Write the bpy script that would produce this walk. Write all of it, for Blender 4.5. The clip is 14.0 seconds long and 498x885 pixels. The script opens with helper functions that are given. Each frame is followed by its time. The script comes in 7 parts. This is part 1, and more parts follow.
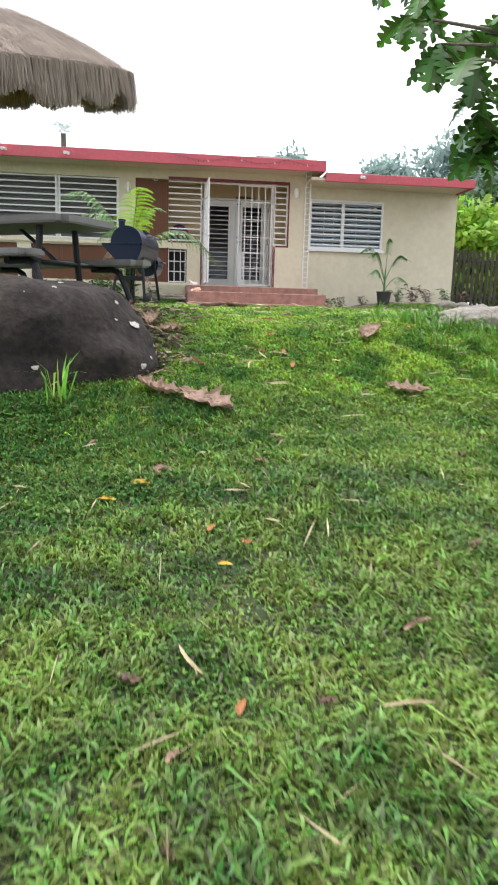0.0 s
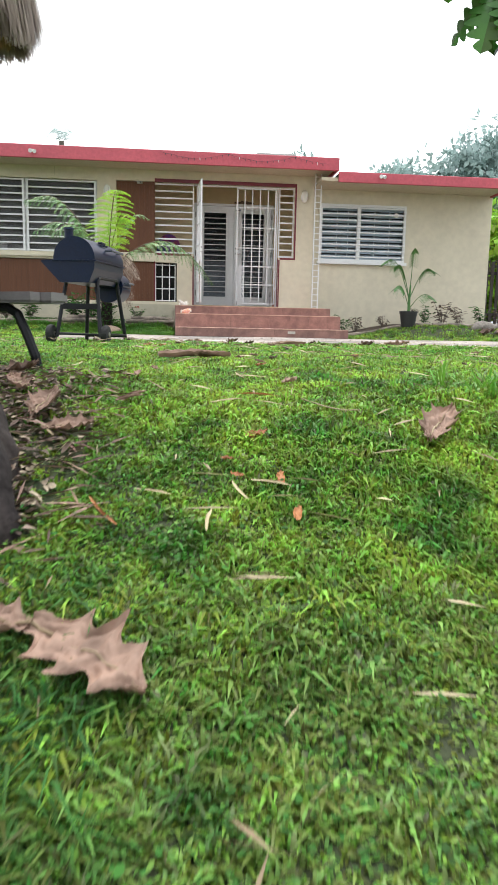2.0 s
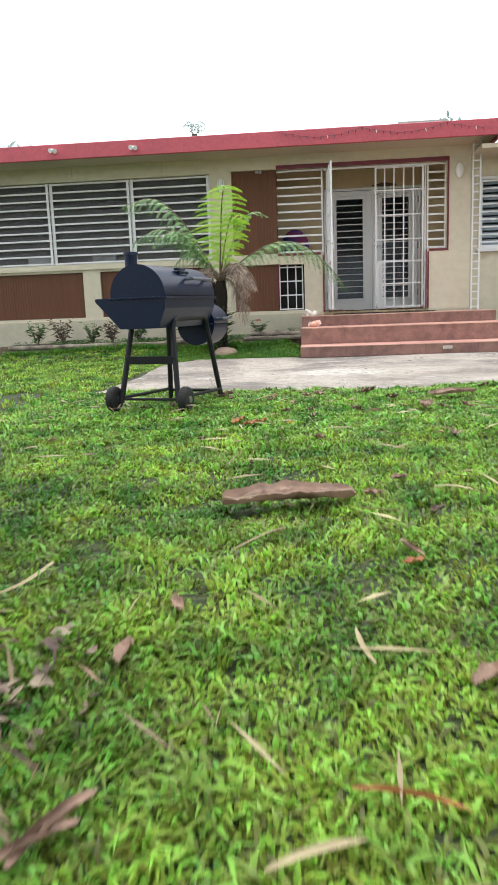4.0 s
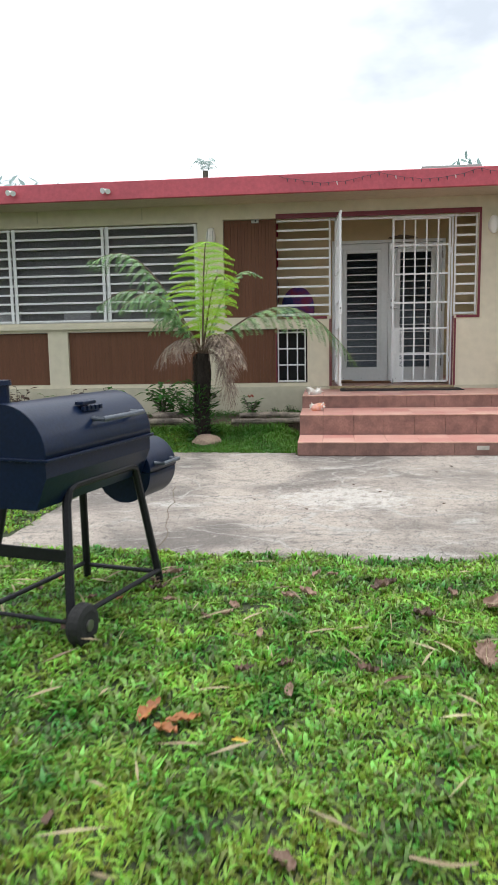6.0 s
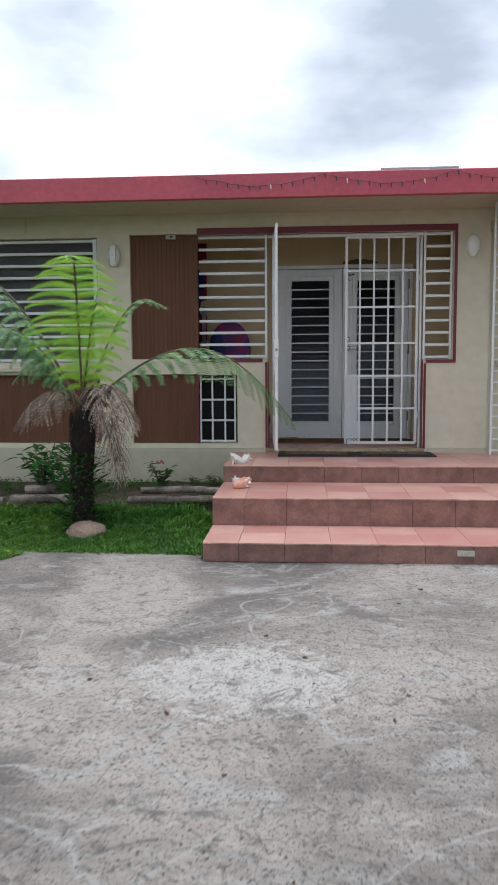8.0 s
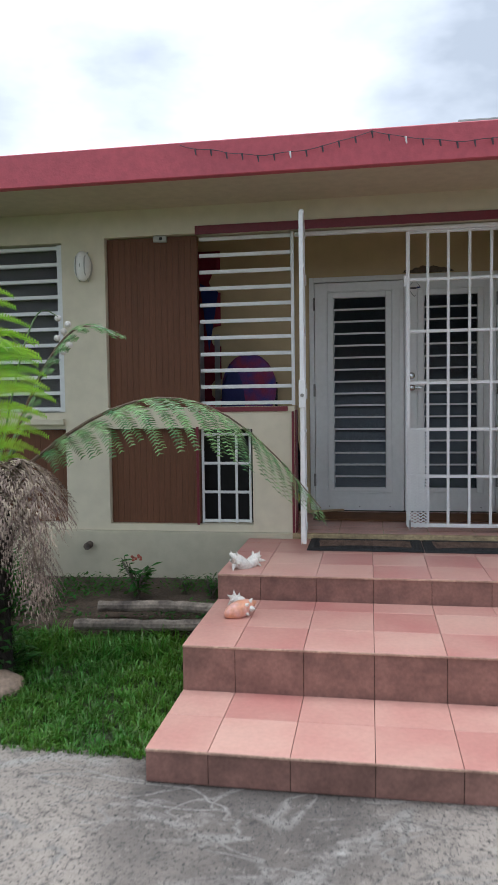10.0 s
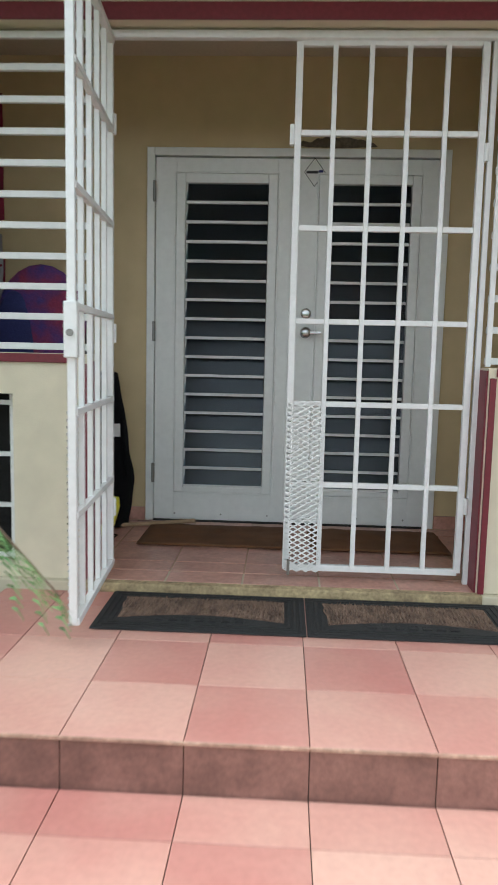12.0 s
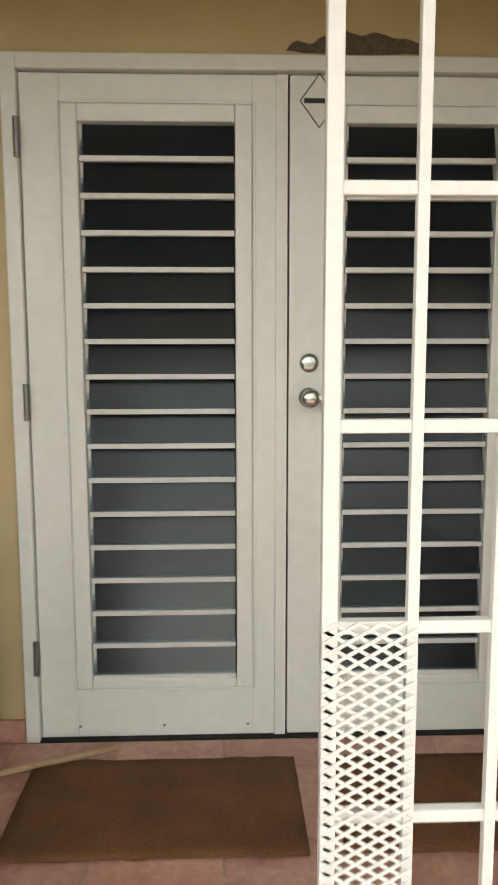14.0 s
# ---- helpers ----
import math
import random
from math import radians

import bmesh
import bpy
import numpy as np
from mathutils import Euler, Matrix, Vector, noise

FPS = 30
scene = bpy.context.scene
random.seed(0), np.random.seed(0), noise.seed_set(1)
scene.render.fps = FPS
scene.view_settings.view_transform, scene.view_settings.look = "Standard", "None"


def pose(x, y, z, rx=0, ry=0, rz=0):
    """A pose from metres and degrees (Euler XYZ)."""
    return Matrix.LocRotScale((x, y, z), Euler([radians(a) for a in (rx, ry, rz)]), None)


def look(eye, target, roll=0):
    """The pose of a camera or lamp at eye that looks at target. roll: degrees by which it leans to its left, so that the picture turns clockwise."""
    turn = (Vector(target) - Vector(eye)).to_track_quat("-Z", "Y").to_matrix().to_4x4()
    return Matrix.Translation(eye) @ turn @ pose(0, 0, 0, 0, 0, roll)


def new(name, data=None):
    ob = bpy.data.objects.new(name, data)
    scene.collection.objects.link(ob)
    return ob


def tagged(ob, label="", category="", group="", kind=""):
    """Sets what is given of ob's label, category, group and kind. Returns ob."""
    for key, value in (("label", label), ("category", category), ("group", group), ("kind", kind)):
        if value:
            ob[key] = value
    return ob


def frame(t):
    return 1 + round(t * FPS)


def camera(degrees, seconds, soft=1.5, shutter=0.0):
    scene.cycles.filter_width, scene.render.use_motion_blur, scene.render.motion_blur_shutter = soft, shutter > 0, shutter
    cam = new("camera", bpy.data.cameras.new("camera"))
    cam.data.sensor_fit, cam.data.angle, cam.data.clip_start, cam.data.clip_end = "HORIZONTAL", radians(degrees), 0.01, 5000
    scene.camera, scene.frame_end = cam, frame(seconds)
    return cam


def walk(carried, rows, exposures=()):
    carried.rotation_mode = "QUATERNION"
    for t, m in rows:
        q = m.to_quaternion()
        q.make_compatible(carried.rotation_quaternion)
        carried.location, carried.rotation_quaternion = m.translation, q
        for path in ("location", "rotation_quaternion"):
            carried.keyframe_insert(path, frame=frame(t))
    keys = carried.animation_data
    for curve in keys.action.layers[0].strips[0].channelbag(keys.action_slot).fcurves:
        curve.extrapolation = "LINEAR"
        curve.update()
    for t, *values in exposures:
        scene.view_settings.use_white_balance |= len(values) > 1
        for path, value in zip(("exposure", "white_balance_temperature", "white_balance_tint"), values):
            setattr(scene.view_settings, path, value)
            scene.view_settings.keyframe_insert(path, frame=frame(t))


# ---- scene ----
cam = camera(37.8, 14.0, soft=1.0, shutter=0.3)
PATH = [
    (0, (-1.627, -16.694, -0.116), (-1.393, -14.737, -0.456), 1.6),
    (0.5, (-1.54, -16.131, -0.063), (-1.386, -14.156, -0.34), 0.3),
    (1, (-1.419, -15.515, 0.019), (-1.223, -13.548, -0.288), 0.6),
    (1.5, (-1.311, -14.877, 0.063), (-1.104, -12.907, -0.212), 1.5),
    (2, (-1.199, -14.27, 0.177), (-0.991, -12.306, -0.14), 1.2),
    (2.5, (-1.077, -13.656, 0.319), (-1.033, -11.681, 0.011), 0.8),
    (3, (-1.05, -13.162, 0.416), (-1.102, -11.191, 0.08), 0.7),
    (3.5, (-0.951, -12.66, 0.511), (-1.004, -10.694, 0.15), 0.4),
    (4, (-0.954, -12.057, 0.629), (-1.146, -10.099, 0.271), -2.1),
    (6.5, (-0.754, -9.497, 1.229), (-0.974, -7.524, 0.988), -0.6),
    (7, (-0.632, -8.917, 1.263), (-0.844, -6.94, 1.049), 0.1),
    (7.5, (-0.573, -8.341, 1.317), (-0.749, -6.358, 1.12), -0.2),
    (8, (-0.475, -7.711, 1.329), (-0.615, -5.725, 1.144), -0.3),
    (10.5, (-0.225, -4.852, 1.57), (-0.574, -2.885, 1.471), -0.8),
    (11, (-0.153, -4.29, 1.596), (-0.426, -2.315, 1.437), -0.7),
    (11.5, (-0.062, -3.607, 1.562), (-0.211, -1.625, 1.334), 0.2),
    (12, (-0.02, -2.966, 1.513), (-0.11, -0.983, 1.273), 1.3),
    (12.5, (-0.011, -2.349, 1.512), (-0.049, -0.36, 1.306), 0.7),
    (13, (-0.089, -1.826, 1.621), (-0.145, 0.165, 1.45), 0.7),
    (13.5, (-0.179, -1.446, 1.764), (-0.201, 0.544, 1.563), 0.2),
    (14, (-0.165, -1.067, 1.775), (-0.097, 0.917, 1.532), -0.1),
]
EXPOSURES = [(0.0, 1.15, 6350, 10), (2.5, 1.12, 6350, 10), (4.2, 1.0, 6350, 9), (6.5, 0.66, 6150, 9), (8.2, 0.34, 5790, 10), (10.5, 0.48, 5780, 9), (11.5, 0.82, 5900, 5), (12.0, 1.12, 6000, 3), (12.5, 1.32, 6250, 3), (13.0, 1.80, 6750, 6), (13.5, 1.80, 7000, 7), (14.0, 1.92, 7300, 6)]
walk(cam, [(t, look(eye, target, roll)) for t, eye, target, roll in PATH], EXPOSURES)

# ---------------------------------------------------------------- world, sun
def sky_world():
    w = bpy.data.worlds.new("sky")
    scene.world = w
    w.use_nodes = True
    nt = w.node_tree
    nt.nodes.clear()
    out = nt.nodes.new("ShaderNodeOutputWorld")
    bg = nt.nodes.new("ShaderNodeBackground")
    sky = nt.nodes.new("ShaderNodeTexSky")
    sky.sky_type = 'NISHITA'
    sky.sun_disc = False
    sky.sun_elevation, sky.sun_rotation = radians(79), radians(-17)
    bright = nt.nodes.new("ShaderNodeVectorMath")
    bright.operation = 'SCALE'
    bright.inputs[3].default_value = SKY_BLUE
    nt.links.new(sky.outputs[0], bright.inputs[0])
    # thick broken cloud over the blue
    tc = nt.nodes.new("ShaderNodeTexCoord")
    stretch = nt.nodes.new("ShaderNodeMapping")
    stretch.inputs["Scale"].default_value = (1.0, 1.0, 2.2)
    stretch.inputs["Rotation"].default_value = (0, 0, radians(54))
    stretch.inputs["Location"].default_value = (0.35, 0.2, 0.0)
    nt.links.new(tc.outputs["Generated"], stretch.inputs[0])
    n = nt.nodes.new("ShaderNodeTexNoise")
    n.inputs["Scale"].default_value, n.inputs["Detail"].default_value = 2.1, 6
    n.inputs["Roughness"].default_value = 0.5
    nt.links.new(stretch.outputs[0], n.inputs["Vector"])
    shade = nt.nodes.new("ShaderNodeValToRGB")
    e = shade.color_ramp.elements
    e[0].position, e[0].color = 0.39, (0.43, 0.46, 0.50, 1)
    e[1].position, e[1].color = 0.70, (1.22, 1.22, 1.22, 1)
    nt.links.new(n.outputs["Fac"], shade.inputs[0])
    cover = nt.nodes.new("ShaderNodeMapRange")
    cover.inputs[1].default_value, cover.inputs[2].default_value = 0.22, 0.34
    nt.links.new(n.outputs["Fac"], cover.inputs[0])
    mix = nt.nodes.new("ShaderNodeMix")
    mix.data_type = 'RGBA'
    nt.links.new(cover.outputs[0], mix.inputs[0])
    nt.links.new(bright.outputs[0], mix.inputs[6])
    nt.links.new(shade.outputs[0], mix.inputs[7])
    # cloud brightens towards the hidden sun
    toward = nt.nodes.new("ShaderNodeVectorMath")
    toward.operation = 'DOT_PRODUCT'
    toward.inputs[1].default_value = (-0.055, 0.18, 0.982)
    nt.links.new(tc.outputs["Generated"], toward.inputs[0])
    glow = nt.nodes.new("ShaderNodeMapRange")
    glow.inputs[1].default_value, glow.inputs[2].default_value = -0.3, 1.0
    glow.inputs[3].default_value, glow.inputs[4].default_value = 0.90, 1.12
    nt.links.new(toward.outputs["Value"], glow.inputs[0])
    lit = nt.nodes.new("ShaderNodeVectorMath")
    lit.operation = 'SCALE'
    nt.links.new(mix.outputs[2], lit.inputs[0])
    nt.links.new(glow.outputs[0], lit.inputs[3])
    nt.links.new(lit.outputs[0], bg.inputs[0])
    bg.inputs[1].default_value = CLOUD
    nt.links.new(bg.outputs[0], out.inputs[0])


SKY_BLUE, CLOUD = 0.10, 1.05
sky_world()
sun = new("sun", bpy.data.lights.new("sun", 'SUN'))
sun.data.energy, sun.data.angle, sun.data.color = 2.2, radians(62), (1.0, 0.97, 0.92)
sun.matrix_world = look((0, 0, 0), (0.055, -0.18, -0.982))


# ---------------------------------------------------------------- materials
def material(name, base, rough=0.6, metal=0.0, var=0.18, coarse=2.5, fine=60.0, bump=0.15, bump_scale=None, second=None,
             amount=0.5, piece=0.0, piece_mix=0.0, stretch=(1, 1, 1), spec=0.5, local=False, depth=0.01):
    """Plain surface with variation at two scales; second: another colour in coarse patches; piece: variation from piece to piece."""
    m = bpy.data.materials.new(name)
    m.use_nodes = True
    nt = m.node_tree
    b = nt.nodes["Principled BSDF"]
    b.inputs["Roughness"].default_value = rough
    b.inputs["Metallic"].default_value = metal
    b.inputs["Specular IOR Level"].default_value = spec
    L = nt.links.new
    if local:
        src = nt.nodes.new("ShaderNodeTexCoord").outputs["Object"]
    else:
        src = nt.nodes.new("ShaderNodeNewGeometry").outputs["Position"]
    mp = nt.nodes.new("ShaderNodeMapping")
    mp.inputs["Scale"].default_value = stretch
    L(src, mp.inputs[0])
    n1 = nt.nodes.new("ShaderNodeTexNoise")
    n1.inputs["Scale"].default_value, n1.inputs["Detail"].default_value = coarse, 5
    n2 = nt.nodes.new("ShaderNodeTexNoise")
    n2.inputs["Scale"].default_value, n2.inputs["Detail"].default_value = fine, 3
    L(mp.outputs[0], n1.inputs["Vector"])
    L(mp.outputs[0], n2.inputs["Vector"])
    ramp = nt.nodes.new("ShaderNodeMapRange")
    ramp.inputs[1].default_value, ramp.inputs[2].default_value = 0.35, 0.65
    L(n1.outputs["Fac"], ramp.inputs[0])
    mix = nt.nodes.new("ShaderNodeMix")
    mix.data_type = 'RGBA'
    sec = second or tuple(c * (1 - var) for c in base)
    mix.inputs[6].default_value = (*base, 1)
    mix.inputs[7].default_value = (*sec, 1)
    scale = nt.nodes.new("ShaderNodeMath")
    scale.operation = 'MULTIPLY'
    scale.inputs[1].default_value = amount if second else 1.0
    L(ramp.outputs[0], scale.inputs[0])
    if piece_mix:
        ob_info = nt.nodes.new("ShaderNodeObjectInfo")
        more = nt.nodes.new("ShaderNodeMath")
        more.operation = 'MULTIPLY_ADD'
        more.inputs[1].default_value = piece_mix
        more.use_clamp = True
        L(ob_info.outputs["Random"], more.inputs[0])
        L(scale.outputs[0], more.inputs[2])
        L(more.outputs[0], mix.inputs[0])
    else:
        L(scale.outputs[0], mix.inputs[0])
    hsv = nt.nodes.new("ShaderNodeHueSaturation")
    L(mix.outputs[2], hsv.inputs["Color"])
    val = nt.nodes.new("ShaderNodeMapRange")
    val.inputs[1].default_value, val.inputs[2].default_value = 0.3, 0.7
    val.inputs[3].default_value, val.inputs[4].default_value = 1 - var, 1 + var
    L(n2.outputs["Fac"], val.inputs[0])
    last = val.outputs[0]
    if piece:
        oi = nt.nodes.new("ShaderNodeObjectInfo")
        pr = nt.nodes.new("ShaderNodeMapRange")
        pr.inputs[3].default_value, pr.inputs[4].default_value = 1 - piece, 1 + piece
        L(oi.outputs["Random"], pr.inputs[0])
        mul = nt.nodes.new("ShaderNodeMath")
        mul.operation = 'MULTIPLY'
        L(last, mul.inputs[0])
        L(pr.outputs[0], mul.inputs[1])
        last = mul.outputs[0]
    L(last, hsv.inputs["Value"])
    L(hsv.outputs[0], b.inputs["Base Color"])
    if bump:
        bp = nt.nodes.new("ShaderNodeBump")
        bp.inputs["Strength"].default_value, bp.inputs["Distance"].default_value = bump, depth
        n3 = nt.nodes.new("ShaderNodeTexNoise")
        n3.inputs["Scale"].default_value, n3.inputs["Detail"].default_value = bump_scale or fine, 4
        L(mp.outputs[0], n3.inputs["Vector"])
        L(n3.outputs["Fac"], bp.inputs["Height"])
        L(bp.outputs[0], b.inputs["Normal"])
    return m


def leaf_material(name, base, tip, rough=0.45, through_light=0.35, scale=6.0, island=0.35):
    """Thin green or dry leaf: lets some light through, varies from leaf to leaf."""
    m = bpy.data.materials.new(name)
    m.use_nodes = True
    nt = m.node_tree
    L = nt.links.new
    b = nt.nodes["Principled BSDF"]
    b.inputs["Roughness"].default_value = rough
    geo = nt.nodes.new("ShaderNodeNewGeometry")
    n = nt.nodes.new("ShaderNodeTexNoise")
    n.inputs["Scale"].default_value, n.inputs["Detail"].default_value = scale, 4
    L(geo.outputs["Position"], n.inputs["Vector"])
    mix = nt.nodes.new("ShaderNodeMix")
    mix.data_type = 'RGBA'
    mix.inputs[6].default_value, mix.inputs[7].default_value = (*base, 1), (*tip, 1)
    r = nt.nodes.new("ShaderNodeMapRange")
    r.inputs[1].default_value, r.inputs[2].default_value = 0.35, 0.65
    L(n.outputs["Fac"], r.inputs[0])
    L(r.outputs[0], mix.inputs[0])
    hsv = nt.nodes.new("ShaderNodeHueSaturation")
    v = nt.nodes.new("ShaderNodeMapRange")
    v.inputs[3].default_value, v.inputs[4].default_value = 1 - island, 1 + island
    L(geo.outputs["Random Per Island"], v.inputs[0])
    L(v.outputs[0], hsv.inputs["Value"])
    h = nt.nodes.new("ShaderNodeMapRange")
    h.inputs[3].default_value, h.inputs[4].default_value = 0.5 - island * 0.06, 0.5 + island * 0.06
    L(geo.outputs["Random Per Island"], h.inputs[0])
    L(h.outputs[0], hsv.inputs["Hue"])
    L(mix.outputs[2], hsv.inputs["Color"])
    L(hsv.outputs[0], b.inputs["Base Color"])
    t = nt.nodes.new("ShaderNodeBsdfTranslucent")
    L(hsv.outputs[0], t.inputs[0])
    ms = nt.nodes.new("ShaderNodeMixShader")
    ms.inputs[0].default_value = through_light
    L(b.outputs[0], ms.inputs[1])
    L(t.outputs[0], ms.inputs[2])
    L(ms.outputs[0], nt.nodes["Material Output"].inputs[0])
    return m


M = {}
M["wall"] = material("cream_paint", (0.66, 0.60, 0.455), 0.75, var=0.05, coarse=1.2, fine=9, bump=0.12, bump_scale=140, second=(0.57, 0.52, 0.39), amount=0.5)
M["plinth"] = material("plinth_paint", (0.55, 0.50, 0.37), 0.75, var=0.06, coarse=1.5, fine=10, bump=0.15, bump_scale=120, second=(0.42, 0.40, 0.30), amount=0.6)
M["porch"] = material("mustard_paint", (0.57, 0.45, 0.26), 0.6, var=0.05, coarse=1.0, fine=7, bump=0.08, bump_scale=120)
M["soffit"] = material("soffit_paint", (0.56, 0.49, 0.36), 0.8, var=0.06, coarse=1.4, fine=14, bump=0.1, bump_scale=90)
M["ceiling"] = material("ceiling_paint", (0.54, 0.48, 0.39), 0.8, var=0.05, bump=0.08)
M["red"] = material("red_fascia_paint", (0.50, 0.085, 0.11), 0.55, var=0.10, coarse=1.3, fine=22, bump=0.15, bump_scale=60, second=(0.42, 0.075, 0.10), amount=0.7)
M["trim"] = material("dark_red_paint", (0.16, 0.016, 0.028), 0.45, var=0.12, bump=0.05)
M["brown"] = material("brown_stain", (0.145, 0.063, 0.034), 0.6, var=0.14, coarse=3, fine=30, bump=0.10, stretch=(6, 6, 0.5), piece=0.05, spec=0.25)
M["white"] = material("white_enamel", (0.74, 0.745, 0.74), 0.35, var=0.04, coarse=5, fine=40, bump=0.05, second=(0.70, 0.70, 0.69), amount=0.35)
M["door"] = material("door_paint", (0.77, 0.785, 0.77), 0.35, var=0.03, coarse=3, fine=30, bump=0.04)
M["louver"] = material("louver_aluminium", (0.70, 0.71, 0.70), 0.4, var=0.05, bump=0.03)
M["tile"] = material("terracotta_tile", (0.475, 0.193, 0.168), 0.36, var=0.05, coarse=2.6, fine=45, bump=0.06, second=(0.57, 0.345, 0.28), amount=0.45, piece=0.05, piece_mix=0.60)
# darker than the tread tile: dirt plus the upright face's shade in the colour
M["riser"] = material("grimy_shaded_riser_tile", (0.27, 0.140, 0.112), 0.45, var=0.14, coarse=9, fine=60, bump=0.08, second=(0.165, 0.085, 0.068), amount=0.9, piece=0.10)
M["nosing"] = material("worn_step_edge", (0.50, 0.33, 0.24), 0.6, var=0.2, coarse=9, fine=60, bump=0.2, second=(0.28, 0.16, 0.12), amount=0.8)
M["porch_tile"] = material("porch_tile", (0.55, 0.31, 0.245), 0.32, var=0.14, coarse=10, fine=50, bump=0.06, second=(0.40, 0.20, 0.155), amount=0.8, piece=0.08)
M["grout"] = material("grout", (0.14, 0.09, 0.07), 0.9, var=0.2, bump=0.2)
M["grout_pale"] = material("pale_grout", (0.46, 0.33, 0.24), 0.9, var=0.2, bump=0.2)
M["yellow_edge"] = material("worn_threshold", (0.46, 0.36, 0.20), 0.8, var=0.25, coarse=14, fine=70, bump=0.3, second=(0.16, 0.11, 0.065), amount=0.7)


def concrete_material():
    """Trowelled concrete: broad stains, swirling pale laitance and dark grit."""
    m = bpy.data.materials.new("driveway_concrete")
    m.use_nodes = True
    nt = m.node_tree
    L = nt.links.new
    b = nt.nodes["Principled BSDF"]
    b.inputs["Roughness"].default_value = 0.85
    geo = nt.nodes.new("ShaderNodeNewGeometry")

    def noise_node(scale, detail, distort, rough=0.55, src=None):
        n = nt.nodes.new("ShaderNodeTexNoise")
        n.inputs["Scale"].default_value, n.inputs["Detail"].default_value = scale, detail
        n.inputs["Distortion"].default_value, n.inputs["Roughness"].default_value = distort, rough
        L(src or geo.outputs["Position"], n.inputs["Vector"])
        return n.outputs["Fac"]

    def blend(fac, lo, hi, a, c):
        r = nt.nodes.new("ShaderNodeMapRange")
        r.inputs[1].default_value, r.inputs[2].default_value = lo, hi
        L(fac, r.inputs[0])
        x = nt.nodes.new("ShaderNodeMix")
        x.data_type = 'RGBA'
        L(r.outputs[0], x.inputs[0])
        for slot, col in ((6, a), (7, c)):
            if isinstance(col, tuple):
                x.inputs[slot].default_value = (*col, 1)
            else:
                L(col, x.inputs[slot])
        return x.outputs[2]

    mp = nt.nodes.new("ShaderNodeMapping")
    mp.inputs["Scale"].default_value = (0.8, 1.25, 1)
    L(geo.outputs["Position"], mp.inputs[0])
    col = blend(noise_node(0.75, 5, 0.6), 0.39, 0.58, (0.150, 0.130, 0.116), (0.410, 0.355, 0.305))
    swirl = noise_node(1.5, 8, 2.6, 0.62, mp.outputs[0])
    col = blend(swirl, 0.55, 0.70, col, (0.45, 0.42, 0.385))
    thin = noise_node(3.2, 10, 3.5, 0.7, mp.outputs[0])
    col = blend(thin, 0.55, 0.66, col, (0.165, 0.150, 0.136))

    def vein(scale, distort, wide, a, c):
        """Thin meandering line where a noise crosses its middle."""
        d = nt.nodes.new("ShaderNodeMath")
        d.operation = 'SUBTRACT'
        d.inputs[1].default_value = 0.5
        L(noise_node(scale, 3, distort, 0.5, mp.outputs[0]), d.inputs[0])
        k = nt.nodes.new("ShaderNodeMath")
        k.operation = 'ABSOLUTE'
        L(d.outputs[0], k.inputs[0])
        return blend(k.outputs[0], wide, 0.0, a, c)
    col = vein(0.50, 1.2, 0.007, col, (0.40, 0.375, 0.345))
    col = vein(0.95, 2.2, 0.012, col, (0.31, 0.288, 0.262))
    # ring of pale worn laitance where the trowel turned
    off = nt.nodes.new("ShaderNodeVectorMath")
    off.operation = 'SUBTRACT'
    off.inputs[1].default_value = (-0.72, -4.58, 0.0)
    L(geo.outputs["Position"], off.inputs[0])
    sq = nt.nodes.new("ShaderNodeMapping")
    sq.inputs["Scale"].default_value = (1.0, 1.25, 0.0)
    L(off.outputs[0], sq.inputs[0])
    far_off = nt.nodes.new("ShaderNodeVectorMath")
    far_off.operation = 'LENGTH'
    L(sq.outputs[0], far_off.inputs[0])
    near = nt.nodes.new("ShaderNodeMapRange")
    near.inputs[1].default_value, near.inputs[2].default_value = 1.02, 0.34
    near.inputs[3].default_value, near.inputs[4].default_value = -0.34, 0.07
    L(far_off.outputs["Value"], near.inputs[0])
    worn = nt.nodes.new("ShaderNodeMath")
    worn.operation = 'ADD'
    L(near.outputs[0], worn.inputs[0])
    L(noise_node(5.5, 10, 2.2, 0.72), worn.inputs[1])
    col = blend(worn.outputs[0], 0.47, 0.56, col, (0.50, 0.465, 0.425))
    col = blend(noise_node(11, 8, 1.6, 0.72), 0.57, 0.68, col, (0.130, 0.116, 0.104))
    blot = noise_node(14, 8, 0.8, 0.75)
    col = blend(blot, 0.54, 0.66, col, (0.14, 0.125, 0.112))
    pale = noise_node(22, 8, 0.6, 0.75)
    col = blend(pale, 0.56, 0.72, col, (0.44, 0.395, 0.35))
    grit = noise_node(75, 4, 0, 0.7)
    col = blend(grit, 0.54, 0.64, col, (0.07, 0.066, 0.062))
    L(col, b.inputs["Base Color"])
    bp = nt.nodes.new("ShaderNodeBump")
    bp.inputs["Strength"].default_value, bp.inputs["Distance"].default_value = 1.0, 0.024
    L(noise_node(28, 8, 0.5, 0.7), bp.inputs["Height"])
    L(bp.outputs[0], b.inputs["Normal"])
    return m


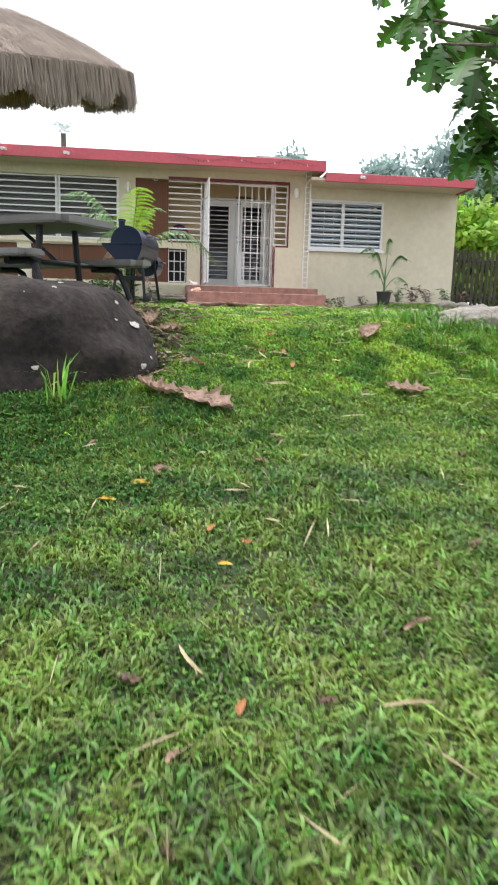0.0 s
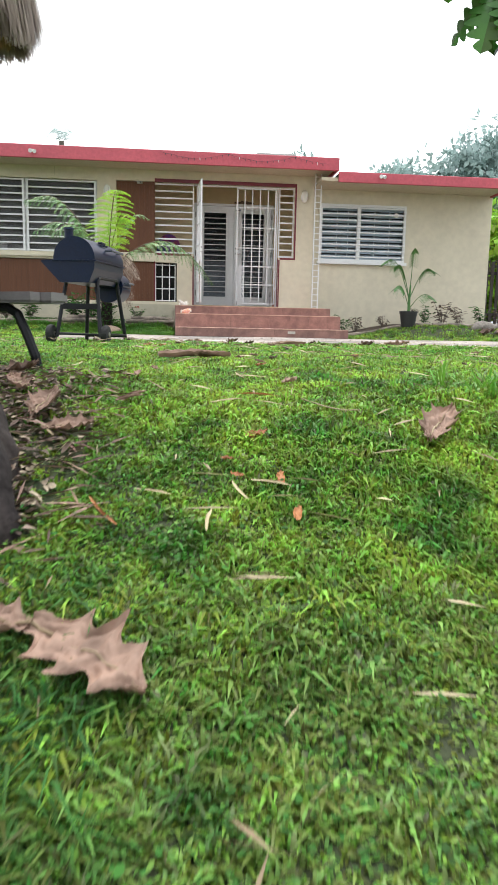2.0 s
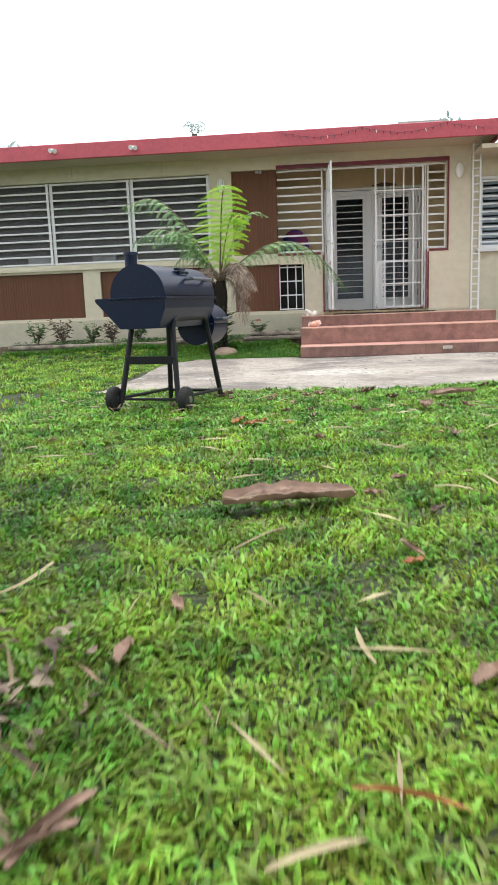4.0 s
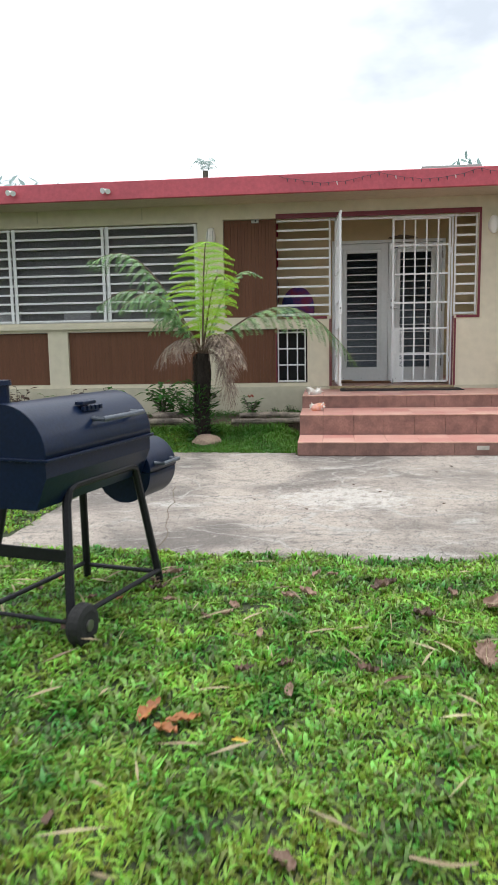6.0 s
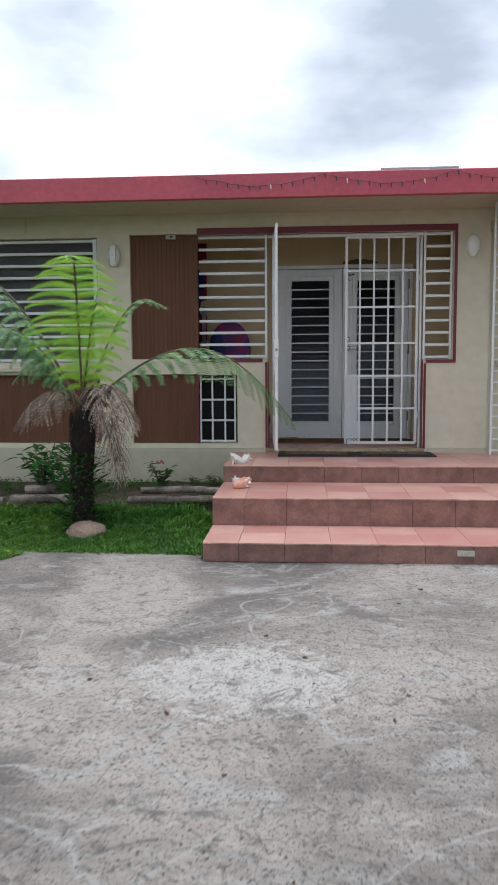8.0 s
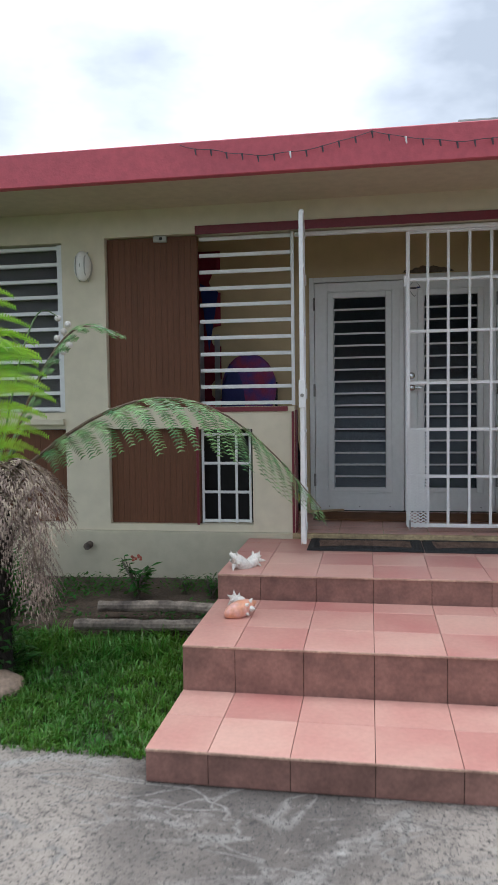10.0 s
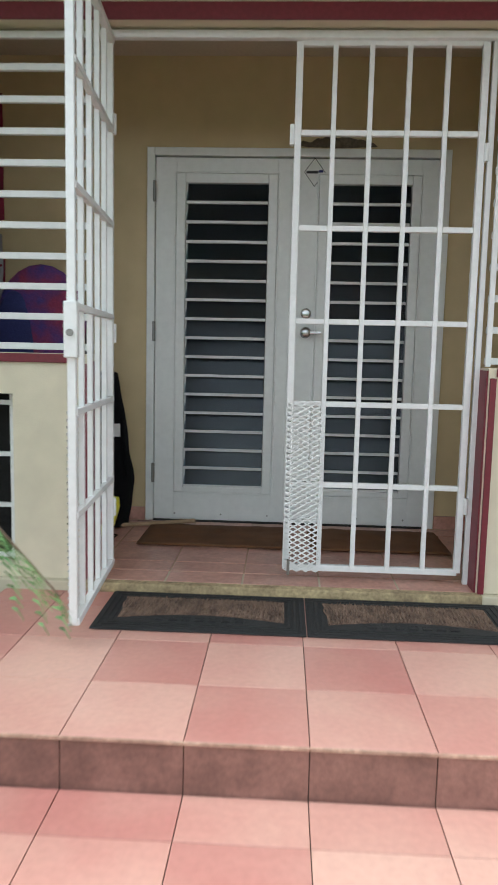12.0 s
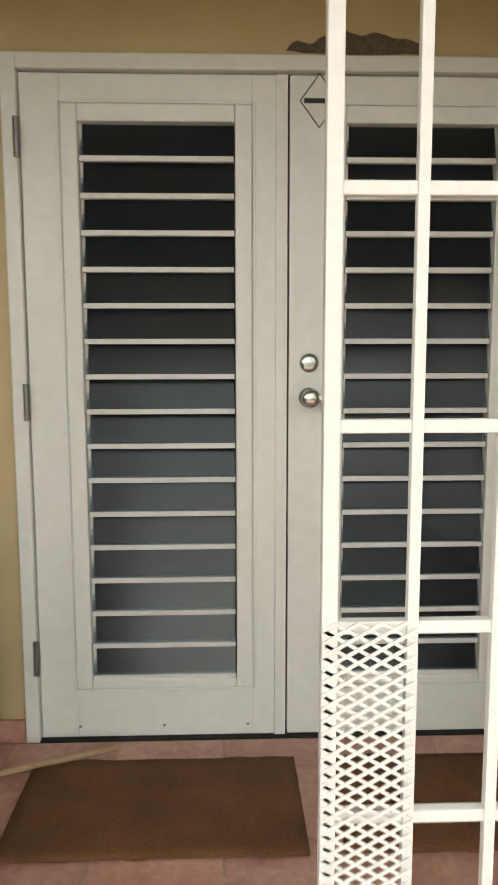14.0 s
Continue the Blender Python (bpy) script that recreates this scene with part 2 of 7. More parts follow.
M["concrete"] = concrete_material()
M["patch"] = material("worn_concrete", (0.56, 0.53, 0.47), 0.85, var=0.14, coarse=7, fine=40, bump=0.4, bump_scale=50, second=(0.40, 0.37, 0.32), amount=0.9)
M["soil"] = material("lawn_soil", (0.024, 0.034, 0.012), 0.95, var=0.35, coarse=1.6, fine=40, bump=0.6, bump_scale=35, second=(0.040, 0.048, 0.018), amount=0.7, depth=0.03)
M["bed"] = material("bed_soil", (0.085, 0.06, 0.04), 0.95, var=0.35, coarse=6, fine=50, bump=0.6, depth=0.02)
M["rock"] = material("dark_rock", (0.019, 0.015, 0.015), 0.9, var=0.35, coarse=3.2, fine=26, bump=0.9, bump_scale=18, second=(0.045, 0.036, 0.032), amount=0.7, depth=0.02, spec=0.2)
M["lichen"] = material("pale_lichen", (0.40, 0.38, 0.35), 0.9, var=0.2, coarse=40, fine=120, bump=0.3)
M["rock_grey"] = material("grey_rock", (0.22, 0.195, 0.175), 0.9, var=0.3, coarse=4, fine=30, bump=0.8, bump_scale=20, second=(0.12, 0.11, 0.085), amount=0.6, depth=0.03)
M["stone_tan"] = material("tan_stone", (0.36, 0.26, 0.19), 0.85, var=0.2, coarse=8, fine=50, bump=0.5)
# blue in the base stands for sky reflected in the black steel
M["black"] = material("sky_blued_black_enamel", (0.004, 0.011, 0.034), 0.30, var=0.2, coarse=9, fine=70, bump=0.05, second=(0.010, 0.012, 0.020), amount=0.2, spec=0.22)
M["tube"] = material("black_steel_tube", (0.012, 0.012, 0.015), 0.45, var=0.25, coarse=12, fine=80, bump=0.08, spec=0.25)
M["steel"] = material("bright_steel", (0.62, 0.63, 0.64), 0.25, metal=1.0, var=0.06, bump=0.02)
M["hinge"] = material("dull_steel", (0.30, 0.29, 0.27), 0.45, metal=1.0, var=0.1, bump=0.05)
M["handle_grey"] = material("dull_grey_handle", (0.10, 0.115, 0.14), 0.42, metal=0.4, var=0.15, coarse=12, fine=70, bump=0.05)
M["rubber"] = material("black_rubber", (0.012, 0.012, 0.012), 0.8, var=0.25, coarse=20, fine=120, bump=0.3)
M["mat_rubber"] = material("grey_rubber", (0.020, 0.020, 0.021), 0.75, var=0.25, coarse=14, fine=90, bump=0.35)
M["coir"] = material("coir_fibre", (0.23, 0.15, 0.11), 0.95, var=0.45, coarse=30, fine=220, bump=0.9, stretch=(1, 0.3, 1), depth=0.006)
M["brown_mat"] = material("brown_pile", (0.17, 0.072, 0.028), 0.95, var=0.3, coarse=7, fine=160, bump=0.6)
M["plastic_grey"] = material("weathered_grey_board", (0.17, 0.16, 0.155), 0.6, var=0.12, coarse=4, fine=40, bump=0.15, stretch=(0.4, 4, 4))
M["thatch"] = material("grey_thatch", (0.42, 0.36, 0.32), 0.95, var=0.35, coarse=5, fine=90, bump=0.8, stretch=(1, 1, 0.25), depth=0.02)
M["pole"] = material("brown_pole", (0.16, 0.11, 0.075), 0.8, var=0.25, coarse=6, fine=40, bump=0.3, stretch=(1, 1, 0.2))
M["bamboo"] = material("grey_log", (0.30, 0.25, 0.20), 0.8, var=0.3, coarse=6, fine=45, bump=0.5, second=(0.07, 0.055, 0.045), amount=1.0)
M["trunk"] = material("fern_trunk_fibre", (0.035, 0.027, 0.020), 0.95, var=0.4, coarse=12, fine=70, bump=1.0, depth=0.03, stretch=(1, 1, 0.35))
M["bark"] = material("grey_bark", (0.17, 0.145, 0.115), 0.9, var=0.3, coarse=6, fine=40, bump=0.7, depth=0.02)
M["shell"] = material("white_shell", (0.74, 0.70, 0.64), 0.4, var=0.12, coarse=25, fine=80, bump=0.3, local=True)
M["shell_pink"] = material("pink_orange_shell", (0.66, 0.30, 0.17), 0.3, var=0.12, coarse=18, fine=60, bump=0.1, second=(0.72, 0.42, 0.38), amount=0.9, local=True)
M["lamp_glass"] = material("frosted_lamp_glass", (0.80, 0.79, 0.74), 0.3, var=0.03, bump=0.02)
M["lamp_grey"] = material("grey_fixture", (0.42, 0.42, 0.38), 0.5, var=0.08, bump=0.05)
M["pot"] = material("black_nursery_pot", (0.018, 0.018, 0.018), 0.5, var=0.2, bump=0.08)
M["dark_room"] = material("dim_interior_paint", (0.42, 0.41, 0.39), 0.8, var=0.1, bump=0.05)
M["floor_in"] = material("dim_interior_floor", (0.26, 0.22, 0.19), 0.6, var=0.15, bump=0.05)
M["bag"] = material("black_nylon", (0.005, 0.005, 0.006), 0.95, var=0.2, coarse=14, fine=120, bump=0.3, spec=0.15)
M["yellow"] = material("yellow_plastic", (0.70, 0.62, 0.03), 0.5, var=0.08, bump=0.05)
M["orange"] = material("orange_red", (0.33, 0.075, 0.04), 0.5, var=0.08, bump=0.05)
M["wood"] = material("bare_wood", (0.40, 0.27, 0.16), 0.7, var=0.15, coarse=10, fine=60, bump=0.15, stretch=(0.4, 3, 3))
M["flag_red"] = material("red_cloth", (0.20, 0.009, 0.035), 0.85, var=0.12, coarse=5, fine=150, bump=0.2)
M["flag_white"] = material("white_cloth", (0.36, 0.34, 0.36), 0.85, var=0.08, coarse=5, fine=150, bump=0.2)
M["flag_blue"] = material("blue_cloth", (0.015, 0.03, 0.16), 0.85, var=0.12, coarse=5, fine=150, bump=0.2)
M["cush_pink"] = material("coral_cloth", (0.26, 0.035, 0.085), 0.85, var=0.15, coarse=9, fine=120, bump=0.2, second=(0.05, 0.045, 0.22), amount=1.0)
M["cush_blue"] = material("navy_cloth", (0.03, 0.035, 0.14), 0.85, var=0.15, coarse=6, fine=120, bump=0.2)
M["ink"] = material("black_ink", (0.02, 0.02, 0.025), 0.6, var=0.05, bump=0)
M["sticker"] = material("white_sticker", (0.72, 0.72, 0.70), 0.4, var=0.03, bump=0)
M["dirt"] = material("grey_mud", (0.14, 0.11, 0.08), 0.95, var=0.25, coarse=30, fine=90, bump=0.6)
M["fence"] = material("dark_fence_wood", (0.055, 0.045, 0.038), 0.85, var=0.25, coarse=6, fine=40, bump=0.3, piece=0.25)
M["roofgrey"] = material("grey_roof_unit", (0.38, 0.41, 0.39), 0.7, var=0.1, bump=0.1)
M["wire"] = material("dark_wire", (0.05, 0.04, 0.05), 0.6, var=0.1, bump=0)
M["grass"] = leaf_material("lawn_grass", (0.085, 0.190, 0.028), (0.335, 0.46, 0.062), 0.42, 0.5, 3.8, 0.75)
M["grass_broad"] = leaf_material("broad_lawn_grass", (0.075, 0.185, 0.026), (0.29, 0.45, 0.060), 0.38, 0.42, 4.5, 0.75)
M["grass_bank"] = leaf_material("bank_grass", (0.062, 0.135, 0.027), (0.235, 0.318, 0.067), 0.42, 0.45, 3.4, 0.75)
M["clover"] = leaf_material("bright_clover", (0.08, 0.20, 0.022), (0.20, 0.35, 0.04), 0.5, 0.45, 5.0, 0.45)
M["litter"] = leaf_material("leaf_litter", (0.27, 0.205, 0.155), (0.10, 0.075, 0.052), 0.85, 0.1, 14.0, 0.5)
M["grass_tall"] = leaf_material("tall_grass", (0.07, 0.19, 0.025), (0.13, 0.27, 0.03), 0.45, 0.35, 2.0, 0.35)
M["weed"] = leaf_material("dark_weed", (0.030, 0.105, 0.018), (0.06, 0.16, 0.024), 0.95, 0.40, 3.0, 0.35)
M["straw"] = leaf_material("dry_straw", (0.44, 0.37, 0.23), (0.26, 0.20, 0.11), 0.7, 0.15, 4.0, 0.3)
M["dead_leaf"] = leaf_material("dry_brown_leaf", (0.30, 0.19, 0.14), (0.16, 0.098, 0.07), 0.7, 0.15, 14.0, 0.2)
M["dead_leaf_dark"] = leaf_material("dark_dry_leaf", (0.13, 0.075, 0.05), (0.05, 0.030, 0.022), 0.7, 0.1, 24.0, 0.25)
M["dead_yellow"] = leaf_material("yellow_fallen_leaf", (0.58, 0.40, 0.03), (0.50, 0.27, 0.03), 0.55, 0.25, 9.0, 0.15)
M["dead_orange"] = leaf_material("orange_dry_leaf", (0.38, 0.15, 0.045), (0.24, 0.085, 0.035), 0.6, 0.15, 9.0, 0.2)
M["thatch_strand"] = leaf_material("thatch_strand", (0.46, 0.385, 0.335), (0.34, 0.275, 0.235), 0.9, 0.40, 5.0, 0.14)
# same thatch painted brighter and oranger for light glowing through the fringe
M["thatch_inner"] = leaf_material("backlit_inner_thatch", (0.66, 0.47, 0.27), (0.55, 0.37, 0.20), 0.9, 0.6, 5.0, 0.2)
M["frond"] = leaf_material("fern_frond", (0.18, 0.42, 0.032), (0.40, 0.62, 0.055), 0.5, 0.45, 3.0, 0.22)
M["frond_old"] = leaf_material("grey_green_frond", (0.075, 0.170, 0.060), (0.27, 0.42, 0.165), 0.36, 0.35, 9.0, 0.50)
M["frond_dead"] = leaf_material("dry_frond", (0.40, 0.31, 0.245), (0.15, 0.105, 0.085), 0.8, 0.15, 9.0, 0.45)
M["palm"] = leaf_material("young_palm", (0.05, 0.145, 0.03), (0.09, 0.20, 0.05), 0.4, 0.25, 3.0, 0.25)
M["bread"] = leaf_material("lobed_tree_leaf", (0.032, 0.105, 0.020), (0.08, 0.22, 0.03), 0.35, 0.42, 1.5, 0.4)
M["bush"] = leaf_material("bright_shrub", (0.19, 0.36, 0.03), (0.30, 0.46, 0.04), 0.5, 0.4, 1.0, 0.35)
# aerial haze put into the leaf colour: pale and bluish
M["far"] = leaf_material("haze_paled_crown", (0.26, 0.36, 0.33), (0.34, 0.44, 0.42), 0.8, 0.4, 0.3, 0.2)
M["mid_tree"] = leaf_material("dark_tree", (0.045, 0.10, 0.03), (0.08, 0.15, 0.045), 0.6, 0.3, 0.6, 0.35)


def glass_material():
    m = bpy.data.materials.new("jalousie_glass")
    m.use_nodes = True
    b = m.node_tree.nodes["Principled BSDF"]
    b.inputs["Base Color"].default_value = (0.38, 0.47, 0.54, 1)
    b.inputs["Roughness"].default_value = 0.16
    b.inputs["IOR"].default_value = 1.36
    b.inputs["Transmission Weight"].default_value = 0.97
    return m


M["glass"] = glass_material()
# opaque pale blue stands for sky mirrored in the glass louvers
M["frosted"] = material("sky_blue_louver_pane", (0.34, 0.41, 0.47), 0.25, var=0.08, coarse=3, fine=20, bump=0.03)


# ---------------------------------------------------------------- building helpers
def finish(name, bm, mat, parent=None, label="", smooth=False):
    me = bpy.data.meshes.new(name)
    bmesh.ops.recalc_face_normals(bm, faces=bm.faces)
    bm.to_mesh(me)
    bm.free()
    me.materials.append(M[mat] if isinstance(mat, str) else mat)
    if smooth:
        for p in me.polygons:
            p.use_smooth = True
    ob = new(name, me)
    if parent:
        ob.parent = parent
    if label:
        tagged(ob, label)
    return ob


def part(name, bm, mat, parent, label="", smooth=False):
    return finish(name, bm, mat, parent, label, smooth)


def thing(name, label, category, at=(0, 0, 0), turn=0, group="", kind=""):
    """An empty at a thing's base; its parts are built about it."""
    e = new(name)
    e.matrix_world = pose(*at, 0, 0, turn)
    return tagged(e, label, category, group, kind)


def box(bm, x0, x1, y0, y1, z0, z1, bevel=0.0):
    vs = [bm.verts.new(p) for p in ((x0, y0, z0), (x1, y0, z0), (x1, y1, z0), (x0, y1, z0), (x0, y0, z1), (x1, y0, z1), (x1, y1, z1), (x0, y1, z1))]
    fs = [bm.faces.new([vs[i] for i in f]) for f in ((3, 2, 1, 0), (4, 5, 6, 7), (0, 1, 5, 4), (1, 2, 6, 5), (2, 3, 7, 6), (3, 0, 4, 7))]
    if bevel:
        es = list({e for f in fs for e in f.edges})
        bmesh.ops.bevel(bm, geom=es, offset=bevel, segments=2, affect='EDGES', profile=0.6)
    return bm


def boxed(*a, bevel=0.0):
    return box(bmesh.new(), *a, bevel=bevel)


def tube(bm, pts, radii, sides=10, caps=True):
    """A round tube along points; radii: one or one a point."""
    pts = [Vector(p) for p in pts]
    radii = list(radii) if hasattr(radii, "__len__") else [radii] * len(pts)
    rings, side = [], None
    for i, p in enumerate(pts):
        d = (pts[min(i + 1, len(pts) - 1)] - pts[max(i - 1, 0)]).normalized()
        if side is None:
            side = d.orthogonal().normalized()
        side = (side - d * side.dot(d)).normalized()
        up = d.cross(side)
        rings.append([bm.verts.new(p + (side * math.cos(a) + up * math.sin(a)) * radii[i]) for a in (2 * math.pi * k / sides for k in range(sides))])
    for a, b in zip(rings, rings[1:]):
        for k in range(sides):
            bm.faces.new((a[k], a[(k + 1) % sides], b[(k + 1) % sides], b[k]))
    if caps:
        bm.faces.new(rings[0][::-1])
        bm.faces.new(rings[-1])
    return bm


def tubed(pts, radii, sides=10):
    return tube(bmesh.new(), pts, radii, sides)


def bar(p0, p1, w, h=None):
    """A square bar from p0 to p1, with slightly rounded edges."""
    p0, p1 = Vector(p0), Vector(p1)
    d = p1 - p0
    n = d.length
    h = h or w
    bm = boxed(-w / 2, w / 2, -h / 2, h / 2, 0, n, bevel=min(w, h) * 0.14)
    q = d.to_track_quat('Z', 'Y').to_matrix().to_4x4()
    bm.transform(Matrix.Translation(p0) @ q)
    return bm


def sphere(bm, c, r, seg=16, rings=10):
    m = Matrix.Translation(c) @ Matrix.Diagonal((*(r if hasattr(r, "__len__") else (r, r, r)), 1))
    bmesh.ops.create_uvsphere(bm, u_segments=seg, v_segments=rings, radius=1, matrix=m)
    return bm


def revolve(bm, profile, c=(0, 0, 0), sides=24):
    """Turn a profile of (radius, height) round the z axis."""
    rings = [[bm.verts.new((c[0] + r * math.cos(a), c[1] + r * math.sin(a), c[2] + z)) for a in (2 * math.pi * k / sides for k in range(sides))] for r, z in profile]
    for a, b in zip(rings, rings[1:]):
        for k in range(sides):
            bm.faces.new((a[k], a[(k + 1) % sides], b[(k + 1) % sides], b[k]))
    bm.faces.new(rings[0][::-1])
    bm.faces.new(rings[-1])
    return bm


def mesh_from(name, verts, faces, mat, parent=None, label="", smooth=False):
    me = bpy.data.meshes.new(name)
    me.from_pydata(verts, [], faces)
    me.materials.append(M[mat])
    if smooth:
        me.shade_smooth()
    ob = new(name, me)
    if parent:
        ob.parent = parent
    if label:
        tagged(ob, label)
    return ob


def big_mesh(name, verts, loops, size, mat, parent=None, smooth=False):
    """A mesh of many equal polygons from arrays."""
    me = bpy.data.meshes.new(name)
    me.vertices.add(len(verts))
    me.vertices.foreach_set("co", np.asarray(verts, np.float32).ravel())
    n = len(loops)
    me.loops.add(n * size)
    me.loops.foreach_set("vertex_index", np.asarray(loops, np.int32).ravel())
    me.polygons.add(n)
    me.polygons.foreach_set("loop_start", np.arange(0, n * size, size, dtype=np.int32))
    if smooth:
        me.polygons.foreach_set("use_smooth", np.ones(n, bool))
    me.update(calc_edges=True)
    me.materials.append(M[mat])
    ob = new(name, me)
    if parent:
        ob.parent = parent
    return ob


def wall_mesh(x0, x1, z0, z1, y0, y1, holes):
    """A wall along x with through openings (x0, x1, z0, z1), with reveals."""
    xs = sorted({x0, x1, *(h[0] for h in holes), *(h[1] for h in holes)})
    zs = sorted({z0, z1, *(h[2] for h in holes), *(h[3] for h in holes)})
    xs = [x for x in xs if x0 <= x <= x1]
    zs = [z for z in zs if z0 <= z <= z1]

    def solid(i, j):
        if not (0 <= i < len(xs) - 1 and 0 <= j < len(zs) - 1):
            return False
        cx, cz = (xs[i] + xs[i + 1]) / 2, (zs[j] + zs[j + 1]) / 2
        return not any(h[0] < cx < h[1] and h[2] < cz < h[3] for h in holes)

    bm = bmesh.new()
    cache = {}

    def v(i, y, j):
        key = (i, y, j)
        if key not in cache:
            cache[key] = bm.verts.new((xs[i], y, zs[j]))
        return cache[key]

    for i in range(len(xs) - 1):
        for j in range(len(zs) - 1):
            if not solid(i, j):
                continue
            for y in (y0, y1):
                bm.faces.new((v(i, y, j), v(i + 1, y, j), v(i + 1, y, j + 1), v(i, y, j + 1)))
            for di, dj, a, b in ((-1, 0, (i, j), (i, j + 1)), (1, 0, (i + 1, j), (i + 1, j + 1)), (0, -1, (i, j), (i + 1, j)), (0, 1, (i, j + 1), (i + 1, j + 1))):
                if not solid(i + di, j + dj):
                    bm.faces.new((v(a[0], y0, a[1]), v(b[0], y0, b[1]), v(b[0], y1, b[1]), v(a[0], y1, a[1])))
    return bm


def structure(name, bm, mat, label, category, smooth=False):
    return tagged(finish(name, bm, mat, smooth=smooth), label, category, kind="structure")


def smooth_step(a, b, x):
    t = np.clip((x - a) / (b - a), 0, 1)
    return t * t * (3 - 2 * t)


# ---------------------------------------------------------------- ground
PROFILE_Y = [-60, -25, -18, -16.7, -15.5, -14.3, -13.2, -12.8, -12.0, -11.4, -11.0, -10.3, -9.5, -7.4, -6.2, -2.6, 0.0]
PROFILE_Z = [-2.4, -1.75, -1.42, -1.30, -1.17, -0.99, -0.78, -0.667, -0.44, -0.22, -0.13, -0.075, -0.05, -0.03, -0.045, -0.01, 0.0]


def lawn_height(x, y):
    x, y = np.asarray(x, float), np.asarray(y, float)
    z = sum(np.interp(y + d, PROFILE_Y, PROFILE_Z) for d in (-0.25, 0, 0.25)) / 3
    z = z + 0.22 * smooth_step(1.7, 3.2, x) * smooth_step(-2.55, -1.2, y)
    z = z + 0.10 * smooth_step(-1.15, -1.45, x) * smooth_step(-2.3, -1.4, y)
    z = z + 0.012 * np.sin(2.3 * x + 1.1 * y) + 0.010 * np.sin(3.7 * y - 1.9 * x)
    return z


def in_drive(x, y, grow=0.0):
    """True on the concrete slab."""
    x, y = np.asarray(x, float), np.asarray(y, float)
    wob = 0.018 * np.sin(5.1 * x) + 0.014 * np.sin(13.7 * x + 1.3) + 0.012 * np.sin(31 * x)
    left = -2.92 + 0.33 * smooth_step(-3.2, -2.4, y) - 0.25 * smooth_step(-5.6, -6.4, y)
    far = np.where(x < -1.15, -2.40, -2.58)
    return (y > -6.10 + wob - grow) & (y < far + grow) & (x > left - grow)


def build_ground():
    xs = np.concatenate([[-3000, -900, -300, -120, -60, -35, -22, -15, -11], np.linspace(-8.5, 8.5, 137), [11, 15, 22, 35, 60, 120, 300, 900, 3000]])
    ys = np.concatenate([[-3000, -900, -300, -120, -60, -40, -30, -25, -22], np.linspace(-20, 3, 185), [6, 10, 16, 25, 40, 70, 130, 300, 900, 3000]])
    X, Y = np.meshgrid(xs, ys)
    Z = lawn_height(X, Y)
    Z = np.where(in_drive(X, Y, -0.12), Z - 0.07, Z)
    Z = np.where((X > -1.05) & (X < 1.5) & (Y > -2.5) & (Y < 0), -0.06, Z)
    nx, ny = len(xs), len(ys)
    idx = np.arange(nx * ny).reshape(ny, nx)
    quads = np.stack([idx[:-1, :-1], idx[:-1, 1:], idx[1:, 1:], idx[1:, :-1]], -1).reshape(-1, 4)
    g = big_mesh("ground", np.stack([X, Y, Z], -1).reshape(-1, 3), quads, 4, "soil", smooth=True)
    tagged(g, "sloping lawn soil with a grassy bank", "lawn", kind="structure")


build_ground()


def drive_height(x, y):
    return np.interp(y, [-6.4, -6.1, -4.5, -2.6], [-0.055, -0.045, -0.03, 0.0]) + 0.004 * np.sin(2.1 * x) * np.sin(1.7 * y)


def build_drive():
    """Concrete slab with a ragged near edge, as one grid cut to shape."""
    xs, ys = np.linspace(-3.3, 9.0, 206), np.linspace(-6.3, -2.36, 80)
    bm = bmesh.new()
    X, Y = np.meshgrid(xs, ys)
    keep = in_drive(X, Y)
    vs = {}
    for j in range(len(ys)):
        for i in range(len(xs)):
            if keep[j, i]:
                vs[j, i] = bm.verts.new((xs[i], ys[j], float(drive_height(xs[i], ys[j]))))
    for j in range(len(ys) - 1):
        for i in range(len(xs) - 1):
            q = [(j, i), (j, i + 1), (j + 1, i + 1), (j + 1, i)]
            q = [vs[k] for k in q if k in vs]
            if len(q) >= 3:
                bm.faces.new(q)
    edge = [e for e in bm.edges if e.is_boundary]
    ext = bmesh.ops.extrude_edge_only(bm, edges=edge)
    for v in ext["geom"]:
        if isinstance(v, bmesh.types.BMVert):
            v.co.z -= 0.12
    drive = structure("driveway", bm, "concrete", "weathered grey concrete driveway slab with stains", "driveway", smooth=True)
    bm = bmesh.new()
    pts = []
    for k in range(33):
        u = k / 32
        x = -2.13 + 0.32 * u + 0.05 * noise.noise((u * 6, 2, 0)) + 0.02 * noise.noise((u * 19, 4, 0))
        y = -4.15 - 1.95 * u
        pts.append((x, y, float(drive_height(x, y)) + 0.0015))
    tube(bm, pts, 0.0032, 5)
    part("crack", bm, "dirt", drive, "dark hairline crack")


build_drive()

# ---------------------------------------------------------------- house shell
FLOOR, LAND = 0.55, 0.502
OPEN_TOP = 2.80
holes = [(-7.9, -2.62, 1.47, 2.78),            # long barred window
         (-7.9, -4.80, 0.60, 1.34), (-4.51, -2.62, 0.60, 1.34), (-2.27, -1.555, 0.60, 1.34),   # lower panels
         (-2.27, -1.555, 1.50, OPEN_TOP),       # tall panel
         (-1.555, -0.82, 1.50, OPEN_TOP),       # slatted opening
         (-1.555, -1.14, 0.60, 1.33),           # small window
         (-0.82, 0.80, FLOOR, OPEN_TOP),        # doorway
         (0.80, 1.10, 1.48, OPEN_TOP)]          # slatted side opening
structure("wall_front", wall_mesh(-9.0, 1.46, FLOOR, 3.06, 0.0, 0.16, holes), "wall", "cream painted front wall with barred openings", "wall")
